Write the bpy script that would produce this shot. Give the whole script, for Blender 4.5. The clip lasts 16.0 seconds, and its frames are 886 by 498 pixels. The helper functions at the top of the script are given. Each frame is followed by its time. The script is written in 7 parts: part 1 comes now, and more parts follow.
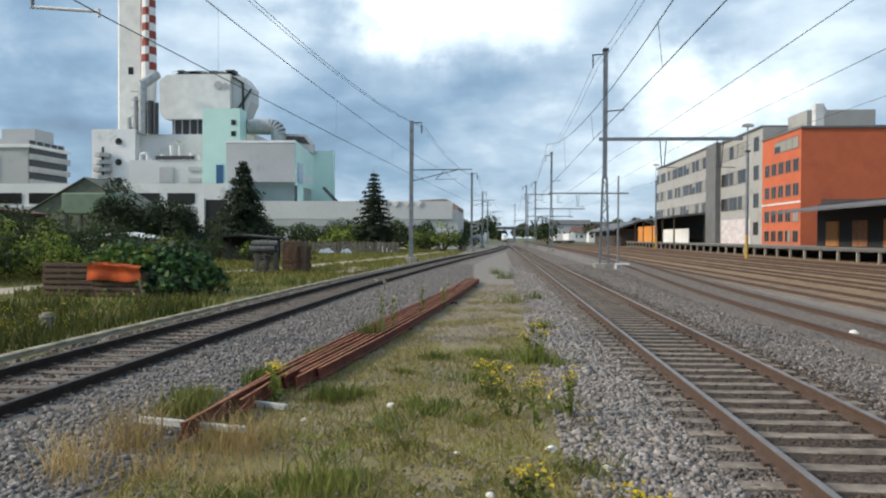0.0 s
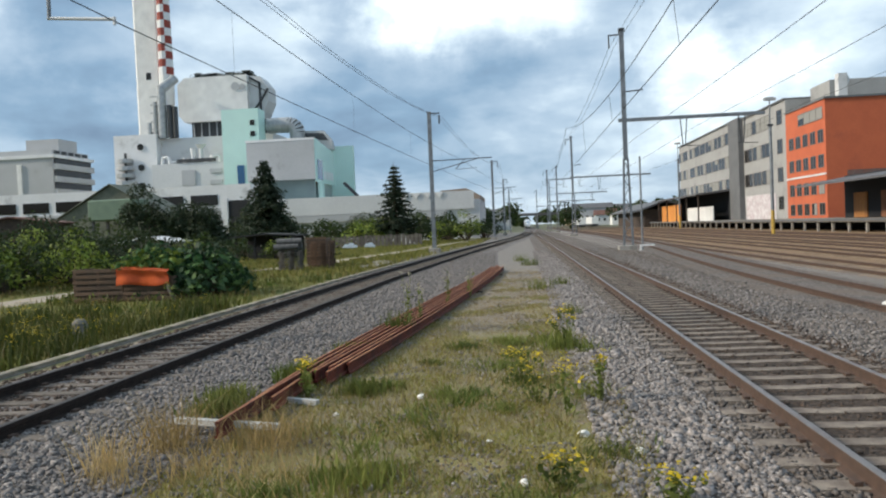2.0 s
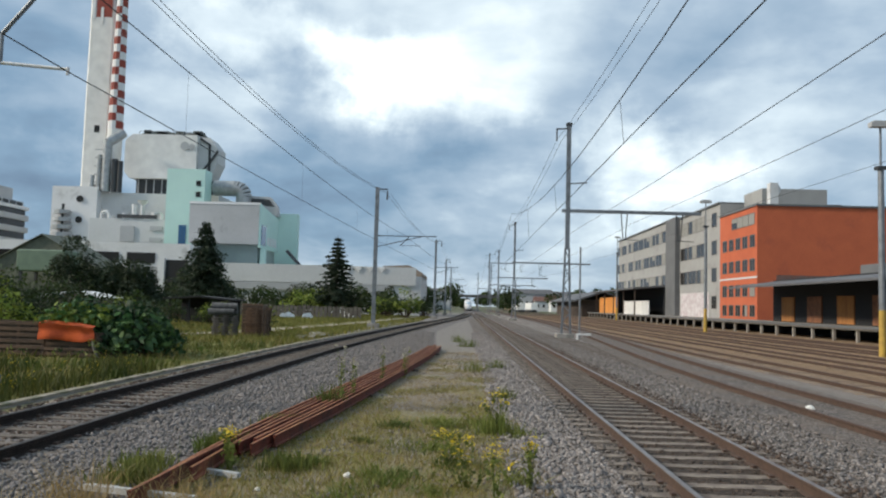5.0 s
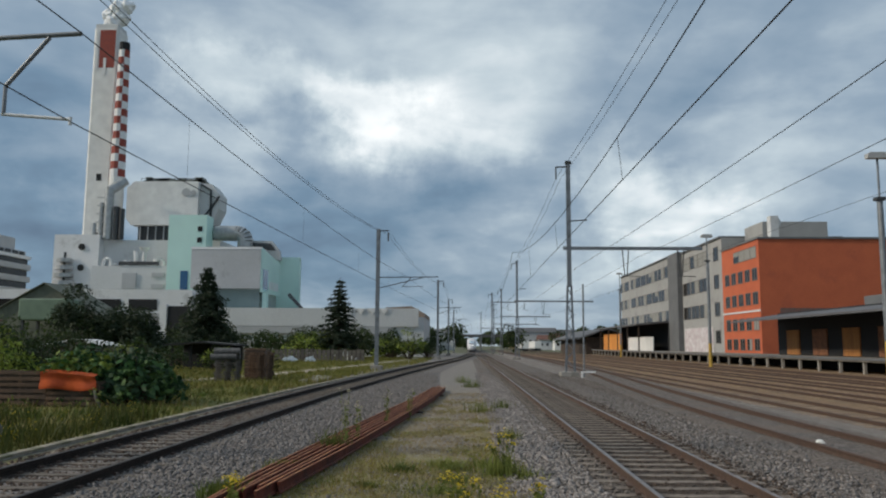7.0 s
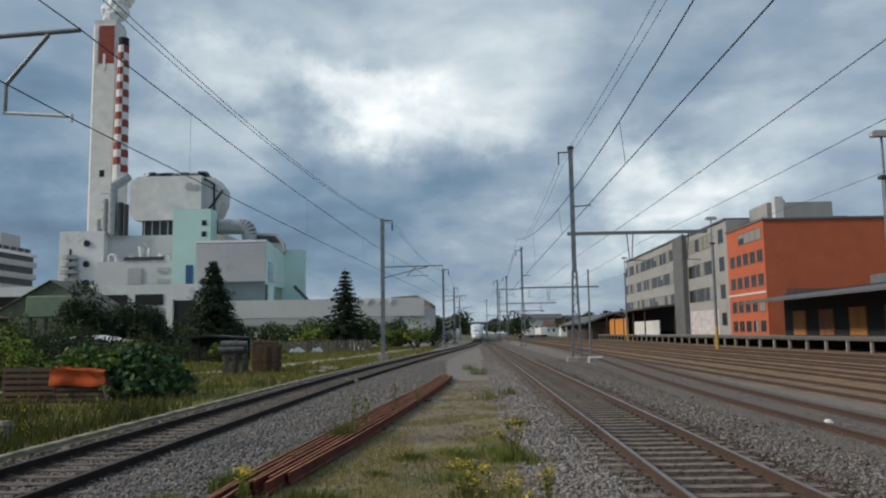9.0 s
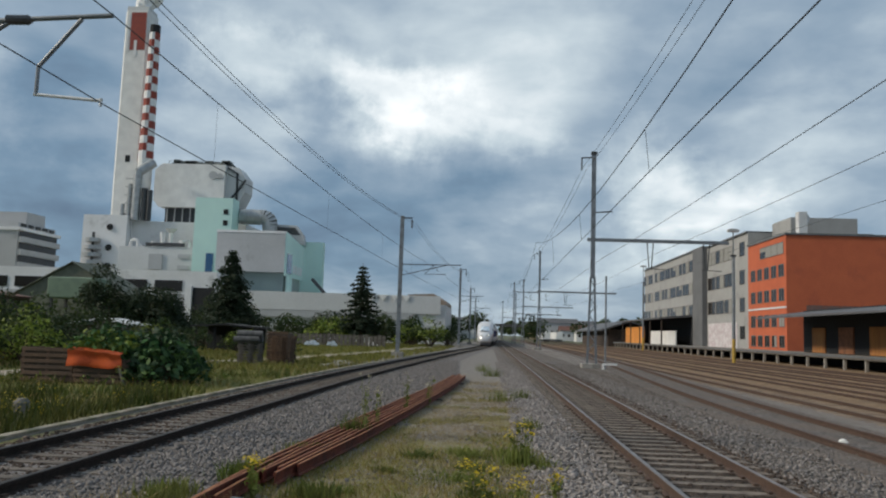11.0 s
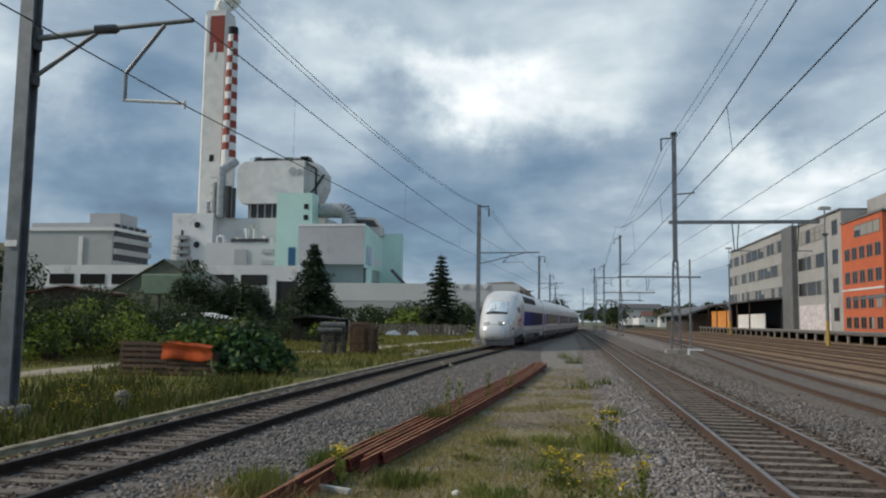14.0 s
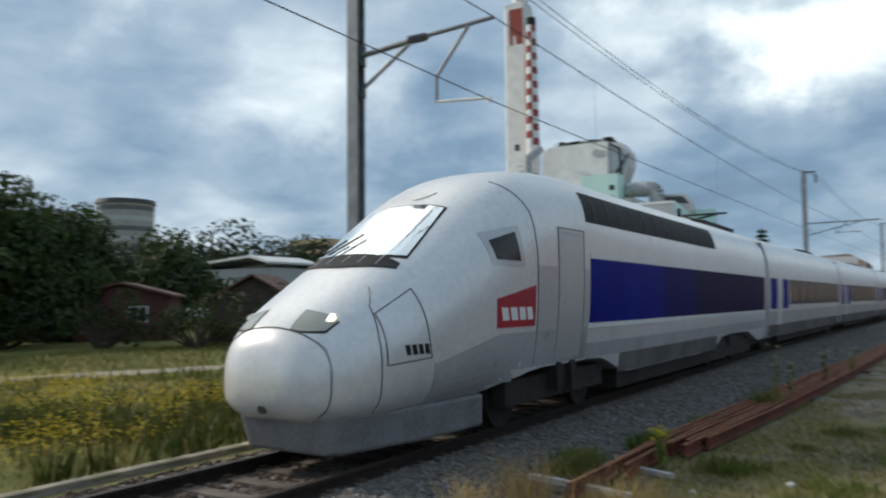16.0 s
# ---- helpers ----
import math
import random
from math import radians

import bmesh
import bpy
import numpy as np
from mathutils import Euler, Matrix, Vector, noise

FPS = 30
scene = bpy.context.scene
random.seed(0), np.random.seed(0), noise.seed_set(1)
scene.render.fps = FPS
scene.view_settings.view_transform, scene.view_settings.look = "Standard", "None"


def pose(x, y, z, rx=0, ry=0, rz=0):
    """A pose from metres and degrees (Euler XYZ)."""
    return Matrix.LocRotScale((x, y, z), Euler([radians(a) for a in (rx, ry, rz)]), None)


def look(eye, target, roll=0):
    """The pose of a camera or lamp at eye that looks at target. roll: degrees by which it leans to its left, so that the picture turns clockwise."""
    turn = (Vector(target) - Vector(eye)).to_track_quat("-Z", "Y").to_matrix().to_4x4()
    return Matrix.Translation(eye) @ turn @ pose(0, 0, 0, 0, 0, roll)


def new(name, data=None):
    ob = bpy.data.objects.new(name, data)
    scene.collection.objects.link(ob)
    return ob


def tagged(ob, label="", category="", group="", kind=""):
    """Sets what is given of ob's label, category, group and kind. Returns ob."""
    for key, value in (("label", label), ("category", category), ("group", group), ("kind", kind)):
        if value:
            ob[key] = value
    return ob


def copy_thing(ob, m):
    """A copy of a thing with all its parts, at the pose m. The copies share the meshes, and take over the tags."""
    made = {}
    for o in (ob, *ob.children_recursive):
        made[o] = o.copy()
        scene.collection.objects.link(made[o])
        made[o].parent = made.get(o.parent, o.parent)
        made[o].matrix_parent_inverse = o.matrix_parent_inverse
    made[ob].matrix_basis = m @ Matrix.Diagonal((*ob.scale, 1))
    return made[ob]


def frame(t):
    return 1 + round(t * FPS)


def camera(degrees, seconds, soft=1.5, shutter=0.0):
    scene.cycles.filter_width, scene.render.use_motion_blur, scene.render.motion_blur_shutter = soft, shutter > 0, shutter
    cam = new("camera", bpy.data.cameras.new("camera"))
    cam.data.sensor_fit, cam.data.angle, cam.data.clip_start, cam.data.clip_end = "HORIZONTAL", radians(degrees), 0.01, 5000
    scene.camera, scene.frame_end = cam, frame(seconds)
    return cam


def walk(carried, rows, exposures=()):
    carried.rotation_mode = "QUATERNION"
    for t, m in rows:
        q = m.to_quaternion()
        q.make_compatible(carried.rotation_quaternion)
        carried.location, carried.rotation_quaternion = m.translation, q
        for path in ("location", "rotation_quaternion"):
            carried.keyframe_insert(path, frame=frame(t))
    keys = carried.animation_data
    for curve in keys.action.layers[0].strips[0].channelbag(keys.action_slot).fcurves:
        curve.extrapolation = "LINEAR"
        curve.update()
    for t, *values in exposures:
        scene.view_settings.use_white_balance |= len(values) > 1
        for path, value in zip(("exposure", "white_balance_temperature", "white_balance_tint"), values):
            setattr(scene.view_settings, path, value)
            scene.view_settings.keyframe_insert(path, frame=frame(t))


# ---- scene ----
cam = camera(59.0, 16.0, soft=2.1, shutter=0.15)
PATH = [
    (0.0, pose(0, 0, 2.04, 89.15, -0.26, 4.17)),
    (0.5, pose(0, 0, 2.04, 89.31, 2.18, 4.22)),
    (1.0, pose(0, 0, 2.04, 89.84, -0.23, 1.88)),
    (1.5, pose(0, 0, 2.04, 88.20, 1.80, 5.46)),
    (2.0, pose(0, 0, 2.04, 88.45, 2.44, 5.82)),
    (2.5, pose(0, 0, 2.04, 91.18, 0.82, 3.95)),
    (3.0, pose(0, 0, 2.04, 92.41, -1.87, 4.17)),
    (3.5, pose(0, 0, 2.04, 90.79, -1.19, 0.69)),
    (4.0, pose(0, 0, 2.04, 90.52, -2.34, -0.15)),
    (4.5, pose(0, 0, 2.04, 91.61, 0.32, 2.33)),
    (5.0, pose(0, 0, 2.04, 94.08, -1.62, 1.45)),
    (5.2, pose(0, 0, 2.04, 94.97, -0.45, 0.15)),
    (7.3, pose(0, 0, 2.04, 97.01, -0.76, 2.12)),
    (7.5, pose(0, 0, 2.04, 96.40, -2.81, 2.10)),
    (8.0, pose(0, 0, 2.04, 96.20, -3.21, 1.85)),
    (8.2, pose(0, 0, 2.04, 96.38, -0.62, 1.81)),
    (10.3, pose(0, 0, 2.04, 95.69, 1.35, 2.25)),
    (10.5, pose(0, 0, 2.04, 96.09, -0.11, 3.29)),
    (11.0, pose(0, 0, 2.04, 96.12, -1.92, 3.23)),
    (11.5, pose(0, 0, 2.04, 95.64, -0.66, 4.24)),
    (12.0, pose(0, 0, 2.04, 95.39, -1.18, 4.04)),
    (12.5, pose(0, 0, 2.04, 95.59, -1.21, 5.10)),
    (13.0, pose(0, 0, 2.04, 94.95, -1.02, 6.09)),
    (13.5, pose(0, 0, 2.04, 95.65, -0.99, 6.76)),
    (13.7, pose(0, 0, 2.04, 95.16, -0.56, 8.17)),
    (14.0, pose(0, 0, 2.04, 95.15, -0.82, 9.04)),
    (14.5, pose(0, 0, 2.04, 93.47, 0.55, 11.18)),
    (15.0, pose(0, 0, 2.04, 90.57, 3.25, 11.34)),
    (15.5, pose(0, 0, 2.04, 91.52, 2.14, 12.29)),
    (15.7, pose(0, 0, 2.04, 91.91, 1.69, 18.14)),
    (15.8, pose(0, 0, 2.04, 92.40, 1.83, 22.07)),
    (15.9, pose(0, 0, 2.04, 93.13, 1.08, 26.31)),
    (16.0, pose(0, 0, 2.04, 93.78, 0.50, 31.46)),
]
walk(cam, PATH, exposures=[(0, 0.4), (3, 0.36), (5.2, 0.12), (7.3, -0.33), (8.2, -0.33), (11, -0.26), (13.5, -0.27), (14.5, -0.1), (15, 0.1), (15.6, 0.14), (16, 0.06)])
# cloud masses: azimuth, elevation, sharpness, amount
SKY_MASSES = [(-8.5, 17.0, 700, 0.17), (-5.5, 15.8, 900, 0.16), (-11.5, 17.6, 900, 0.15), (-15, 18.4, 900, 0.13), (-19, 19, 900, 0.12), (-1.5, 15.0, 900, 0.12), (2.5, 14.2, 1200, 0.10),
              (0, 27, 60, 0.12), (12, 20, 90, 0.01), (22, 17, 400, 0.05), (-18, 15, 150, 0.06),
              (11, 9.8, 600, 0.17), (15, 9.2, 600, 0.15), (18.5, 8.8, 600, 0.13), (14, 14, 300, -0.04),
              (-30, 14, 90, -0.05), (-29.5, 8, 250, -0.12), (-26, 5, 300, -0.08), (-8, 8, 120, -0.10), (0, 8.5, 200, -0.06), (-14, 9, 200, -0.04), (-22, 12, 200, 0.05),
              (-40, 14.5, 400, 0.12), (-36, 14, 600, 0.10), (-45, 14, 300, 0.09), (-56, 19, 600, 0.12), (-40, 10.5, 300, -0.10), (-56, 12, 90, -0.06),
              (-53, 43, 40, 0.4), (-70, 48, 14, 0.3)]

# ---------------------------------------------------------------- light
world = bpy.data.worlds.new("sky")
scene.world = world
world.use_nodes = True
wn, wl = world.node_tree.nodes, world.node_tree.links
wn.clear()


def wnode(kind, **values):
    n = wn.new(kind)
    for k, v in values.items():
        n.inputs[k].default_value = v
    return n


def wmath(op, a, b=None):
    n = wn.new("ShaderNodeMath")
    n.operation = op
    for i, v in enumerate((a, b)):
        if v is None:
            continue
        if isinstance(v, (int, float)):
            n.inputs[i].default_value = v
        else:
            wl.new(v, n.inputs[i])
    return n.outputs[0]


SUN_AZ = 257.0      # degrees clockwise from +y
SUN_EL = 31.0
sky = wn.new("ShaderNodeTexSky")
sky.sky_type = "NISHITA"
sky.sun_disc = False
sky.sun_elevation, sky.sun_rotation = radians(SUN_EL), radians(SUN_AZ)
tc = wn.new("ShaderNodeTexCoord")
sep = wn.new("ShaderNodeSeparateXYZ")
wl.new(tc.outputs["Generated"], sep.inputs[0])
height = wmath("MAXIMUM", sep.outputs[2], 0.0)
flat = wmath("ADD", height, 0.30)
comb = wn.new("ShaderNodeCombineXYZ")
wl.new(wmath("DIVIDE", sep.outputs[0], flat), comb.inputs[0])
wl.new(wmath("DIVIDE", sep.outputs[1], flat), comb.inputs[1])
wl.new(wmath("MULTIPLY", height, 2.2), comb.inputs[2])
big = wnode("ShaderNodeTexNoise", Scale=2.1, Detail=5.0, Roughness=0.5, Distortion=0.3)
fine = wnode("ShaderNodeTexNoise", Scale=6.5, Detail=5.0, Roughness=0.5, Distortion=0.3)
wl.new(comb.outputs[0], big.inputs["Vector"])
wl.new(comb.outputs[0], fine.inputs["Vector"])


# ragged directions, so that cloud masses have torn edges
torn = wnode("ShaderNodeTexNoise", Scale=7.0, Detail=6.0, Roughness=0.6)
wl.new(tc.outputs["Generated"], torn.inputs["Vector"])
shift = wn.new("ShaderNodeVectorMath")
shift.operation = "MULTIPLY_ADD"
wl.new(torn.outputs["Color"], shift.inputs[0])
shift.inputs[1].default_value, shift.inputs[2].default_value = (0.30, 0.30, 0.22), (-0.15, -0.15, -0.11)
ragged = wn.new("ShaderNodeVectorMath")
ragged.operation = "ADD"
wl.new(tc.outputs["Generated"], ragged.inputs[0])
wl.new(shift.outputs[0], ragged.inputs[1])
aim = wn.new("ShaderNodeVectorMath")
aim.operation = "NORMALIZE"
wl.new(ragged.outputs[0], aim.inputs[0])


def spot(direction, sharp):
    """A soft cloud mass round a direction: 1 in its middle."""
    n = wn.new("ShaderNodeVectorMath")
    n.operation = "DOT_PRODUCT"
    wl.new(aim.outputs[0], n.inputs[0])
    n.inputs[1].default_value = Vector(direction).normalized()
    return wmath("POWER", wmath("MAXIMUM", n.outputs["Value"], 0.0), sharp)


def way(az, el):
    return (math.sin(radians(az)) * math.cos(radians(el)), math.cos(radians(az)) * math.cos(radians(el)), math.sin(radians(el)))


mass = wmath("ADD", wmath("MULTIPLY", big.outputs[0], 0.52), wmath("MULTIPLY", fine.outputs[0], 0.20))
mass = wmath("ADD", mass, 0.185)
# paler air towards the horizon
mass = wmath("ADD", mass, wmath("MULTIPLY", wmath("POWER", wmath("SUBTRACT", 1.0, height), 26.0), 0.07))
for az, el, sharp, amount in SKY_MASSES:
    mass = wmath("ADD", mass, wmath("MULTIPLY", spot(way(az, el), sharp), amount))
ramp = wn.new("ShaderNodeValToRGB")
cr = ramp.color_ramp
cr.elements[0].position, cr.elements[0].color = 0.26, (0.13, 0.20, 0.305, 1)
cr.elements[1].position, cr.elements[1].color = 0.92, (1.6, 1.62, 1.6, 1)
for p, c in ((0.42, (0.225, 0.35, 0.49, 1)), (0.55, (0.405, 0.525, 0.65, 1)), (0.70, (0.76, 0.88, 0.95, 1))):
    e = cr.elements.new(p)
    e.color = c
wl.new(mass, ramp.inputs[0])
mix = wn.new("ShaderNodeMix")
mix.data_type = "RGBA"
mix.inputs[0].default_value = 0.9
dim = wn.new("ShaderNodeMix")
dim.data_type, dim.blend_type = "RGBA", "MULTIPLY"
dim.inputs[0].default_value = 1.0
dim.inputs[7].default_value = (0.09, 0.09, 0.09, 1)
wl.new(sky.outputs[0], dim.inputs[6])
wl.new(dim.outputs[2], mix.inputs[6])
wl.new(ramp.outputs[0], mix.inputs[7])
bg = wn.new("ShaderNodeBackground")
bg.inputs[1].default_value = 1.0
wl.new(mix.outputs[2], bg.inputs[0])
wout = wn.new("ShaderNodeOutputWorld")
wl.new(bg.outputs[0], wout.inputs[0])

sun = new("sun", bpy.data.lights.new("sun", "SUN"))
sun.data.energy, sun.data.angle, sun.data.color = 3.0, radians(6), (1.0, 0.89, 0.74)
sun.matrix_world = look([100 * c for c in way(SUN_AZ, SUN_EL)], (0, 0, 0))


# ---------------------------------------------------------------- materials
def material(name, color, rough=0.8, metal=0.0, second=None, scale=6.0, amount=0.5, fine=60.0, bump=0.2, depth=0.01,
             vary=0.0, stretch=(1, 1, 1), spec=0.4, stain=None, stain_scale=0.6, stain_at=0.58):
    """A surface with patches at one scale, grain at a finer one, relief, and a shift from piece to piece (vary)."""
    m = bpy.data.materials.new(name)
    m.use_nodes = True
    n, l = m.node_tree.nodes, m.node_tree.links
    b = n["Principled BSDF"]
    b.inputs["Roughness"].default_value, b.inputs["Metallic"].default_value = rough, metal
    b.inputs["Specular IOR Level"].default_value = spec
    co = n.new("ShaderNodeTexCoord")
    mp = n.new("ShaderNodeMapping")
    mp.inputs["Scale"].default_value = stretch
    l.new(co.outputs["Object"], mp.inputs[0])
    a = n.new("ShaderNodeTexNoise")
    a.inputs["Scale"].default_value, a.inputs["Detail"].default_value = scale, 4
    g = n.new("ShaderNodeTexNoise")
    g.inputs["Scale"].default_value, g.inputs["Detail"].default_value = fine, 3
    l.new(mp.outputs[0], a.inputs["Vector"])
    l.new(mp.outputs[0], g.inputs["Vector"])
    sh = n.new("ShaderNodeMapRange")
    sh.inputs[1].default_value, sh.inputs[2].default_value = 0.35, 0.65
    l.new(a.outputs[0], sh.inputs[0])
    mx = n.new("ShaderNodeMix")
    mx.data_type = "RGBA"
    second = second or tuple(c * (1 - amount * 0.5) for c in color)
    mx.inputs[6].default_value, mx.inputs[7].default_value = (*color, 1), (*second, 1)
    l.new(sh.outputs[0], mx.inputs[0])
    out = mx.outputs[2]
    if stain:
        st = n.new("ShaderNodeTexNoise")
        st.inputs["Scale"].default_value, st.inputs["Detail"].default_value, st.inputs["Roughness"].default_value = stain_scale, 6, 0.65
        l.new(co.outputs["Object"], st.inputs["Vector"])
        sr = n.new("ShaderNodeMapRange")
        sr.inputs[1].default_value, sr.inputs[2].default_value = stain_at - 0.05, stain_at + 0.07
        l.new(st.outputs[0], sr.inputs[0])
        mz = n.new("ShaderNodeMix")
        mz.data_type = "RGBA"
        mz.inputs[7].default_value = (*stain, 1)
        l.new(sr.outputs[0], mz.inputs[0])
        l.new(out, mz.inputs[6])
        out = mz.outputs[2]
    hsv = n.new("ShaderNodeHueSaturation")
    l.new(out, hsv.inputs["Color"])
    val = n.new("ShaderNodeMapRange")
    val.inputs[1].default_value, val.inputs[2].default_value = 0.3, 0.7
    val.inputs[3].default_value, val.inputs[4].default_value = 1 - amount * 0.35, 1 + amount * 0.25
    l.new(g.outputs[0], val.inputs[0])
    if vary:
        geo = n.new("ShaderNodeNewGeometry")
        info = n.new("ShaderNodeObjectInfo")
        add = n.new("ShaderNodeMath")
        add.operation = "ADD"
        l.new(geo.outputs["Random Per Island"], add.inputs[0])
        l.new(info.outputs["Random"], add.inputs[1])
        vr = n.new("ShaderNodeMapRange")
        vr.inputs[1].default_value, vr.inputs[2].default_value = 0.2, 1.8
        vr.inputs[3].default_value, vr.inputs[4].default_value = 1 - vary, 1 + vary
        l.new(add.outputs[0], vr.inputs[0])
        mul = n.new("ShaderNodeMath")
        mul.operation = "MULTIPLY"
        l.new(val.outputs[0], mul.inputs[0])
        l.new(vr.outputs[0], mul.inputs[1])
        l.new(mul.outputs[0], hsv.inputs["Value"])
    else:
        l.new(val.outputs[0], hsv.inputs["Value"])
    l.new(hsv.outputs[0], b.inputs["Base Color"])
    if bump:
        bp = n.new("ShaderNodeBump")
        bp.inputs["Strength"].default_value, bp.inputs["Distance"].default_value = bump, depth
        l.new(g.outputs[0], bp.inputs["Height"])
        l.new(bp.outputs[0], b.inputs["Normal"])
    return m


def leaf_material(name, color, second, vary=0.35):
    m = material(name, color, 0.6, second=second, scale=0.9, amount=0.5, fine=8, bump=0, vary=vary, spec=0.25)
    n, l = m.node_tree.nodes, m.node_tree.links
    b = n["Principled BSDF"]
    tr = n.new("ShaderNodeBsdfTranslucent")
    l.new(b.inputs["Base Color"].links[0].from_socket, tr.inputs[0])
    ms = n.new("ShaderNodeMixShader")
    ms.inputs[0].default_value = 0.3
    l.new(b.outputs[0], ms.inputs[1])
    l.new(tr.outputs[0], ms.inputs[2])
    l.new(ms.outputs[0], n["Material Output"].inputs[0])
    return m


def glass_material(name, color, rough=0.06):
    m = bpy.data.materials.new(name)
    m.use_nodes = True
    b = m.node_tree.nodes["Principled BSDF"]
    b.inputs["Base Color"].default_value = (*color, 1)
    b.inputs["Roughness"].default_value, b.inputs["Specular IOR Level"].default_value = rough, 0.6
    return m


def glow_material(name, color, strength):
    m = bpy.data.materials.new(name)
    m.use_nodes = True
    b = m.node_tree.nodes["Principled BSDF"]
    b.inputs["Base Color"].default_value = (*color, 1)
    b.inputs["Emission Color"].default_value, b.inputs["Emission Strength"].default_value = (*color, 1), strength
    return m


# ground: meadow, trodden soil and grit by place, with ragged borders
def ground_material():
    m = bpy.data.materials.new("ground")
    m.use_nodes = True
    n, l = m.node_tree.nodes, m.node_tree.links
    b = n["Principled BSDF"]
    b.inputs["Roughness"].default_value, b.inputs["Specular IOR Level"].default_value = 0.95, 0.2
    co = n.new("ShaderNodeTexCoord")
    sp = n.new("ShaderNodeSeparateXYZ")
    l.new(co.outputs["Object"], sp.inputs[0])

    def noise_tex(scale, detail=5, rough=0.6):
        t = n.new("ShaderNodeTexNoise")
        t.inputs["Scale"].default_value, t.inputs["Detail"].default_value, t.inputs["Roughness"].default_value = scale, detail, rough
        l.new(co.outputs["Object"], t.inputs["Vector"])
        return t.outputs[0]

    def mth(op, x, y):
        t = n.new("ShaderNodeMath")
        t.operation = op
        for i, v in enumerate((x, y)):
            if isinstance(v, (int, float)):
                t.inputs[i].default_value = v
            else:
                l.new(v, t.inputs[i])
        return t.outputs[0]

    def rng(v, a, c):
        t = n.new("ShaderNodeMapRange")
        t.inputs[1].default_value, t.inputs[2].default_value = a, c
        l.new(v, t.inputs[0])
        return t.outputs[0]

    def mixc(f, x, y):
        t = n.new("ShaderNodeMix")
        t.data_type = "RGBA"
        l.new(f, t.inputs[0])
        for i, v in ((6, x), (7, y)):
            if isinstance(v, tuple):
                t.inputs[i].default_value = (*v, 1)
            else:
                l.new(v, t.inputs[i])
        return t.outputs[2]

    n1, n2, n3, n4 = noise_tex(0.5), noise_tex(2.6), noise_tex(45, 3), noise_tex(0.12)
    meadow = mixc(rng(n1, 0.38, 0.62), (0.09, 0.11, 0.025), (0.16, 0.15, 0.045))
    meadow = mixc(rng(n2, 0.5, 0.75), meadow, (0.20, 0.165, 0.065))
    soil = mixc(rng(n2, 0.4, 0.65), (0.21, 0.18, 0.135), (0.30, 0.26, 0.20))
    n5 = noise_tex(11, 4, 0.7)
    soil = mixc(rng(n5, 0.48, 0.62), soil, (0.14, 0.11, 0.075))
    soil = mixc(rng(n3, 0.56, 0.66), soil, (0.42, 0.40, 0.37))
    moss = mixc(rng(n3, 0.4, 0.6), (0.14, 0.145, 0.042), (0.30, 0.25, 0.115))
    moss = mixc(rng(noise_tex(7, 4, 0.7), 0.5, 0.62), moss, (0.23, 0.185, 0.125))
    strip = mixc(rng(mth("ADD", n1, mth("MULTIPLY", sp.outputs[1], -0.012)), 0.22, 0.42), soil, moss)
    grit = mixc(rng(n2, 0.35, 0.65), (0.13, 0.11, 0.095), (0.20, 0.172, 0.148))
    grit = mixc(rng(n3, 0.54, 0.62), grit, (0.42, 0.40, 0.38))
    rust = mixc(rng(n2, 0.35, 0.65), (0.16, 0.105, 0.066), (0.28, 0.195, 0.118))
    town = mixc(rng(n4, 0.4, 0.6), (0.13, 0.125, 0.11), (0.12, 0.14, 0.06))
    strip = mixc(rng(mth("ADD", sp.outputs[1], mth("MULTIPLY", n1, 14.0)), 30, 50), strip, mixc(rng(n2, 0.35, 0.65), (0.17, 0.155, 0.14), (0.24, 0.22, 0.20)))
    wob = mth("MULTIPLY", mth("SUBTRACT", n2, 0.5), 1.2)
    xw = mth("ADD", sp.outputs[0], wob)
    c = mixc(rng(xw, -8.3, -7.9), meadow, strip)
    c = mixc(rng(xw, 0.9, 1.4), c, grit)
    c = mixc(rng(xw, 10.2, 13.0), c, rust)
    c = mixc(rng(xw, 36, 44), c, town)
    c = mixc(rng(sp.outputs[1], 190, 230), c, town)
    l.new(c, b.inputs["Base Color"])
    bp = n.new("ShaderNodeBump")
    bp.inputs["Strength"].default_value, bp.inputs["Distance"].default_value = 0.6, 0.03
    l.new(n3, bp.inputs["Height"])
    l.new(bp.outputs[0], b.inputs["Normal"])
    return m


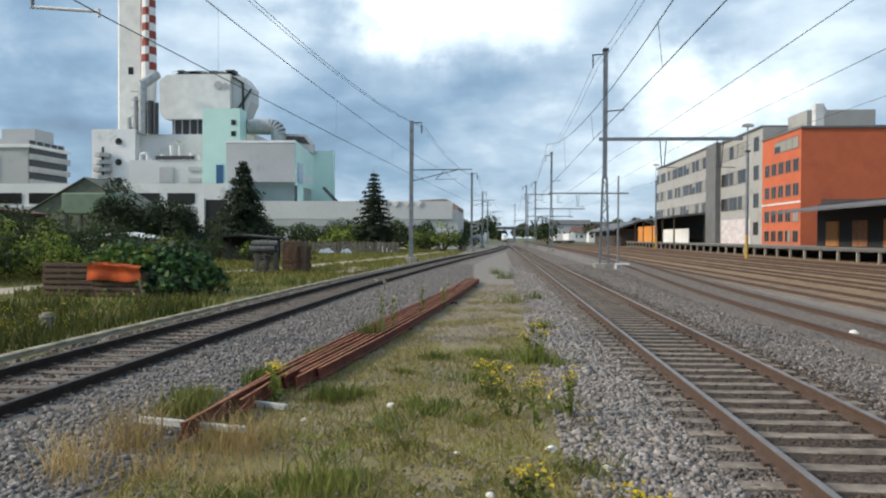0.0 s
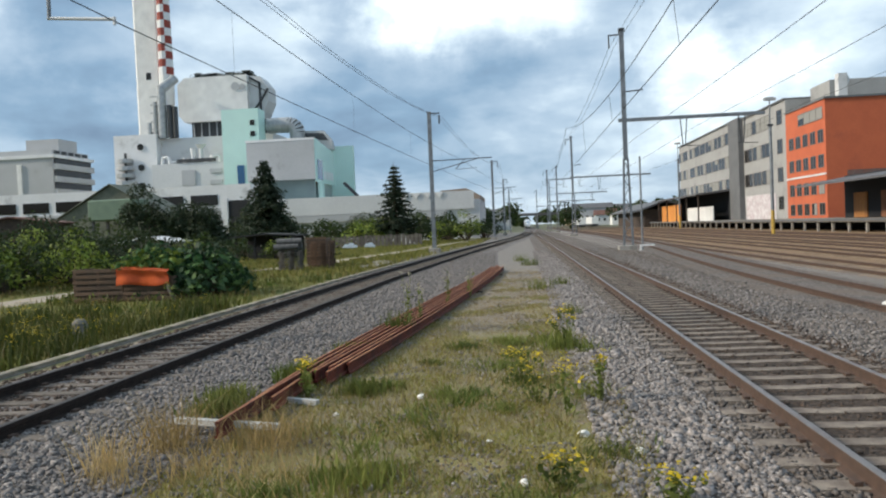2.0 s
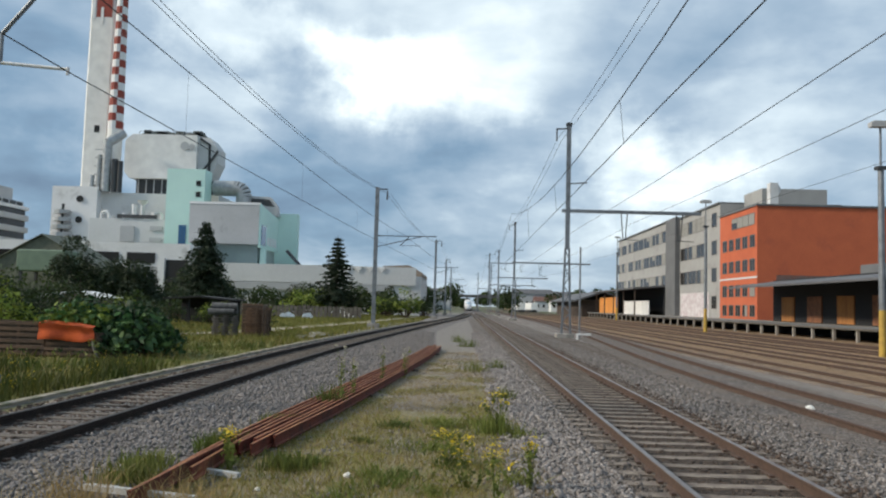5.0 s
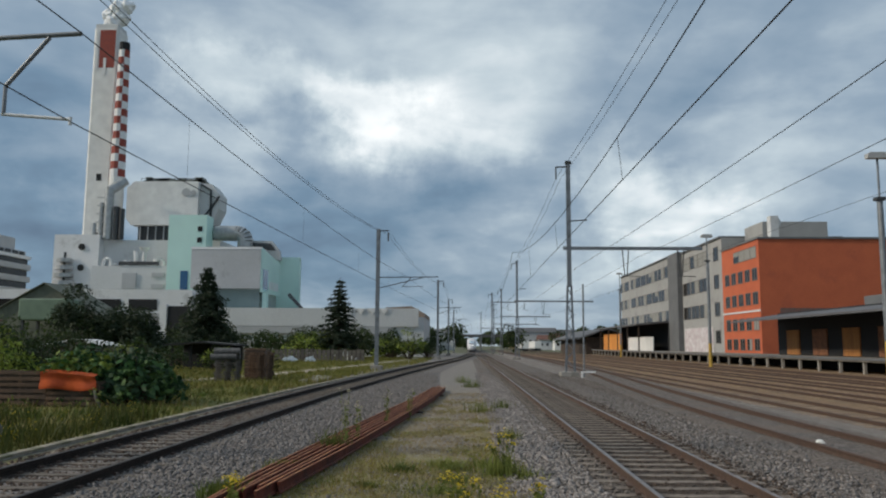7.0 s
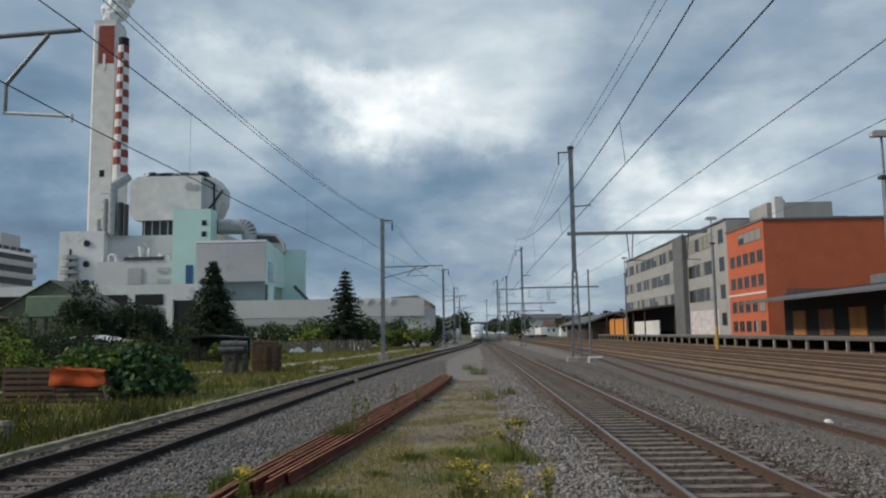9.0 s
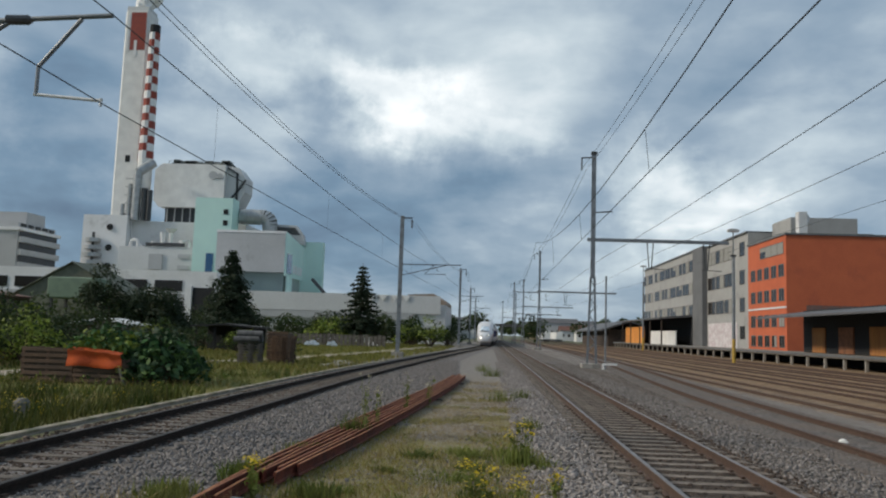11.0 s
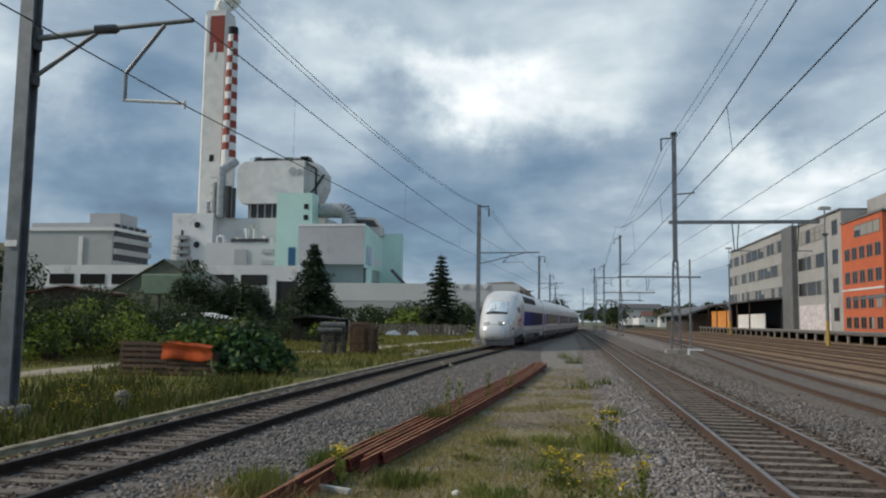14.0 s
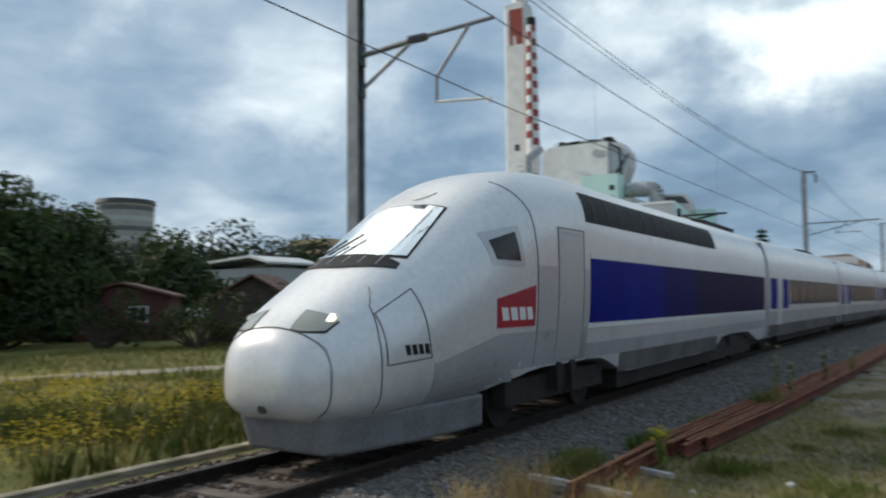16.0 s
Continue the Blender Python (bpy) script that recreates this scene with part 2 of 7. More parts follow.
def ballast_material(name, light, dark, brown):
    m = bpy.data.materials.new(name)
    m.use_nodes = True
    n, l = m.node_tree.nodes, m.node_tree.links
    b = n["Principled BSDF"]
    b.inputs["Roughness"].default_value, b.inputs["Specular IOR Level"].default_value = 0.9, 0.25
    co = n.new("ShaderNodeTexCoord")
    v = n.new("ShaderNodeTexVoronoi")
    v.inputs["Scale"].default_value, v.inputs["Randomness"].default_value = 17, 1
    l.new(co.outputs["Object"], v.inputs["Vector"])
    w = n.new("ShaderNodeTexNoise")
    w.inputs["Scale"].default_value, w.inputs["Detail"].default_value = 0.7, 5
    l.new(co.outputs["Object"], w.inputs["Vector"])
    bw = n.new("ShaderNodeSeparateColor")
    l.new(v.outputs["Color"], bw.inputs[0])
    mx = n.new("ShaderNodeMix")
    mx.data_type = "RGBA"
    mx.inputs[6].default_value, mx.inputs[7].default_value = (*dark, 1), (*light, 1)
    l.new(bw.outputs[0], mx.inputs[0])
    # colour darkens towards each stone's edge, painting shade between the stones
    gap = n.new("ShaderNodeMapRange")
    gap.inputs[1].default_value, gap.inputs[2].default_value = 0.25, 0.75
    gap.inputs[3].default_value, gap.inputs[4].default_value = 1.0, 0.45
    l.new(v.outputs["Distance"], gap.inputs[0])
    md = n.new("ShaderNodeMix")
    md.data_type, md.blend_type = "RGBA", "MULTIPLY"
    md.inputs[0].default_value = 1
    l.new(mx.outputs[2], md.inputs[6])
    l.new(gap.outputs[0], md.inputs[7])
    rr = n.new("ShaderNodeMapRange")
    rr.inputs[1].default_value, rr.inputs[2].default_value, rr.inputs[4].default_value = 0.42, 0.68, 0.8
    l.new(w.outputs[0], rr.inputs[0])
    mr = n.new("ShaderNodeMix")
    mr.data_type = "RGBA"
    mr.inputs[7].default_value = (*brown, 1)
    l.new(rr.outputs[0], mr.inputs[0])
    l.new(md.outputs[2], mr.inputs[6])
    l.new(mr.outputs[2], b.inputs["Base Color"])
    bp = n.new("ShaderNodeBump")
    bp.invert = True
    bp.inputs["Strength"].default_value, bp.inputs["Distance"].default_value = 0.9, 0.03
    l.new(v.outputs["Distance"], bp.inputs["Height"])
    l.new(bp.outputs[0], b.inputs["Normal"])
    return m


GROUND = ground_material()
BALLAST_DARK = ballast_material("dark_ballast", (0.33, 0.305, 0.295), (0.085, 0.078, 0.074), (0.17, 0.145, 0.13))
BALLAST_BROWN = ballast_material("brown_ballast", (0.29, 0.255, 0.23), (0.075, 0.064, 0.057), (0.16, 0.125, 0.10))
STONE = material("ballast_stone", (0.30, 0.275, 0.26), 0.9, second=(0.135, 0.12, 0.11), scale=30, amount=0.6, fine=120, vary=0.65)
STONE_DARK = material("dark_ballast_stone", (0.205, 0.19, 0.18), 0.9, second=(0.075, 0.068, 0.064), scale=30, amount=0.6, fine=120, vary=0.6)
STONE_GAP = material("gap_ballast_stone", (0.165, 0.143, 0.127), 0.9, second=(0.05, 0.041, 0.035), scale=30, amount=0.6, fine=120, vary=0.65)
STONE_BROWN = material("brown_ballast_stone", (0.125, 0.088, 0.066), 0.9, second=(0.05, 0.036, 0.028), scale=30, amount=0.6, fine=120, vary=0.6)
RAIL_RUST = material("rail_rust", (0.070, 0.045, 0.034), 0.75, 0.1, second=(0.10, 0.062, 0.045), scale=9, fine=140, bump=0.3)
# rail rust darkened to near-black: the shade on the rail sides as colour
RAIL_SHADED = material("shaded_rail", (0.022, 0.017, 0.015), 0.8, 0.1, second=(0.036, 0.026, 0.021), scale=9, fine=140, bump=0.3, spec=0.2)
RAIL_DARK_TOP = material("dark_rail_top", (0.045, 0.038, 0.035), 0.6, 0.2, second=(0.035, 0.03, 0.027), scale=4, fine=90, bump=0.1)
RAIL_TOP = material("rail_top", (0.26, 0.235, 0.22), 0.42, 0.7, second=(0.20, 0.16, 0.14), scale=4, fine=90, bump=0.1)
RUST_LIT = material("lit_rust", (0.42, 0.19, 0.085), 0.8, 0.05, second=(0.25, 0.09, 0.045), scale=4, fine=60, bump=0.2, vary=0.3)
RUST_BRIGHT = material("bright_rust", (0.17, 0.038, 0.020), 0.85, 0.05, second=(0.075, 0.022, 0.015), scale=5, fine=80, bump=0.4, vary=0.25)
SLEEPER = material("sleeper_concrete", (0.24, 0.20, 0.16), 0.9, second=(0.12, 0.095, 0.078), scale=5, fine=70, bump=0.4, vary=0.2)
CONCRETE = material("concrete", (0.36, 0.34, 0.305), 0.85, second=(0.26, 0.245, 0.22), scale=2.5, fine=60, bump=0.25, vary=0.12, stain=(0.22, 0.21, 0.19), stain_scale=1.2)
STEEL = material("galvanised_steel", (0.24, 0.26, 0.28), 0.55, 0.5, second=(0.17, 0.185, 0.20), scale=3, fine=50, bump=0.1)
DARK_STEEL = material("dark_steel", (0.07, 0.075, 0.08), 0.6, 0.3, scale=4, fine=60)
WIRE = material("wire", (0.045, 0.05, 0.055), 0.6, 0.4, fine=30, bump=0)
INSULATOR = material("insulator", (0.10, 0.10, 0.105), 0.35, fine=30, bump=0)
WHITE_PAINT = material("white_paint", (0.78, 0.78, 0.76), 0.6, second=(0.66, 0.66, 0.65), scale=0.4, fine=12, amount=0.25, bump=0.05, stain=(0.68, 0.68, 0.67), stain_scale=0.25, stain_at=0.66)


# ---------------------------------------------------------------- mesh helpers
class Shape:
    """Collects vertices and faces for one mesh."""

    def __init__(self):
        self.v, self.f = [], []

    def add(self, verts, faces):
        o = len(self.v)
        self.v.extend(verts)
        self.f.extend([tuple(i + o for i in f) for f in faces])
        return self

    def box(self, x0, x1, y0, y1, z0, z1, m=None):
        vs = [(x, y, z) for z in (z0, z1) for y in (y0, y1) for x in (x0, x1)]
        if m:
            vs = [tuple(m @ Vector(p)) for p in vs]
        return self.add(vs, [(0, 2, 3, 1), (4, 5, 7, 6), (0, 1, 5, 4), (2, 6, 7, 3), (0, 4, 6, 2), (1, 3, 7, 5)])

    def tube(self, p0, p1, r0, r1=None, n=10, caps=True):
        p0, p1 = Vector(p0), Vector(p1)
        r1 = r0 if r1 is None else r1
        q = (p1 - p0).to_track_quat("Z", "Y")
        vs = []
        for p, r in ((p0, r0), (p1, r1)):
            for i in range(n):
                a = 2 * math.pi * i / n
                vs.append(tuple(p + q @ Vector((r * math.cos(a), r * math.sin(a), 0))))
        fs = [(i, (i + 1) % n, n + (i + 1) % n, n + i) for i in range(n)]
        if caps:
            fs += [tuple(range(n - 1, -1, -1)), tuple(range(n, 2 * n))]
        return self.add(vs, fs)

    def bar(self, p0, p1, w, h):
        """A square-edged bar from p0 to p1."""
        p0, p1 = Vector(p0), Vector(p1)
        q = (p1 - p0).to_track_quat("Z", "Y")
        vs = [tuple(p + q @ Vector((x * w / 2, y * h / 2, 0))) for p in (p0, p1) for y in (-1, 1) for x in (-1, 1)]
        return self.add(vs, [(0, 2, 3, 1), (4, 5, 7, 6), (0, 1, 5, 4), (2, 6, 7, 3), (0, 4, 6, 2), (1, 3, 7, 5)])

    def sweep(self, profile, frames, closed=True, caps=True):
        """profile: (across, up) points; frames: (origin, across, up) along the way."""
        n = len(profile)
        vs = []
        for o, a, u in frames:
            vs += [tuple(o + a * p + u * q) for p, q in profile]
        fs = []
        for k in range(len(frames) - 1):
            for i in range(n if closed else n - 1):
                j = (i + 1) % n
                fs.append((k * n + i, k * n + j, (k + 1) * n + j, (k + 1) * n + i))
        if closed and caps:
            fs += [tuple(range(n - 1, -1, -1)), tuple((len(frames) - 1) * n + i for i in range(n))]
        return self.add(vs, fs)

    def prism(self, outline, axis, a, b):
        """An outline of (u, v) points pushed from a to b along axis x, y or z."""
        n = len(outline)

        def put(u, v, w):
            return {"x": (w, u, v), "y": (u, w, v), "z": (u, v, w)}[axis]
        vs = [put(u, v, w) for w in (a, b) for u, v in outline]
        fs = [(i, (i + 1) % n, n + (i + 1) % n, n + i) for i in range(n)] + [tuple(range(n)), tuple(range(2 * n - 1, n - 1, -1))]
        return self.add(vs, fs)


def mesh_of(name, shape, mat, smooth=False, fix=True):
    me = bpy.data.meshes.new(name)
    me.from_pydata(shape.v, [], shape.f)
    if fix and len(shape.f) < 60000:
        bm = bmesh.new()
        bm.from_mesh(me)
        bmesh.ops.recalc_face_normals(bm, faces=bm.faces)
        bm.to_mesh(me)
        bm.free()
    me.materials.append(mat)
    if smooth:
        me.polygons.foreach_set("use_smooth", [True] * len(me.polygons))
        if smooth == "auto":
            me.set_sharp_from_angle(angle=radians(38))
    return me


def part(name, shape, mat, parent=None, label="", smooth=False, bevel=0.0):
    """One mesh object, under its thing if there is one."""
    ob = new(name, shape if isinstance(shape, bpy.types.Mesh) else mesh_of(name, shape, mat, smooth))
    if parent:
        ob.parent = parent
    if bevel:
        mod = ob.modifiers.new("edges", "BEVEL")
        mod.width, mod.segments, mod.limit_method = bevel, 2, "ANGLE"
    if label:
        ob["label"] = label
    return ob


def thing(name, at=(0, 0, 0), label="", category="", group="", kind="", turn=0):
    ob = new(name)
    ob.matrix_basis = pose(*at, 0, 0, turn)
    ob.empty_display_size = 0.2
    return tagged(ob, label, category, group, kind)


def interp(y, table):
    ys = [a for a, _ in table]
    return float(np.interp(y, ys, [b for _, b in table]))


def smoothed(table, width):
    def at(y):
        return sum(interp(y + d * width, table) * w for d, w in ((-1, 0.1), (-0.5, 0.25), (0, 0.3), (0.5, 0.25), (1, 0.1)))
    return at


left_x = smoothed([(-200, -6.32), (8, -6.3), (15, -6.2), (20, -6.13), (25, -6.06), (30, -5.98), (35, -5.85), (42, -5.52), (50, -5.13), (57, -4.78),
                   (65, -4.36), (80, -3.5), (95, -2.5), (105, -1.85), (115, -1.25), (135, -0.3), (160, 0.5), (200, 1.25), (260, 1.85), (400, 2.2), (900, 2.2)], 8)
yard_x = smoothed([(-100, 7.7), (24, 7.7), (42, 8.7), (54, 9.6), (75, 10.6), (110, 11.4), (900, 12)], 9)


def right_x(y):
    return 3.21


def lane(x0):
    return lambda y: x0 + 0.004 * (y - 40)


def frames_along(fx, y0, y1, step, off=0.0, z=0.0, cant=None):
    out, y = [], y0
    while y <= y1 + 1e-6:
        d = Vector((fx(y + 0.5) - fx(y - 0.5), 1, 0)).normalized()
        a = Vector((d.y, -d.x, 0))
        c = cant(y) if cant else 0.0
        a2 = Vector((a.x, a.y, -c)).normalized()
        u = Vector((0, 0, 1))
        out.append((Vector((fx(y), y, z + c * 0.75)) + a2 * off, a2, u))
        y += step if y < 60 else step * 3
    return out


RAIL_Z = 0.16
HEAD = [(-0.036, 0.0), (-0.036, -0.03), (-0.010, -0.045), (-0.010, -0.125), (-0.07, -0.145), (-0.07, -0.16), (0.07, -0.16), (0.07, -0.145),
        (0.010, -0.125), (0.010, -0.045), (0.036, -0.03), (0.036, 0.0)]
# widened rail section, so the dark steel takes in the shade beside it
FAT = [(-0.042, 0.0), (-0.042, -0.04), (-0.022, -0.05), (-0.022, -0.125), (-0.088, -0.14), (-0.088, -0.16), (0.088, -0.16), (0.088, -0.14), (0.022, -0.125), (0.022, -0.05), (0.042, -0.04), (0.042, 0.0)]
CROWN = [(-0.034, 0.0), (-0.030, 0.005), (0.030, 0.005), (0.034, 0.0)]


def cant_left(y):
    return 0.012 * min(1, max(0, (y - 25) / 20)) * min(1, max(0, (130 - y) / 40))


# ---------------------------------------------------------------- ground and track beds
g = Shape()
xs = [-3000, -600, -200, -80, -40, -20, -8.6, -3.6, 1.2, 10, 20, 31, 60, 200, 600, 3000]
ys = [-600, -100, -20, 0, 4, 8, 12, 16, 20, 26, 34, 44, 60, 90, 130, 200, 400, 900, 3500]
for y in ys:
    for x in xs:
        g.v.append((x, y, 0.0))
n = len(xs)
g.f = [(j * n + i, j * n + i + 1, (j + 1) * n + i + 1, (j + 1) * n + i) for j in range(len(ys) - 1) for i in range(n - 1)]
tagged(part("ground", g, GROUND), "flat ground of meadow, trodden soil and grit", "ground", kind="structure")


def bed(name, fx, half_l, half_r, y0, y1, mat, label, top=0.035):
    s = Shape()
    s.sweep([(-half_l - 0.35, -0.05), (-half_l, top), (half_r, top), (half_r + 0.35, -0.05)], frames_along(fx, y0, y1, 2.0), closed=True)
    return tagged(part(name, s, mat), label, "track bed", kind="structure")


stack_x = smoothed([(0, -3.12), (7.5, -2.98), (10, -2.88), (13, -2.62), (17, -2.35), (22, -1.95), (28, -1.55), (36, -1.14), (60, -1.9), (90, -0.6)], 3)
b1 = Shape()
ys_b = [-60 + 2 * k for k in range(75)] + [100 + 20 * k for k in range(17)]
for y in ys_b:
    edge = max(left_x(y) + 2.2, stack_x(y) - 0.1) if y < 90 else left_x(y) + 2.2
    b1.v += [(left_x(y) - 1.78, y, -0.05), (left_x(y) - 1.45, y, 0.008), (edge, y, 0.008), (edge + 0.3, y, -0.05)]
b1.f = [(4 * j + i, 4 * j + i + 1, 4 * j + i + 5, 4 * j + i + 4) for j in range(len(ys_b) - 1) for i in range(3)]
tagged(part("ballast_bed_1", b1, BALLAST_DARK), "grey crushed-stone ballast under the curving main track", "track bed", kind="structure")
bed("ballast_bed_2", right_x, 2.3, 3.4, -60, 620, BALLAST_BROWN, "grey-brown crushed-stone ballast under the straight track", 0.006)
bed("ballast_bed_3", yard_x, 1.5, 1.7, -60, 420, BALLAST_BROWN, "brown rusty ballast under the siding", 0.026)


def track(name, fx, y0, y1, near, label, cant=None, sleeper_mat=SLEEPER, zs=0.0, crown=RAIL_TOP, steel=RAIL_RUST):
    """Two rails, sleepers one by one where the camera is near, the rest in one piece."""
    t = thing(name, label=label, category="railway track", kind="structure")
    for off in (-0.752, 0.752):
        fr = frames_along(fx, y0, y1, 1.5, off, RAIL_Z + zs, cant)
        r = part("rail", Shape().sweep(FAT if steel is RAIL_SHADED else HEAD, fr), steel, t)
        part("running_surface", Shape().sweep(CROWN, fr, caps=False), crown, r, "dull worn running surface")
    prof = [(-1.3, 0.0), (-1.3, 0.045), (-1.22, 0.06), (-0.45, 0.058), (0, 0.055), (0.45, 0.058), (1.22, 0.06), (1.3, 0.045), (1.3, 0.0)]
    one = Shape().prism([(a, b - 0.035) for a, b in prof], "y", -0.11, 0.11)
    me = mesh_of("sleeper", one, sleeper_mat)
    far = Shape()
    y, i = y0, 0
    while y < min(y1, 200):
        d = Vector((fx(y + 0.5) - fx(y - 0.5), 1, 0))
        ang = -math.degrees(math.atan2(d.x, d.y))
        c = cant(y) if cant else 0
        m = pose(fx(y), y, zs + 0.004 + c * 0.75, 0, math.degrees(math.atan(c)), ang)
        if near[0] <= y <= near[1]:
            ob = part("sleeper", me, None, t)
            ob.matrix_basis = m
        else:
            far.add([tuple(m @ Vector(p)) for p in one.v], one.f)
        y += 0.57
        i += 1
    if far.v:
        ob = part("far_sleepers", far, sleeper_mat, t)
        ob["kind"] = "stuff"
    # fastenings near the camera
    clip = Shape()
    k = math.ceil((near[0] - y0) / 0.57)
    y = y0 + k * 0.57
    while y < 24:
        for off in (-0.752, 0.752):
            for e in (-0.10, 0.10):
                x = fx(y) + off + e
                clip.box(x - 0.03, x + 0.03, y - 0.05, y + 0.05, zs + 0.01, zs + 0.06)
        y += 0.57
    ob = part("rail_clips", clip, RAIL_RUST, t)
    ob["kind"] = "stuff"
    return t


track("track_1", left_x, -40.2, 420, (2, 120), "main track with rusty rails, sides shaded in colour, on concrete sleepers, curving away", cant_left, sleeper_mat=material("dark_sleeper", (0.165, 0.14, 0.115), 0.9, second=(0.085, 0.07, 0.058), scale=5, fine=70, bump=0.4, vary=0.25), crown=RAIL_DARK_TOP, steel=RAIL_SHADED)
track("track_2", right_x, -40.2, 620, (2, 120), "straight track with brown rails on concrete sleepers", crown=RAIL_TOP)
# dark strip between the rails: shade of the pits between sleepers, as colour
CRIB_SHADE = ballast_material("crib_shade_ballast", (0.12, 0.09, 0.07), (0.022, 0.017, 0.014), (0.06, 0.042, 0.03))
tagged(part("ballast_crib", Shape().sweep([(-0.70, -0.02), (-0.70, 0.012), (0.70, 0.012), (0.70, -0.02)], frames_along(right_x, -40, 200, 2.0)), CRIB_SHADE), "dark ballast between the rails, pit shade put in its colour", "track bed", kind="structure")
WOOD_SLEEPER = material("sleeper_wood", (0.13, 0.09, 0.062), 0.9, second=(0.20, 0.14, 0.09), scale=4, fine=60, bump=0.4, vary=0.2, stain=(0.30, 0.21, 0.125), stain_scale=0.5, stain_at=0.5)


def siding(name, fx, y0, y1, label, lift=0.0):
    t = thing(name, label=label, category="railway track", kind="structure")
    for off in (-0.752, 0.752):
        fr = frames_along(fx, y0, y1, 3.0, off, RAIL_Z + lift)
        r = part("rail", Shape().sweep(HEAD, fr), RAIL_RUST, t)
        part("running_surface", Shape().sweep(CROWN, fr, caps=False), RAIL_RUST, r)
    far = Shape()
    y = y0
    while y < min(y1, 160):
        far.box(fx(y) - 1.25, fx(y) + 1.25, y - 0.12, y + 0.12, -0.02, 0.008)
        y += 0.65
    ob = part("sleepers", far, WOOD_SLEEPER, t, "half-buried dark timber sleepers")
    ob["kind"] = "stuff"


siding("track_3", yard_x, -40, 420, "siding with dark rails sunk in brown ballast")
for i, x in enumerate((11.7, 15.4, 19.0, 22.7, 26.4)):
    siding("track_%d" % (4 + i), lane(x), -40, 420, "rusty yard siding in weedy brown ballast", -0.045)

DUCT_LID = material("tan_concrete", (0.36, 0.315, 0.245), 0.9, second=(0.25, 0.215, 0.16), scale=3, fine=50, bump=0.3, vary=0.25, stain=(0.17, 0.16, 0.10), stain_scale=1.6, stain_at=0.56)
# cable duct with concrete lids beside the curving track
duct = thing("cable_duct", label="concrete cable duct with flat lids beside the main track", category="cable duct", kind="structure")
lid = mesh_of("lid", Shape().prism([(-0.085, 0), (-0.085, 0.04), (-0.075, 0.048), (0.075, 0.048), (0.085, 0.04), (0.085, 0)], "y", -0.490, 0.490), DUCT_LID)


def duct_x(y):
    return left_x(y) - 1.87


y = -6.0
while y < 95:
    ob = part("lid", lid, None, duct)
    ob.matrix_basis = pose(duct_x(y), y, 0.035 + random.uniform(-0.006, 0.006), random.uniform(-0.4, 0.4), random.uniform(-1, 1),
                           -math.degrees(math.atan(duct_x(y + 0.5) - duct_x(y - 0.5))) + random.uniform(-0.4, 0.4))
    y += 1.0
part("trough", Shape().sweep([(-0.075, -0.1), (-0.075, 0.03), (0.075, 0.03), (0.075, -0.1)], frames_along(duct_x, -6, 95, 1.5)), CONCRETE, duct)

# ---------------------------------------------------------------- overhead line


def h_profile(w, d, t):
    return [(-w, -d), (w, -d), (w, -d + t), (t / 2, -d + t), (t / 2, d - t), (w, d - t), (w, d), (-w, d), (-w, d - t), (-t / 2, d - t), (-t / 2, -d + t), (-w, -d + t)]


def left_mast(x, y, h, reach, label, arm=True, thick=0.14):
    """A steel H mast on a concrete footing with one cantilever over the track."""
    m = thing("catenary_mast", (x, y, 0), label, "catenary mast", "masts along the main track")
    part("post", Shape().prism(h_profile(thick, thick, 0.03), "z", 0.3, h), STEEL, m)
    part("footing", Shape().box(-0.3, 0.3, -0.3, 0.3, -0.1, 0.32), CONCRETE, m, "pale concrete footing", bevel=0.03)
    part("plate", Shape().box(-0.13, 0.13, -0.175, -0.165, 3.3, 3.42), WHITE_PAINT, m, "small white plate")
    if arm:
        z = 7.5
        rx = reach
        a = part("cantilever", Shape().tube((0.16, 0, z - 0.12), (rx * 0.42, 0, z - 0.02), 0.06).tube((rx * 0.55, 0, z + 0.02), (rx, 0, z + 0.1), 0.045), STEEL, m)
        ins = Shape()
        for k in range(6):
            c = rx * (0.42 + 0.13 * (k + 0.5) / 6)
            ins.tube((c - 0.05, 0, z - 0.0), (c + 0.04, 0, z), 0.10, 0.06, 10)
        part("insulator", ins, INSULATOR, a, "ribbed dark insulator")
        part("brace", Shape().tube((0.16, 0, z - 0.88), (rx * 0.42, 0, z - 0.06), 0.045), STEEL, m)
        dz = 6.1
        part("drop_tube", Shape().tube((rx * 0.83, 0, z + 0.03), (rx * 0.61, 0, z - 0.88), 0.04).tube((rx * 0.61, 0, z - 0.88), (rx * 0.61, 0, dz), 0.035), STEEL, m)
        part("registration_arm", Shape().tube((rx * 0.60, 0, dz), (rx * 0.97, 0, dz - 0.10), 0.03).tube((rx * 0.97, 0, dz - 0.2), (rx * 0.97, 0, dz - 0.06), 0.03), WHITE_PAINT, m)
        part("bracket", Shape().box(0.13, 0.2, -0.1, 0.1, z - 0.35, z + 0.1), DARK_STEEL, m)
        part("bracket", Shape().box(0.13, 0.2, -0.1, 0.1, z - 1.05, z - 0.85), DARK_STEEL, m)
    else:
        part("top_bracket", Shape().bar((0, 0, h - 0.12), (0.7, 0, h - 0.12), 0.08, 0.08).tube((0.62, 0, h - 0.15), (0.62, 0, h - 1.3), 0.05), DARK_STEEL, m)
    return m


left_mast(-10.38, 13.4, 11.0, 3.4, "grey steel overhead-line mast with a hinged cantilever")


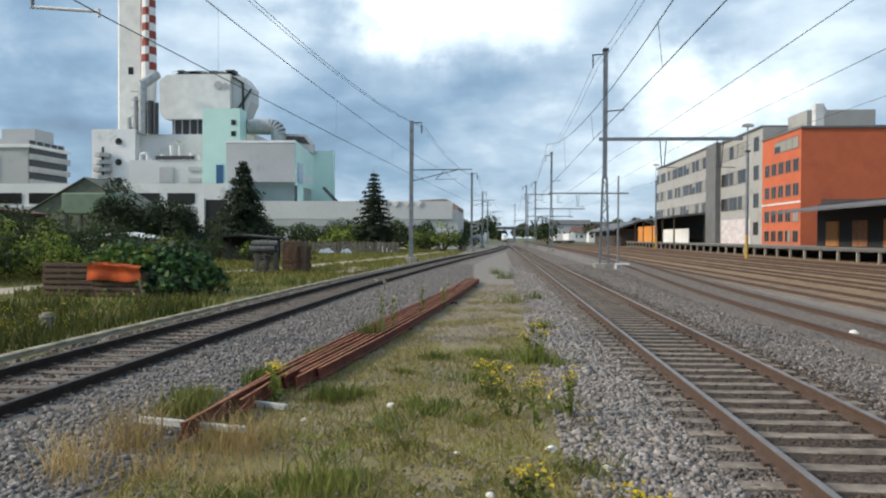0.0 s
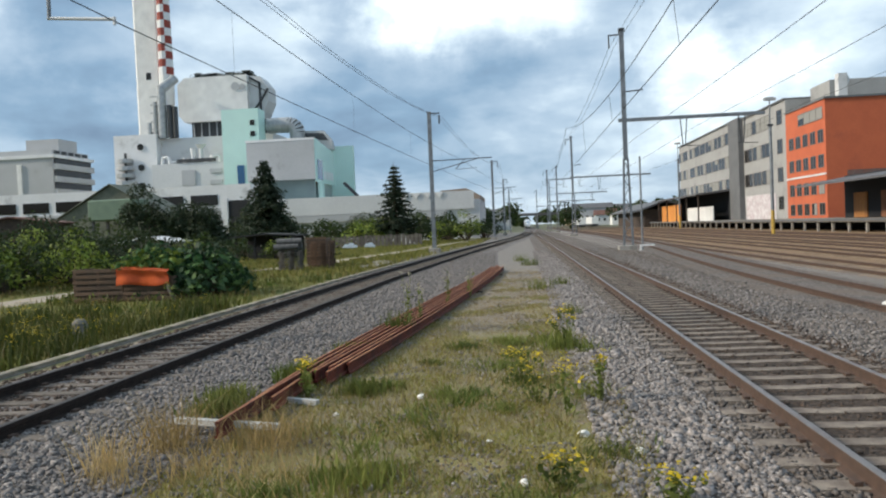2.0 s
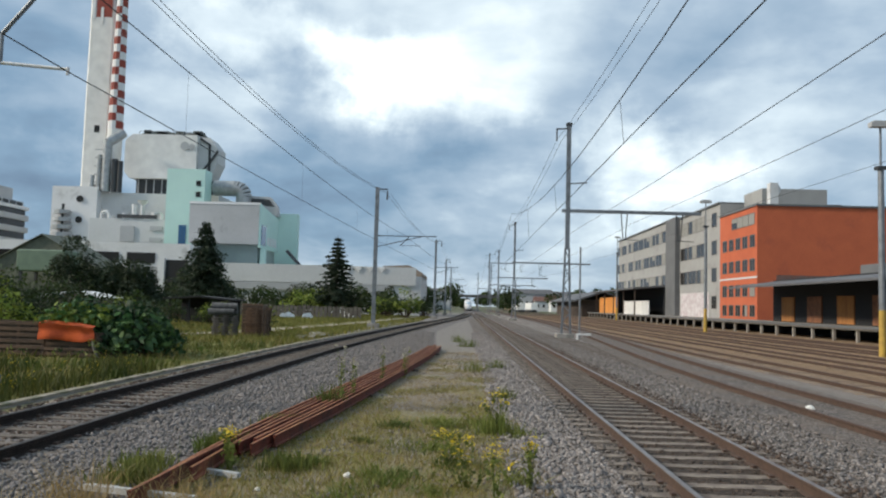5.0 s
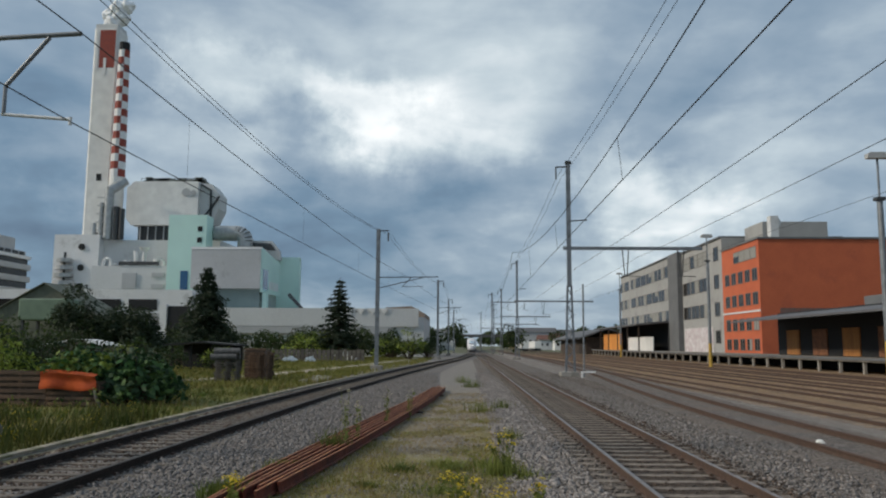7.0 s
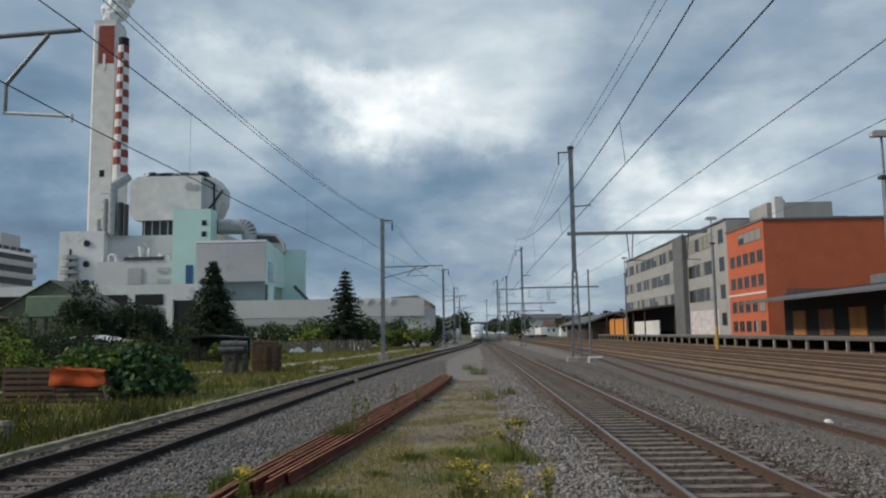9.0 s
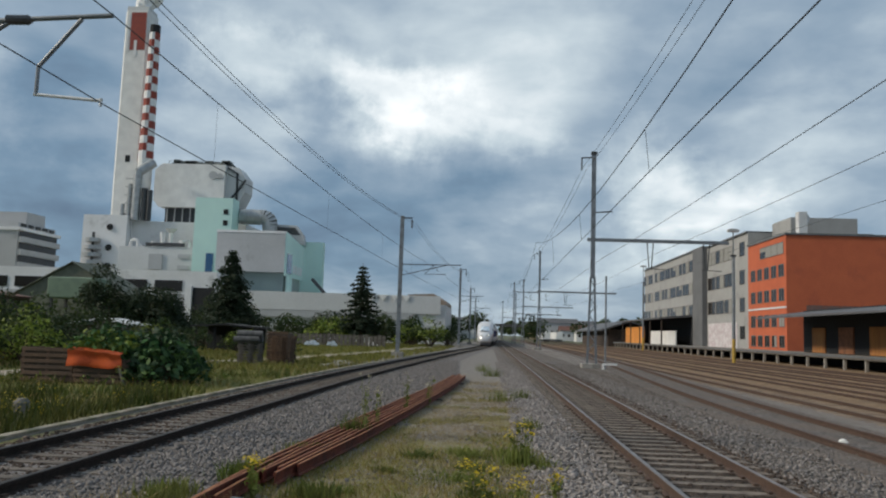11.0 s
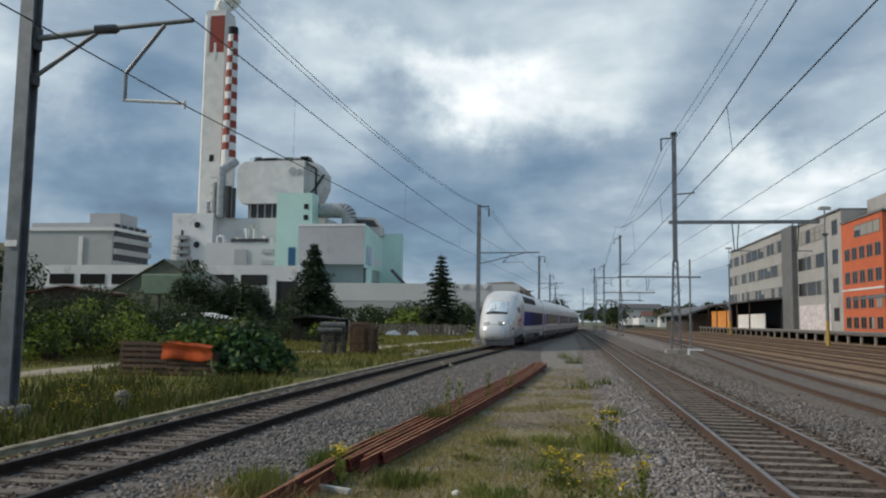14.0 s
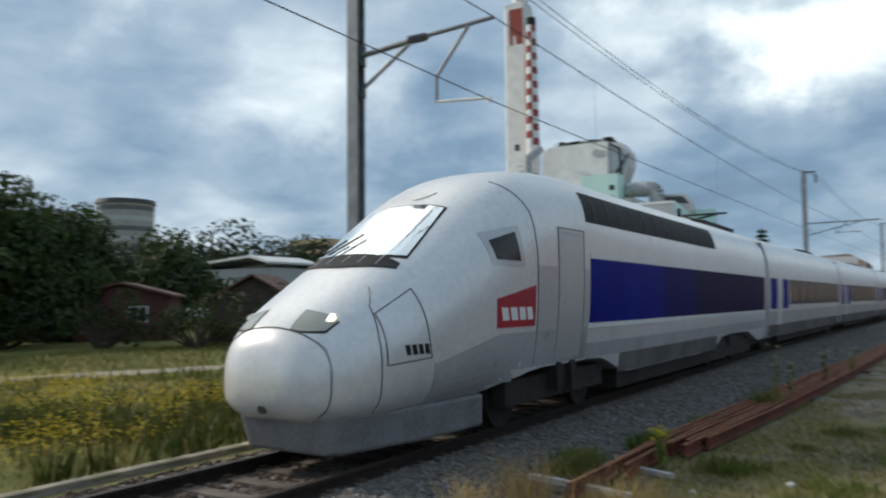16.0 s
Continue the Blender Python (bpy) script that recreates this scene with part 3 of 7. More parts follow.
def plain_mast(x, y, h, reach, arm_z, label):
    m = thing("catenary_mast", (x, y, 0), label, "catenary mast", "masts along the main track")
    part("post", Shape().prism(h_profile(0.15, 0.15, 0.03), "z", 0.3, h), STEEL, m)
    part("footing", Shape().box(-0.45, 0.45, -0.45, 0.45, -0.1, 0.42), CONCRETE, m, "pale concrete footing", bevel=0.03)
    part("top_bracket", Shape().bar((0, 0, h - 0.15), (0.85, 0, h - 0.15), 0.09, 0.09).tube((0.8, 0, h - 0.3), (0.8, 0, h - 1.0), 0.06), DARK_STEEL, m)
    part("cantilever", Shape().bar((0, 0, arm_z), (reach, 0, arm_z + 0.05), 0.07, 0.07).bar((0, 0, arm_z - 0.9), (reach * 0.75, 0, arm_z), 0.06, 0.06), DARK_STEEL, m)
    part("registration_arm", Shape().bar((reach * 0.55, 0, arm_z), (reach * 0.4, 0, arm_z - 0.75), 0.05, 0.05).bar((reach * 0.4, 0, arm_z - 0.75), (reach * 0.75, 0, arm_z - 0.72), 0.04, 0.04), DARK_STEEL, m)
    return m


plain_mast(-7.15, 62.8, 11.4, 4.9, 7.45, "grey steel overhead-line mast with one bracket arm")
plain_mast(-4.1, 113, 11.4, 3.4, 7.4, "grey steel overhead-line mast with one bracket arm")
plain_mast(-3.7, 163, 11.6, 3.8, 7.4, "far grey overhead-line mast")
plain_mast(-3.4, 212, 11.6, 4.2, 7.4, "far grey overhead-line mast")


def gantry(x, y, h, beam_z, x_end, label, far=False):
    """A tapering lattice mast with a beam over the yard tracks."""
    m = thing("gantry_mast", (x, y, 0), label, "catenary mast", "gantries over the yard")
    zt = 6.2
    for sx in (-1, 1):
        part("leg", Shape().bar((0.30 * sx, 0, 0.3), (0.13 * sx, 0, zt), 0.09, 0.14), STEEL, m)
    s = Shape()
    for k in range(9):
        z0, z1 = 0.5 + k * 0.62, 0.5 + (k + 1) * 0.62
        w0, w1 = 0.30 - 0.17 * z0 / zt, 0.30 - 0.17 * z1 / zt
        sg = 1 if k % 2 else -1
        s.bar((-w0 * sg, 0, z0), (w1 * sg, 0, z1), 0.05, 0.06)
    part("lacing", s, STEEL, m)
    part("post", Shape().prism(h_profile(0.14, 0.15, 0.03), "z", zt - 0.1, h), STEEL, m)
    part("cap", Shape().box(-0.2, 0.2, -0.2, 0.2, h, h + 0.18).bar((-0.9, 0, h - 0.25), (0.1, 0, h - 0.2), 0.08, 0.08).tube((-0.85, 0, h - 0.3), (-0.85, 0, h - 1.1), 0.05), DARK_STEEL, m)
    part("beam", Shape().bar((-0.4, 0, beam_z), (x_end - x, 0, beam_z), 0.24, 0.22), STEEL, m, "long horizontal steel beam")
    part("side_arm", Shape().bar((0, 0, h - 4.1), (1.3, 0, h - 4.0), 0.08, 0.08), DARK_STEEL, m)
    for xx in (3.9, 7.7):
        part("hanger", Shape().bar((xx - 0.22, 0, beam_z), (xx - 0.08, 0, beam_z - 1.9), 0.06, 0.06).bar((xx + 0.22, 0, beam_z), (xx + 0.08, 0, beam_z - 1.9), 0.06, 0.06)
             .bar((xx - 0.3, 0, beam_z - 1.9), (xx + 1.0, 0, beam_z - 1.95), 0.05, 0.05), DARK_STEEL, m)
    part("footing", Shape().box(-0.7, 0.5, -0.5, 0.5, -0.1, 0.3), CONCRETE, m, "whitewashed concrete footing", bevel=0.04)
    return m


gantry(7.12, 54.3, 14.8, 8.8, 16.3, "steel lattice mast with a long beam over the yard")
gantry(7.6, 118, 14.6, 8.7, 19.0, "steel lattice mast with a long beam over the yard")
gantry(7.9, 178, 14.6, 8.6, 19.0, "far lattice mast with a beam over the yard")
gantry(6.2, 190, 14.6, 12.5, 12.0, "far lattice mast with a high beam")
gantry(8.4, 240, 14.6, 8.6, 22.0, "far lattice mast with a beam over the yard")
gantry(5.6, 300, 14.6, 8.6, 22.0, "far lattice mast with a beam over the yard")
# small signal box beside the first gantry
sb = thing("track_marker", (8.15, 52.6, 0), "low white-painted marker frame beside a mast", "track marker")
part("frame", Shape().box(-0.55, 0.4, -0.06, 0.06, 0.28, 0.4).box(-0.55, -0.43, -0.06, 0.06, 0, 0.28), WHITE_PAINT, sb)
part("pole", Shape().tube((-0.3, 0.4, 0), (-0.3, 0.4, 6.2), 0.06), STEEL, sb)


def wire(name, pts, r, label, sag=0.0, steps=14):
    """A line of wire through support points, sagging between them."""
    s = Shape()
    for a, b in zip(pts[:-1], pts[1:]):
        a, b = Vector(a), Vector(b)
        last = a
        for k in range(1, steps + 1):
            t = k / steps
            p = a.lerp(b, t) - Vector((0, 0, sag * 4 * t * (1 - t)))
            s.tube(last, p, r, r, 5, False)
            last = p
    return tagged(part(name, s, WIRE), label, "overhead wire")


LS = [-35, 13.4, 62.8, 113, 163, 212, 300]
for nm, zs, r, sag, lab in (("contact_wire", (5.9, 5.9, 5.9, 5.8, 5.7, 5.7, 5.7), 0.011, 0.05, "thin overhead contact wire above the main track"),
                            ("messenger_wire", (7.6, 7.6, 7.45, 7.4, 7.4, 7.4, 7.4), 0.012, 0.38, "sagging overhead messenger wire above the main track")):
    wire(nm, [(left_x(y) + (-0.75 if y < 20 else (0.2 if i % 2 else -0.2)), y, z) for i, (y, z) in enumerate(zip(LS, zs))], r, lab, sag)
feed = [(-10.9, -35, 11.5), (-10.0, 13.4, 11.4), (-6.35, 62.8, 10.9), (-3.3, 113, 10.9), (-2.9, 163, 11)]
wire("feeder_wire", feed, 0.012, "thin feeder wire on the mast tops", 1.02)
wire("feeder_wire", [(x + 0.28, y, z) for x, y, z in feed], 0.012, "thin feeder wire on the mast tops", 1.1)
RS = [-10, 54.3, 118, 178, 240]
wire("contact_wire", [(3.3, y, 5.55) for y in RS], 0.011, "thin overhead contact wire above the straight track", 0.0)
wire("messenger_wire", [(3.21, y, 8.5) for y in RS], 0.012, "sagging overhead messenger wire above the straight track", 2.1)
wire("feeder_wire", [(6.27, y, 13.75) for y in RS], 0.012, "thin feeder wire on the gantry tops", 0.85)
wire("feeder_wire", [(6.6, y, 13.75) for y in RS], 0.012, "thin feeder wire on the gantry tops", 0.9)
wire("yard_wire", [(7.7, y, 7.5) for y in RS], 0.012, "thin overhead wire above a siding", 0.22)
wire("yard_wire", [(11.7, y, 8.1) for y in RS], 0.012, "thin overhead wire above the yard", 0.25)
wire("yard_wire", [(19.0, y, 9.3) for y in RS], 0.012, "thin overhead wire above the yard", 0.25)
dr = Shape()
for y in (18.3, 29.4, 41.0, 52.0):
    t = (y - 13.4) / 49.4
    x = -6.95 + 2.25 * t
    dr.tube((x, y, 5.9), (x, y, 7.6 - 0.15 * t - 0.38 * 4 * t * (1 - t)), 0.003, 0.003, 4, False)
for y in (4.5, 16.4, 28.3, 40.2):
    t = (y + 10) / 64.3
    dr.tube((3.3, y, 5.55), (3.21, y, 8.5 - 2.1 * 4 * t * (1 - t)), 0.006, 0.006, 4, False)
tagged(part("droppers", dr, WIRE), "thin dropper wires between messenger and contact wire", "overhead wire", kind="stuff")

# ---------------------------------------------------------------- works on the meadow side
K = 0.94
PANEL_GREY = material("panel_grey", (0.43, 0.44, 0.45), 0.7, second=(0.40, 0.41, 0.42), scale=0.3, fine=6, amount=0.2, bump=0.03, stain=(0.28, 0.285, 0.29), stain_scale=0.15, stain_at=0.66)
PANEL_PALE = material("panel_pale", (0.60, 0.61, 0.61), 0.7, second=(0.55, 0.56, 0.56), scale=0.2, fine=5, amount=0.2, bump=0.03, stain=(0.40, 0.40, 0.40), stain_scale=0.2, stain_at=0.66)
MINT = material("mint_panel", (0.52, 0.75, 0.69), 0.6, second=(0.49, 0.71, 0.66), scale=0.3, fine=6, amount=0.15, bump=0.03)
MINT_SHADED = material("mint_shade_panel", (0.30, 0.38, 0.37), 0.7, second=(0.26, 0.33, 0.325), scale=0.3, fine=6, amount=0.2)
GLASS_DARK = glass_material("dark_glass", (0.022, 0.020, 0.018), 0.2)
GLASS_DARK.node_tree.nodes["Principled BSDF"].inputs["Specular IOR Level"].default_value = 0.3
GLASS_BLUE = glass_material("blue_glass", (0.03, 0.10, 0.22))
# near-black for shade painted under roofs and in bays, and for chimney soot
SHADE_SOOT = material("shade_soot_black", (0.025, 0.027, 0.03), 0.9, fine=10, bump=0)
DUCT_METAL = material("duct_metal", (0.45, 0.46, 0.46), 0.4, 0.6, second=(0.33, 0.34, 0.34), scale=1, fine=20, bump=0.05)
CHECK_RED = material("check_red", (0.30, 0.06, 0.04), 0.75, second=(0.24, 0.05, 0.04), scale=1, fine=20, amount=0.2)


def kbox(s, x0, x1, y0, y1, z0, z1):
    return s.box(x0 * K, x1 * K, y0 * K, y1 * K, z0 * K, z1 * K)


PLANT_WHITE = material("plant_white", (0.74, 0.745, 0.75), 0.65, second=(0.68, 0.685, 0.69), scale=0.3, fine=8, amount=0.22, bump=0.04, stain=(0.47, 0.47, 0.47), stain_scale=0.2, stain_at=0.64)
plant = thing("incineration_plant", label="white and mint industrial plant with stepped blocks and pipework", category="industrial building")
part("base_block", kbox(Shape(), -98.6, -59.5, 186, 235, -2, 27.0), PANEL_PALE, plant)
part("corner_block", kbox(Shape(), -98.9, -88, 183.5, 186, -2, 28.0), PLANT_WHITE, plant)
part("boiler_house", Shape().prism([(x * K, z * K) for x, z in ((-83.9, 31.5), (-85.3, 33.2), (-85.3, 41.0), (-83.4, 42.6), (-67.2, 42.6), (-67.2, 31.5))], "y", 191 * K, 199 * K), WHITE_PAINT, plant)
part("boiler_end", Shape().prism([(x * K, z * K) for x, z in ((-67.2, 31.5), (-67.2, 42.5), (-64.4, 42.2), (-62.4, 39.6), (-62.4, 36.0), (-64.4, 31.5))], "y", 192.5 * K, 199 * K), PANEL_PALE, plant)
for (xa, za), (xb, zb) in (((-66.6, 33.0), (-64.0, 36.2)), ((-64.2, 36.0), (-62.2, 39.0)), ((-66.9, 42.0), (-64.2, 40.4)), ((-64.4, 40.6), (-64.2, 32.0))):
    part("brace", Shape().bar((xa * K, 192.2 * K, za * K), (xb * K, 192.2 * K, zb * K), 0.5, 0.4), DARK_STEEL, plant, "dark slanting steel brace")
for k in range(9):
    xm = (-82 + k * 2.0) * K
    part("mullion", Shape().box(xm - 0.12, xm + 0.12, 192.2 * K, 192.5 * K, 27.0 * K, 31.4 * K), PANEL_GREY, plant)
part("boiler_recess", kbox(Shape(), -82.6, -63, 192.5, 199, 26.5, 31.5), DARK_STEEL, plant, "dark louvred band below the boiler house")
rail_s = Shape()
for k in range(12):
    x = (-82 + k * 1.4) * K
    rail_s.tube((x, 191.5 * K, 42.2 * K), (x, 191.5 * K, 43.4 * K), 0.06, n=5)
rail_s.bar((-82 * K, 191.5 * K, 43.4 * K), (-66.4 * K, 191.5 * K, 43.4 * K), 0.08, 0.08)
part("roof_rail", rail_s, DARK_STEEL, plant)
rnd = random.Random(5)
rc = Shape()
for k in range(26):
    x, w = rnd.uniform(-81.5, -67.5), rnd.uniform(0.4, 1.3)
    rc.box((x - w) * K, (x + w) * K, 194 * K, 197 * K, 42.2 * K, (42.9 + rnd.uniform(0.1, 1.5)) * K)
part("roof_plant", rc, material("roof_plant", (0.09, 0.11, 0.10), 0.8, second=(0.16, 0.17, 0.16), scale=1, fine=10), plant, "dark equipment along the roof")
part("emblem", Shape().tube((-70.2 * K, 190.9 * K, 39.8 * K), (-70.2 * K, 190.8 * K, 39.8 * K), 1.0, n=18).tube((-68.4 * K, 190.9 * K, 39.6 * K), (-68.4 * K, 190.8 * K, 39.6 * K), 0.7, n=14), PANEL_GREY, plant, "round grey emblem shapes")
part("stair_tower", kbox(Shape(), -69.2, -60.3, 178, 182.8, -2, 31.9), MINT, plant, "tall mint-green stair tower")
for x, z in ((-61.8, 28.6), (-61.8, 26.0)):
    part("tower_window", kbox(Shape(), x - 0.55, x + 0.55, 177.9, 178.1, z - 0.6, z + 0.6), GLASS_DARK, plant)
part("tall_window", kbox(Shape(), -65.9, -64.2, 177.9, 178.1, 13.5, 18.8), GLASS_BLUE, plant, "tall blue glazed slot")
part("control_block", kbox(Shape(), -58.9, -43.9, 165, 170, 13.9, 22.7), PANEL_GREY, plant, "projecting pale grey block")
part("control_flank", Shape().prism([(y * K, z * K) for y, z in ((165.1, 13.2), (165.1, 22.7), (182, 20.9), (182, 13.2))], "x", -43.9 * K, -43.7 * K), MINT, plant)
part("block_trim", kbox(Shape(), -59.0, -43.7, 164.9, 165.0, 22.3, 22.8), PLANT_WHITE, plant)
# recess in darker grey-mint: the shade under the block put in its colour
part("under_block", kbox(Shape(), -58.3, -44.5, 167, 182, -2, 13.9), MINT_SHADED, plant, "shaded recess under the projecting block")
part("flank_window", kbox(Shape(), -43.72, -43.6, 166.5, 170.5, 13.9, 18.2), GLASS_BLUE, plant, "tall blue glazed slot")
for k in range(4):
    part("flank_vent", kbox(Shape(), -43.72, -43.62, 172 + k * 2.2, 173.2 + k * 2.2, 14.2, 16.0), PLANT_WHITE, plant)
part("flank_pier", kbox(Shape(), -43.9, -43.0, 167.2, 169, -2, 13.2), MINT, plant, "mint-green column under the block")
part("rear_block", kbox(Shape(), -49.5, -40.1, 186, 188, -2, 22.9), MINT, plant, "lower mint-green rear block")
part("rear_roof", Shape().prism([(x * K, z * K) for x, z in ((-53.5, 23), (-53.5, 26.8), (-46.5, 26.6), (-44.6, 24.2), (-44.3, 22))], "y", 184 * K, 185.8 * K), PANEL_GREY, plant)
part("rear_louvres", Shape().prism([(x * K, z * K) for x, z in ((-52.5, 24.6), (-52.5, 26.2), (-46.7, 26.0), (-45.4, 24.3))], "y", 183.9 * K, 183.99 * K), DARK_STEEL, plant)
pipe = Shape()
pipe.tube((-60 * K, 184 * K, 28.4 * K), (-54.8 * K, 184 * K, 28.4 * K), 1.75, n=20)
last = Vector((-54.8 * K, 184 * K, 28.4 * K))
for k in range(1, 6):
    a = k * math.pi / 10
    p = Vector(((-54.8 + 2.0 * math.sin(a)) * K, 184 * K, (28.4 - 2.0 * (1 - math.cos(a))) * K))
    pipe.tube(last, p, 1.75, n=20)
    last = p
pipe.tube(last, last - Vector((0, 0, 4)), 1.75, n=20)
part("flue_pipe", pipe, DUCT_METAL, plant, "thick silvery flue pipe with a bend", smooth="auto")
for x, r, z0, z1 in ((-88.6, 0.55, 27, 36), (-86.8, 1.0, 27, 39.5), (-84.8, 0.7, 27, 35), (-83.5, 0.6, 27, 34.5), (-90.2, 0.5, 27, 31)):
    part("flue", Shape().tube((x * K, 185 * K, z0 * K), (x * K, 185 * K, z1 * K), r, n=12), DARK_STEEL if x > -85.5 else DUCT_METAL, plant, "upright dark flue" if x > -85.5 else "upright silvery flue", smooth="auto")
part("flue_elbow", Shape().tube((-86.8 * K, 185 * K, 39 * K), (-84.5 * K, 188 * K, 42 * K), 1.1, n=12), DUCT_METAL, plant, smooth="auto")
for z in (29, 31, 33, 35, 37):
    part("walkway", kbox(Shape(), -89.3, -85.8, 184, 184.15, z, z + 0.25), DUCT_METAL, plant)
for x, z, r in ((-79, 24, 0.7), (-81, 21.8, 0.8), (-84.5, 21.2, 0.9), (-75.5, 21.4, 0.9), (-74, 22.2, 0.8)):
    part("roof_vent", Shape().tube((x * K, 184 * K, (z - 2.6) * K), (x * K, 184 * K, z * K), r * 0.5, r, 12), PLANT_WHITE, plant, "white roof cowls", smooth="auto")
part("front_terrace", kbox(Shape(), -88, -70, 180.5, 183.4, -2, 20.2), PANEL_PALE, plant)
part("terrace_rail", kbox(Shape(), -81.5, -72, 180.3, 180.4, 20.3, 21.2), DARK_STEEL, plant)
for x0, x1, z0, z1 in ((-73.5, -70.6, 17.6, 18.6), (-73.5, -70.6, 14.9, 15.9)):
    part("louvre", kbox(Shape(), x0, x1, 180.2, 180.5, z0, z1), PANEL_GREY, plant)
part("loading_door", kbox(Shape(), -80.5, -77.2, 180.2, 180.5, 14.8, 18.5), PANEL_GREY, plant)
for z in (25, 20, 15.5):
    part("round_vent", Shape().tube((-96.3 * K + 4, 183.4 * K, z * K), (-96.3 * K + 4, 183.2 * K, z * K), 0.75, n=14), GLASS_DARK, plant)

for x, z, r in ((-84.8, 20.0, 0.9), (-72.2, 20.0, 0.8)):
    elbow, prev = Shape(), None
    for k in range(9):
        a = math.pi * k / 8
        p = Vector(((x - r * math.cos(a)) * K, 181.5 * K, (z + 1.2 + r * 0.8 * math.sin(a)) * K))
        if prev:
            elbow.tube(prev, p, 0.34, n=8)
        prev = p
    elbow.tube(((x - r) * K, 181.5 * K, z * K), ((x - r) * K, 181.5 * K, (z + 1.3) * K), 0.34, n=8)
    elbow.tube(((x + r) * K, 181.5 * K, z * K), ((x + r) * K, 181.5 * K, (z + 1.3) * K), 0.34, n=8)
    part("vent_elbow", elbow, WHITE_PAINT, plant, "white bent ventilation pipe", smooth="auto")
part("vent_stack", Shape().tube((-75.8 * K, 181 * K, 20 * K), (-75.8 * K, 181 * K, 23.6 * K), 0.4, n=10).tube((-75.8 * K, 181 * K, 23.6 * K), (-75.8 * K, 181 * K, 24.6 * K), 0.5, 1.3, 10), WHITE_PAINT, plant, smooth="auto")
for z in (15.8, 17.6, 19.4, 21.2):
    part("stair_landing", Shape().tube((-95.6 * K, 182.6 * K, z * K), (-95.6 * K, 182.6 * K, (z + 0.9) * K), (2.4 - 0.12 * (z - 15.8)) * K, n=12), DUCT_METAL if z in (17.6, 21.2) else PANEL_GREY, plant, "round grey landing of the outside stair")
part("stair_post", Shape().tube((-95.6 * K, 182.6 * K, -2), (-95.6 * K, 182.6 * K, 23.6 * K), 0.3, n=8), DARK_STEEL, plant)

chim = thing("tall_chimney", (-94.6 * K, 197 * K, 26 * K), "tall white concrete chimney with a brown panel at the top", "chimney")
prof = [(-3.3, -2.2), (-2.6, -3.0), (2.9, -3.0), (3.3, -2.4), (3.3, 2.6), (2.6, 3.0), (-2.6, 3.0), (-3.3, 2.4)]
part("shaft", Shape().prism([(a * K, b * K) for a, b in prof], "z", -2, 58.2 * K), WHITE_PAINT, chim)
part("brown_panel", Shape().box(-1.4 * K, 2.7 * K, -3.06 * K, -3.0 * K, 47.4 * K, 57.6 * K), CHECK_RED, chim, "brown painted panel")
part("white_stripes", Shape().box(-0.2 * K, 0.5 * K, -3.12 * K, -3.06 * K, 45.5 * K, 50 * K).box(-2.4 * K, -1.7 * K, -3.12 * K, -3.04 * K, 47 * K, 57 * K), PLANT_WHITE, chim)
part("crown", Shape().box(-2.9 * K, 2.9 * K, -2.6 * K, 2.6 * K, 58.2 * K, 59.4 * K), PANEL_PALE, chim)
for z in (2.2, 17.4):
    part("shaft_window", Shape().box(-0.2 * K, 1.1 * K, -3.06 * K, -3.0 * K, z * K, (z + 1.8) * K), GLASS_DARK, chim)
ch2 = thing("checkered_chimney", (-88.9 * K, 193 * K, 36 * K), "slim chimney painted in red and white checks", "chimney")
nseg, rows_n = 12, 17
for colour, mat_c in ((0, PLANT_WHITE), (1, CHECK_RED)):
    s = Shape()
    z0, z1 = 8.0 * K, 41.5 * K
    for r in range(rows_n):
        for q in range(nseg):
            if ((q // 3) + r) % 2 != colour:
                continue
            za, zb = z0 + (z1 - z0) * r / rows_n, z0 + (z1 - z0) * (r + 1) / rows_n
            ra, rb = 1.75 - 0.5 * r / rows_n, 1.75 - 0.5 * (r + 1) / rows_n
            a0, a1 = 2 * math.pi * q / nseg + 0.44, 2 * math.pi * (q + 1) / nseg + 0.44
            s.add([(ra * math.cos(a0), ra * math.sin(a0), za), (ra * math.cos(a1), ra * math.sin(a1), za),
                   (rb * math.cos(a1), rb * math.sin(a1), zb), (rb * math.cos(a0), rb * math.sin(a0), zb)], [(0, 1, 2, 3)])
    part("white_coat" if colour == 0 else "red_coat", s, mat_c, ch2)
part("lower_shaft", Shape().tube((0, 0, -10 * K), (0, 0, 8 * K), 1.5, 1.75, 12), WHITE_PAINT, ch2)
part("soot_cap", Shape().tube((0, 0, 41.5 * K), (0, 0, 43.6 * K), 1.26, 1.2, 12), SHADE_SOOT, ch2, "sooty black rim")

# long white hall in front
hall = thing("long_hall", label="long low white hall with dark window bays", category="industrial building")
part("body", kbox(Shape(), -110, -53.4, 151, 164, -1, 12.6), PLANT_WHITE, hall)
for k in range(7):
    x0 = -108.7 + k * 7.15
    part("window_bay", kbox(Shape(), x0, x0 + 5.6, 150.85, 151.05, 8.6, 10.7), GLASS_DARK, hall)
part("lower_wall", kbox(Shape(), -110, -59, 150.7, 151, -1, 8.0), PANEL_GREY, hall)
part("dark_bay", kbox(Shape(), -58.0, -53.6, 150.8, 151.0, -1, 9.4), SHADE_SOOT, hall)
part("pier", kbox(Shape(), -59.5, -58.2, 150.6, 151.0, -1, 9.8), PLANT_WHITE, hall)
shed = thing("sawtooth_shed", label="long pale shed with a sawtooth roof", category="industrial building")
part("body", kbox(Shape(), -48, -8, 148, 172, -1, 7.4), PANEL_PALE, shed)
part("fascia", kbox(Shape(), -52, -9, 147.6, 148, 5.6, 9.0), PANEL_PALE, shed)
part("band", kbox(Shape(), -52, -14, 147.5, 147.7, 4.2, 5.5), PANEL_GREY, shed)
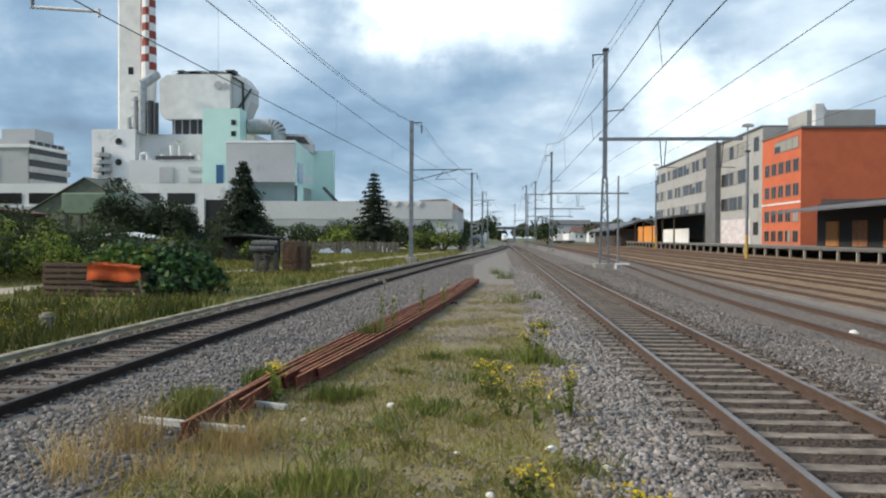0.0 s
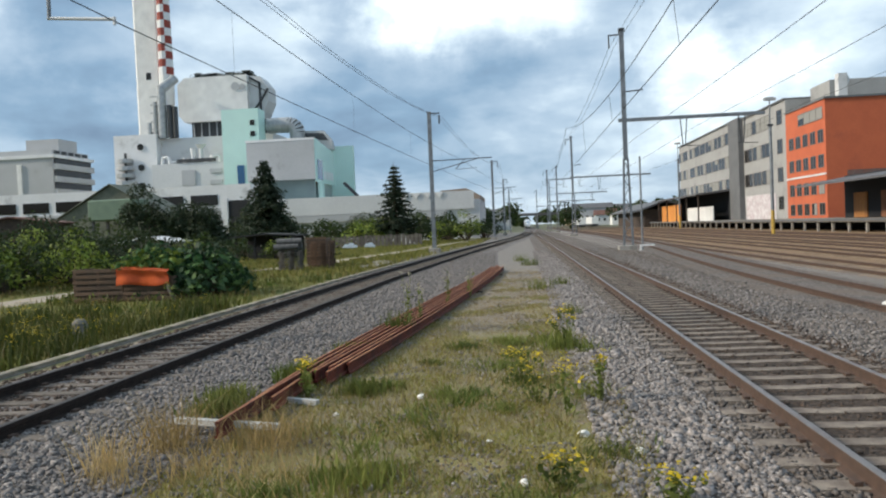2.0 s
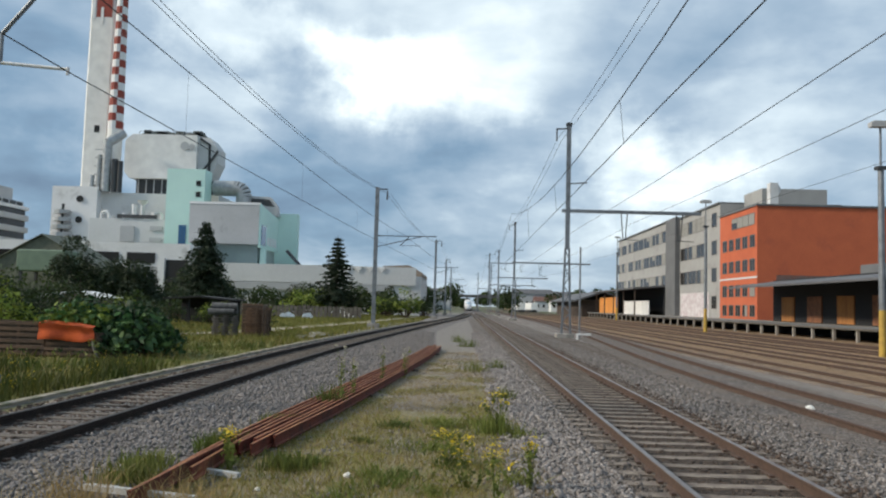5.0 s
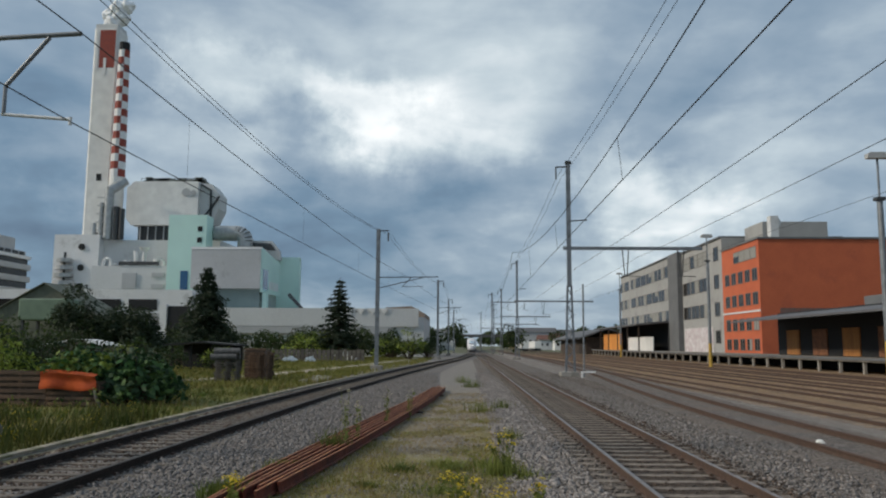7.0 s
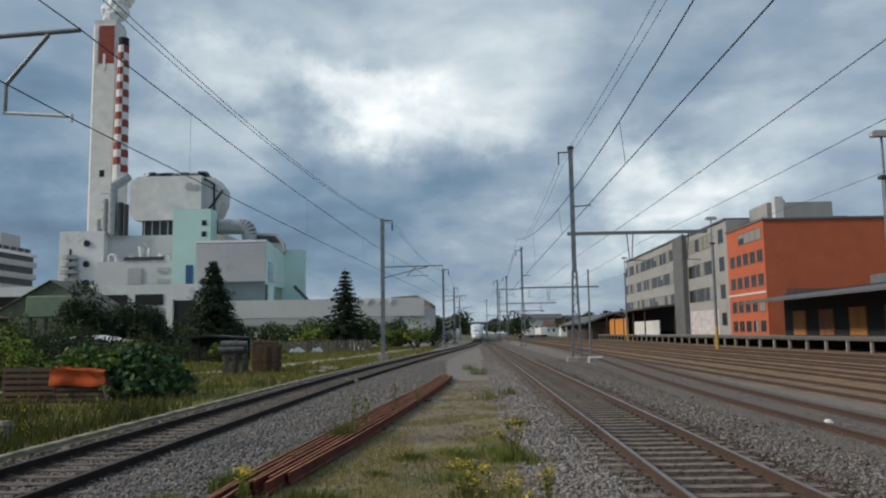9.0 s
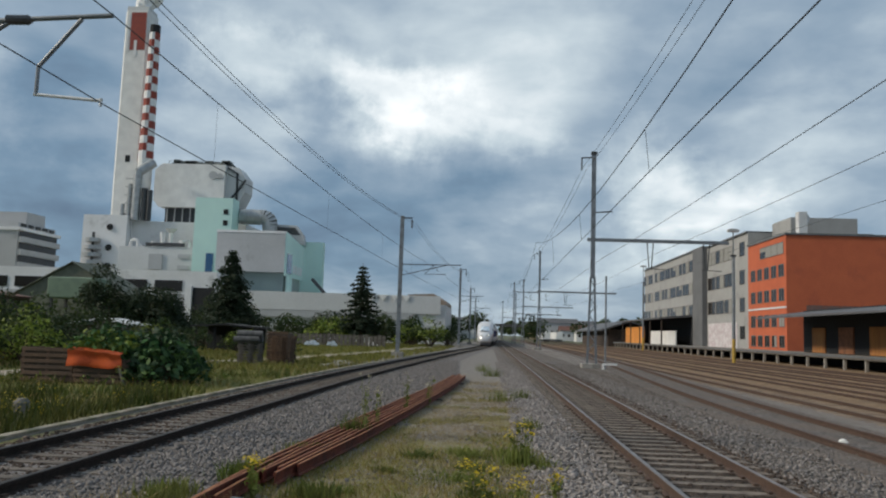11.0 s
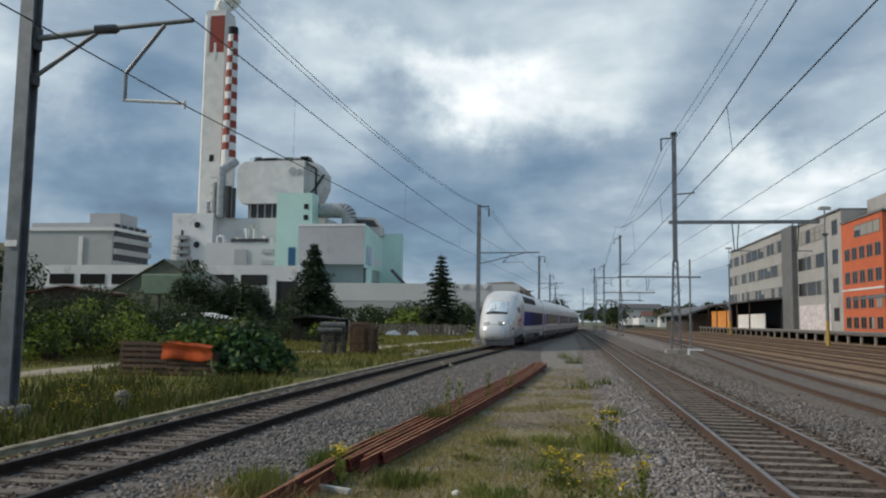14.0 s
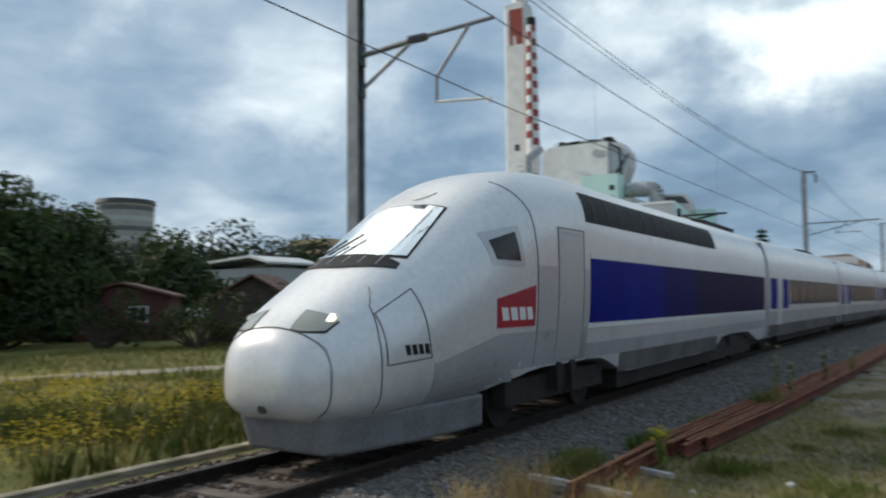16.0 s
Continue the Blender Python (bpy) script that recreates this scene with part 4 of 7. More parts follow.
for k in range(4):
    x = -22.8 + k * 2.2
    part("skylight", Shape().prism([(x * K, 8.9 * K), ((x + 1.5) * K, 8.9 * K), ((x + 0.75) * K, 7.9 * K)], "y", 147.4 * K, 147.6 * K), WHITE_PAINT, shed)
part("gable", Shape().prism([(x * K, z * K) for x, z in ((-15.5, 7.3), (-8, 7.3), (-8, 8.2), (-10.5, 9.6), (-15.5, 9.3))], "y", 150 * K, 171 * K), material("tan_roof", (0.30, 0.24, 0.19), 0.85, fine=20), shed)
part("stair", Shape().bar((-38.8 * K, 170 * K, 13 * K), (-34 * K, 170 * K, 8 * K), 0.8, 0.6), DARK_STEEL, shed)

off = thing("office_block", label="grey concrete office block with balcony bands", category="office building")
part("front", kbox(Shape(), -151.5, -125.4, 200, 219, -2, 25.6), PANEL_GREY, off)
part("roof_edge", kbox(Shape(), -152, -124.6, 199.6, 219.4, 25.6, 26.5), PLANT_WHITE, off)
part("attic", kbox(Shape(), -151, -125.8, 200.6, 218.4, 26.5, 27.9), PANEL_GREY, off)
for z in (12.4, 15.8, 19.2, 22.6):
    part("balcony_band", kbox(Shape(), -125.4, -124.4, 200.1, 219, z - 0.1, z + 1.4), PANEL_GREY, off)
    part("window_band", kbox(Shape(), -125.4, -125.2, 200.6, 218.6, z + 1.4, z + 3.2), GLASS_DARK, off)
for k in range(5):
    part("attic_window", kbox(Shape(), -125.8, -125.6, 201.5 + k * 3.4, 204 + k * 3.4, 26.6, 27.7), GLASS_DARK, off)
part("penthouse", kbox(Shape(), -136, -126.5, 205, 214, 27.9, 31.2), PANEL_GREY, off)
part("fire_stair", kbox(Shape(), -135.5, -134.2, 199.6, 200, 14, 24), WHITE_PAINT, off)

# ---------------------------------------------------------------- freight yard buildings
ORANGE = material("orange_render", (0.50, 0.125, 0.055), 0.85, second=(0.45, 0.11, 0.05), scale=0.5, fine=8, amount=0.2, bump=0.05, stain=(0.40, 0.10, 0.05), stain_scale=0.3, stain_at=0.62)
GREY_RENDER = material("grey_render", (0.34, 0.34, 0.33), 0.85, second=(0.30, 0.30, 0.29), scale=0.4, fine=8, amount=0.25, bump=0.05, stain=(0.24, 0.24, 0.235), stain_scale=0.4, stain_at=0.62)
DARK_RENDER = material("dark_render", (0.145, 0.15, 0.155), 0.85, second=(0.12, 0.125, 0.13), scale=0.5, fine=8, amount=0.25)
FRAME_DARK = material("frame_dark", (0.15, 0.135, 0.125), 0.7, fine=20, amount=0.2, bump=0)
FRAME_PALE = material("frame_pale", (0.40, 0.41, 0.41), 0.6, fine=20, amount=0.2, bump=0)
TIN_ROOF = material("tin_roof", (0.13, 0.13, 0.135), 0.7, 0.1, second=(0.10, 0.10, 0.105), scale=0.5, fine=12)
TIMBER_WARM = material("warm_timber", (0.42, 0.19, 0.055), 0.8, second=(0.30, 0.13, 0.045), scale=1.5, fine=14, stretch=(1, 1, 0.15), amount=0.5, vary=0.2)
TIMBER_DARK = material("dark_timber", (0.055, 0.042, 0.036), 0.9, second=(0.09, 0.065, 0.05), scale=2, fine=14, amount=0.5)
BRICK_DOOR = material("door_brown", (0.27, 0.12, 0.06), 0.8, second=(0.18, 0.08, 0.045), scale=2, fine=14, amount=0.5)


BLIND = material("blind_fabric", (0.27, 0.27, 0.25), 0.8, fine=20, amount=0.2, bump=0)
blind_rnd = random.Random(17)


def facade_window(parent, x, y0, y1, z0, z1, panes=2, blinds=0.1):
    """A framed window in a wall that faces the tracks at x."""
    fr = Shape()
    t = 0.09
    fr.box(x - 0.06, x + 0.05, y0, y1, z0, z0 + t).box(x - 0.06, x + 0.05, y0, y1, z1 - t, z1)
    for k in range(panes + 1):
        yc = y0 + (y1 - y0 - t) * k / panes
        fr.box(x - 0.055, x + 0.05, yc, yc + t, z0 + t, z1 - t)
    w = part("window", fr, FRAME_DARK, parent)
    step = (y1 - y0) / panes
    for k in range(panes):
        a, b = y0 + k * step + 0.05, y0 + (k + 1) * step - 0.05
        part("pane", Shape().box(x - 0.02, x + 0.03, a, b, z0 + 0.04, z1 - 0.04), GLASS_DARK, w)
        if blind_rnd.random() < blinds:
            drop = blind_rnd.choice((0.4, 1.0, 1.0, 1.0))
            part("blind", Shape().box(x - 0.035, x - 0.02, a + 0.02, b - 0.02, z1 - 0.06 - (z1 - z0 - 0.12) * drop, z1 - 0.06), BLIND, w, "pale lowered blind")


XF = 38.5
ob = thing("orange_building", label="four-storey office block in bright orange render", category="office building")
part("body", Shape().box(XF, XF + 30, 103.8, 118.7, 0, 16.3), ORANGE, ob)
part("parapet", Shape().box(XF - 0.15, XF + 30, 103.6, 118.7, 16.3, 16.55), DARK_RENDER, ob)
part("roof_house", Shape().box(XF + 3, XF + 12, 110, 117, 16.5, 19.6), GREY_RENDER, ob)
part("roof_tank", Shape().tube((XF + 3.6, 107.6, 19.0), (XF + 3.6, 107.0, 19.0), 0.8, n=14).box(XF + 2.9, XF + 4.0, 106.8, 108, 16.5, 19.9), PANEL_PALE, ob)
part("band", Shape().box(XF - 0.06, XF, 103.8, 118.7, 6.75, 7.0), PANEL_PALE, ob)
for row, (z0, z1) in enumerate(((13.9, 15.5), (10.9, 12.6), (7.7, 9.4), (4.3, 6.0), (1.6, 3.2))):
    if row == 0:
        facade_window(ob, XF, 104.6, 113.5, z0, z1, 4, 1.0)
        continue
    for k in range(5):
        y0 = 104.5 + k * 2.75
        facade_window(ob, XF, y0, y0 + 1.9, z0, z1, 2)
part("graffiti_panel", Shape().box(XF + 2.5, XF + 9, 103.74, 103.8, 4.8, 7.2), material("graffiti", (0.19, 0.095, 0.075), 0.85, second=(0.13, 0.11, 0.105), scale=1.2, fine=3, amount=0.6), ob, "faded painted-over graffiti")

gb = thing("grey_building", label="long grey four-storey warehouse with window bands", category="warehouse")
part("near_body", Shape().box(XF, XF + 18, 118.7, 140.5, 0, 18.5), GREY_RENDER, gb)
part("stair_shaft", Shape().box(XF - 0.9, XF + 6, 140.5, 147, 0, 18.9), DARK_RENDER, gb, "dark grey stair shaft")
part("far_body", Shape().box(XF + 0.01, XF + 18, 147, 196, 0, 18.9), GREY_RENDER, gb)
part("roof_edge", Shape().box(XF - 0.25, XF + 18.2, 118.7, 140.4, 18.5, 18.75).box(XF - 0.25, XF + 18.2, 147.1, 196.2, 18.9, 19.15), DARK_RENDER, gb)
for z0, z1 in ((15.2, 17.4), (10.9, 13.1), (6.7, 8.9)):
    facade_window(gb, XF, 120.2, 122.6, z0, z1, 1)
    for k in range(3):
        facade_window(gb, XF, 126.0 + k * 4.8, 130.4 + k * 4.8, z0, z1, 2, 0.45)
    for k in range(9):
        y0 = 148.2 + k * 5.2 + (2.0 if k > 6 else 0)
        if y0 < 194:
            facade_window(gb, XF, y0, y0 + 4.6, z0, z1, 2, 0.45)
facade_window(gb, XF, 120.2, 122.6, 2.6, 4.6, 1)
part("painted_wall", Shape().box(XF - 0.05, XF, 124, 139.8, 0.9, 5.2), material("tagged_wall", (0.60, 0.58, 0.58), 0.85, second=(0.48, 0.40, 0.42), scale=1.1, fine=3, amount=0.7), gb, "pale wall with worn graffiti")

# loading dock with posts, canopy and doors
dock = thing("loading_dock", label="raised concrete loading dock on short posts", category="loading dock")
part("slab", Shape().box(31.0, XF - 0.02, 30, 196, 0.95, 1.25), material("dock_concrete", (0.22, 0.20, 0.17), 0.9, second=(0.15, 0.135, 0.115), scale=1.5, fine=30), dock)
part("edge_beam", Shape().box(30.9, 31.0, 30, 196, 1.08, 1.28), DARK_RENDER, dock)
post_me = mesh_of("post", Shape().box(-0.11, 0.11, -0.11, 0.11, 0, 0.95), CONCRETE)
for k in range(42):
    p = part("post", post_me, None, dock)
    p.matrix_basis = pose(31.25, 31 + k * 4.0, 0)
# near-black sheet: the shade below the dock slab as colour
part("back_wall", Shape().box(35.5, 35.7, 30, 196, 0, 0.95), SHADE_SOOT, dock)
dshed = thing("freight_shed", label="dark timber freight shed with a wide canopy roof", category="freight shed")
# shed wall near-black, the canopy's shade put in its colour
part("body", Shape().box(35.2, XF + 6, 28, 90, 1.25, 5.85), SHADE_SOOT, dshed)
part("canopy", Shape().prism([(30.2, 4.75), (30.2, 4.92), (37.5, 6.1), (46, 6.1), (46, 5.9), (37.5, 5.9)], "y", 26, 91), TIN_ROOF, dshed)
part("ridge_vent", Shape().box(37.5, 39, 70, 75, 6.0, 6.9), DARK_RENDER, dshed)
for k in range(9):
    y0 = 33 + k * 6.4
    d = part("sliding_door", Shape().box(35.08, 35.2, y0, y0 + 3.2, 1.3, 3.9), BRICK_DOOR if k % 2 else TIMBER_WARM, dshed)
can2 = thing("dock_canopy", label="flat dark canopy over a warehouse dock", category="canopy")
part("roof", Shape().prism([(31.6, 6.0), (31.6, 6.3), (XF, 7.0), (XF, 6.6)], "y", 147.2, 196), TIN_ROOF, can2)
part("orange_wall", Shape().box(33.6, 33.8, 172, 194, 1.25, 4.9), material("orange_boards", (0.72, 0.30, 0.06), 0.8, second=(0.55, 0.22, 0.05), scale=1.5, fine=14, stretch=(1, 1, 0.15), amount=0.4), can2, "bright orange timber partition")
# near-black wall paints the shade at the back of the canopy
part("back_wall", Shape().box(37.6, 37.8, 147.3, 195, 1.25, 6.5), SHADE_SOOT, can2)
part("white_wall", Shape().box(34.6, 34.8, 147.5, 170, 1.25, 3.9), WHITE_PAINT, can2, "white lower wall panels")
for k in range(5):
    part("post", Shape().bar((32.4, 149 + k * 10.5, 1.25), (32.4, 149 + k * 10.5, 6.1), 0.22, 0.22), TIMBER_DARK, can2)
far_shed = thing("far_shed", label="low dark shed with a pitched roof", category="freight shed")
part("body", Shape().box(31, 41, 205, 260, 0, 4.4), TIMBER_DARK, far_shed)
part("roof", Shape().prism([(29, 3.9), (36.3, 6.4), (43, 4.2), (43, 4.6), (36.3, 6.8), (29, 4.3)], "y", 203, 262), TIN_ROOF, far_shed)


def yard_lamp(x, y, h, label):
    m = thing("yard_lamp", (x, y, 0), label, "lamp mast", "yard lamp masts")
    part("post", Shape().tube((0, 0, 2.4), (0, 0, h * 0.8), 0.17, 0.15, 12).tube((0, 0, h * 0.8), (0, 0, h - 0.3), 0.06, n=8), STEEL, m)
    part("yellow_base", Shape().tube((0, 0, 0), (0, 0, 2.4), 0.18, 0.17, 12), material("yellow_paint", (0.50, 0.33, 0.06), 0.7, second=(0.38, 0.25, 0.06), scale=3, fine=30), m, "yellow painted foot")
    part("lamp_head", Shape().box(-0.55, 0.55, -0.2, 0.2, h - 0.3, h - 0.05).box(-0.4, 0.4, -0.15, 0.15, h - 0.05, h + 0.03), FRAME_PALE, m)
    part("bracket", Shape().box(-0.25, 0.25, -0.2, 0.2, h * 0.8 - 0.1, h * 0.8 + 0.08), DARK_STEEL, m)


yard_lamp(24.4, 79.7, 13.4, "grey lamp mast with a yellow foot")
yard_lamp(21.7, 41.2, 12.3, "grey lamp mast with a yellow foot")
yard_lamp(29.2, 150, 16.0, "grey lamp mast with a yellow foot")

# ---------------------------------------------------------------- greenery
rng = np.random.default_rng(7)


def mesh_np(name, verts, faces, mat):
    """A mesh from arrays: verts (n, 3), faces (m, 3 or 4)."""
    me = bpy.data.meshes.new(name)
    k = faces.shape[1]
    me.vertices.add(len(verts))
    me.vertices.foreach_set("co", np.ascontiguousarray(verts, dtype=np.float32).ravel())
    me.loops.add(faces.size)
    me.loops.foreach_set("vertex_index", np.ascontiguousarray(faces, dtype=np.int32).ravel())
    me.polygons.add(len(faces))
    me.polygons.foreach_set("loop_start", np.arange(0, faces.size, k, dtype=np.int32))
    me.update(calc_edges=True)
    me.validate()
    me.materials.append(mat)
    return me


def unit(v):
    return v / np.maximum(1e-6, np.linalg.norm(v, axis=1, keepdims=True))


def leaf_quads(centres, outward, size, droop=0.35):
    """Pointed leaves at the centres, facing about outward."""
    n = len(centres)
    nrm = unit(outward + rng.normal(0, 0.55, (n, 3)) + np.array([0, 0, droop]))
    side = unit(np.cross(nrm, rng.normal(0, 1, (n, 3))))
    along = np.cross(nrm, side)
    s = (size * rng.uniform(0.6, 1.35, n))[:, None]
    v = np.stack([centres - along * s, centres - side * s * 0.55 + nrm * s * 0.12, centres + along * s, centres + side * s * 0.55 + nrm * s * 0.12], 1).reshape(-1, 3)
    return v, np.arange(4 * n).reshape(-1, 4)


def crown_points(clumps, per):
    """Points in the outer shell of many clumps, with directions out of them."""
    cs, ds = [], []
    for (x, y, z), r in clumps:
        n = max(8, int(per * r * r))
        d = unit(rng.normal(0, 1, (n, 3)))
        rad = r * rng.uniform(0.55, 1.08, n) ** 0.6
        cs.append(np.array([x, y, z]) + d * rad[:, None] * np.array([1, 1, 0.8]))
        ds.append(d)
    return np.concatenate(cs), np.concatenate(ds)


LEAF_DARK = leaf_material("leaf_dark", (0.018, 0.033, 0.011), (0.036, 0.053, 0.015))
LEAF_MID = leaf_material("leaf_mid", (0.026, 0.048, 0.011), (0.05, 0.074, 0.018))
LEAF_LIGHT = leaf_material("leaf_light", (0.13, 0.19, 0.028), (0.21, 0.25, 0.045))
LEAF_SQUASH = leaf_material("leaf_squash", (0.05, 0.125, 0.035), (0.12, 0.20, 0.06))
NEEDLE = leaf_material("needle", (0.018, 0.034, 0.018), (0.030, 0.046, 0.022), 0.25)
BARK = material("bark", (0.075, 0.055, 0.042), 0.95, second=(0.05, 0.038, 0.03), scale=6, fine=40, bump=0.6)
GRASS = leaf_material("grass", (0.070, 0.086, 0.016), (0.16, 0.14, 0.034), 0.5)
FAR_GRASS = leaf_material("far_grass", (0.12, 0.14, 0.026), (0.22, 0.195, 0.055), 0.5)
MEADOW_WEED = leaf_material("meadow_weed", (0.050, 0.075, 0.014), (0.11, 0.115, 0.027), 0.4)
STRIP_GRASS = leaf_material("strip_grass", (0.16, 0.17, 0.031), (0.32, 0.265, 0.08), 0.5)
STRAW = leaf_material("straw", (0.38, 0.27, 0.115), (0.24, 0.18, 0.08), 0.4)
GRASS_DRY = leaf_material("dry_grass", (0.50, 0.37, 0.17), (0.38, 0.27, 0.11), 0.3)
WEED = leaf_material("weed", (0.10, 0.14, 0.028), (0.19, 0.195, 0.05), 0.4)
YELLOW = leaf_material("yellow_petals", (0.62, 0.46, 0.02), (0.52, 0.40, 0.03), 0.2)
PALE_SEED = leaf_material("pale_seedheads", (0.45, 0.41, 0.28), (0.36, 0.33, 0.22), 0.2)


def bush(name, x, y, w, d, h, label, mats=None, per=90, leaf=0.12, clumps=14, stem=True, category="bush", base=0.0, seed=0):
    """A shrub or small tree: stems and a crown of leafy clumps with gaps."""
    r = random.Random(int(x * 31 + y * 17 + seed))
    t = thing(name, (x, y, 0), label, category)
    cl, st = [], Shape()
    for k in range(clumps):
        a, q = r.uniform(0, 6.28), math.sqrt(r.random())
        cx, cy = q * w / 2 * math.cos(a) * 0.85, q * d / 2 * math.sin(a) * 0.85
        top = h * (1 - 0.45 * q * q)
        rad = r.uniform(0.16, 0.3) * min(w, h) * 0.9
        cz = base + r.uniform(0.25, 1.0) * max(0.1, top - rad - base) + rad * 0.3
        cl.append(((cx, cy, cz), rad))
        if stem:
            st.tube((cx * 0.15, cy * 0.15, 0), (cx * 0.6, cy * 0.6, cz * 0.6), 0.05 * h / 4 + 0.015, 0.03 * h / 4 + 0.01, 6, False)
            st.tube((cx * 0.6, cy * 0.6, cz * 0.6), (cx, cy, cz), 0.03 * h / 4 + 0.01, 0.01, 5, False)
    if stem:
        part("trunk", st, BARK, t)
    mats = mats or [LEAF_DARK, LEAF_MID]
    for i, m in enumerate(mats):
        mine = [c for k, c in enumerate(cl) if k % len(mats) == i]
        if not mine:
            continue
        c, dr = crown_points(mine, per)
        c[:, 2] = np.maximum(c[:, 2], 0.05)
        part("crown", mesh_np("crown", *leaf_quads(c, dr, leaf), m), None, t)
    return t


def conifer(name, x, y, h, r0, label, seed=1, low=0.08, tiers=0.034, puff=1.0):
    """A spruce: straight trunk, whorls of drooping boughs set with needle tufts."""
    r = random.Random(seed)
    t = thing(name, (x, y, 0), label, "tree")
    part("trunk", Shape().tube((0, 0, 0), (0, 0, h), 0.02 * h + 0.05, 0.02, 8), BARK, t)
    cs, ds = [], []
    limbs = Shape()
    z = h * low
    while z < h * 0.985:
        f = (z - h * low) / (h * (1 - low))
        n = 9 if f < 0.7 else 6
        reach = r0 * (1 - f) ** 0.85 * r.uniform(0.8, 1.12) + 0.12
        a0 = r.uniform(0, 6.28)
        for k in range(n):
            a = a0 + 6.283 * k / n + r.uniform(-0.25, 0.25)
            q = reach * r.uniform(0.7, 1.15)
            d = np.array([math.cos(a), math.sin(a), 0])
            tip = d * q + np.array([0, 0, z - q * 0.22])
            limbs.tube((0, 0, z), tuple(tip), 0.025, 0.008, 4, False)
            m = int(34 * q) + 10
            u = np.random.default_rng(int(a * 1000) + int(z * 100)).uniform(0.15, 1.05, m)
            p = np.array([0, 0, z]) + np.outer(u, tip - np.array([0, 0, z])) + rng.normal(0, (0.11 + 0.04 * q) * puff, (m, 3)) * np.array([1, 1, 0.55])
            cs.append(p)
            ds.append(np.tile(d * 0.5 + np.array([0, 0, 0.4]), (m, 1)))
        z += h * tiers * r.uniform(0.75, 1.25)
    part("boughs", limbs, BARK, t)["kind"] = "stuff"
    part("crown", mesh_np("crown", *leaf_quads(np.concatenate(cs), np.concatenate(ds), 0.17, 0.0), NEEDLE), None, t)
    return t


conifer("spruce", -16.9, 104, 11.0, 3.1, "dark pointed spruce in the allotments", 3, 0.2, 0.045, 0.9)
conifer("conifer", -29.9, 89.5, 10.9, 3.7, "broad dark conifer with a bare lower trunk", 9, 0.2, 0.038, 1.35)
bush("tree", -35.2, 70, 4.6, 4.4, 7.7, "dark upright broadleaf tree behind the gardens", [LEAF_DARK, NEEDLE], 130, 0.13, 60, category="tree")
bush("tree", -30.4, 71, 6.4, 5, 6.1, "dark dense broadleaf tree behind the gardens", [LEAF_DARK, NEEDLE], 130, 0.13, 70, category="tree")
bush("tree", -33.2, 73, 5.0, 4, 5.6, "dark dense broadleaf tree behind the gardens", [NEEDLE, LEAF_DARK], 120, 0.13, 46, category="tree")
for x, y, w, h, kind in ((-31.0, 108, 5, 4.4, 0), (-27.0, 112, 5, 3.6, 0), (-22.5, 108, 5.5, 4.8, 2), (-19.5, 104, 4.5, 5.0, 2), (-15.0, 110, 6, 4.6, 0),
                         (-11.5, 118, 5, 4.2, 2), (-8.4, 116, 5.5, 4.9, 2), (-5.9, 122, 5, 4.0, 1), (-9.0, 140, 8, 5, 1), (-25, 124, 7, 4.8, 1), (-36, 100, 6, 4.0, 1),
                         (-13.5, 128, 6, 5.2, 0), (-7.5, 160, 7, 5.5, 1), (-18, 130, 7, 4.4, 1)):
    bush("shrub", x, y, w, w * 0.8, h, ("dark green shrub beyond the meadow", "leafy green shrub beyond the meadow", "bright green shrub beyond the meadow")[kind],
         ([LEAF_DARK, LEAF_MID], [LEAF_MID, LEAF_DARK], [LEAF_LIGHT, LEAF_MID])[kind], 55, 0.2, 15)
for x, y, w, h, kind in ((-52, 118, 8, 7.5, 0), (-44, 122, 8, 7.0, 1), (-37, 120, 8, 6.6, 0), (-31, 122, 7, 6.2, 1), (-26, 126, 7, 5.8, 0), (-21.5, 124, 6, 5.4, 1), (-17, 122, 6, 5.6, 0), (-12, 126, 6, 5.4, 1),
                         (-58, 100, 7, 5.5, 0), (-64, 96, 7, 5.0, 1), (-54, 80, 6, 4.6, 1), (-60, 74, 7, 4.4, 0), (-48, 74, 6, 4.2, 2), (-50, 60, 6, 4.0, 1), (-43, 54, 6, 3.6, 2), (-38, 48, 6, 3.6, 0), (-56, 52, 7, 4.4, 0), (-34, 72, 6, 3.4, 1), (-28, 78, 5, 3.4, 0)):
    bush("shrub", x, y, w, w * 0.8, h, ("dark green shrub among the allotments", "leafy green shrub among the allotments", "bright green shrub among the allotments")[kind],
         ([LEAF_DARK, NEEDLE, LEAF_MID], [LEAF_MID, LEAF_DARK], [LEAF_LIGHT, LEAF_MID])[kind], 50, 0.22, 18)
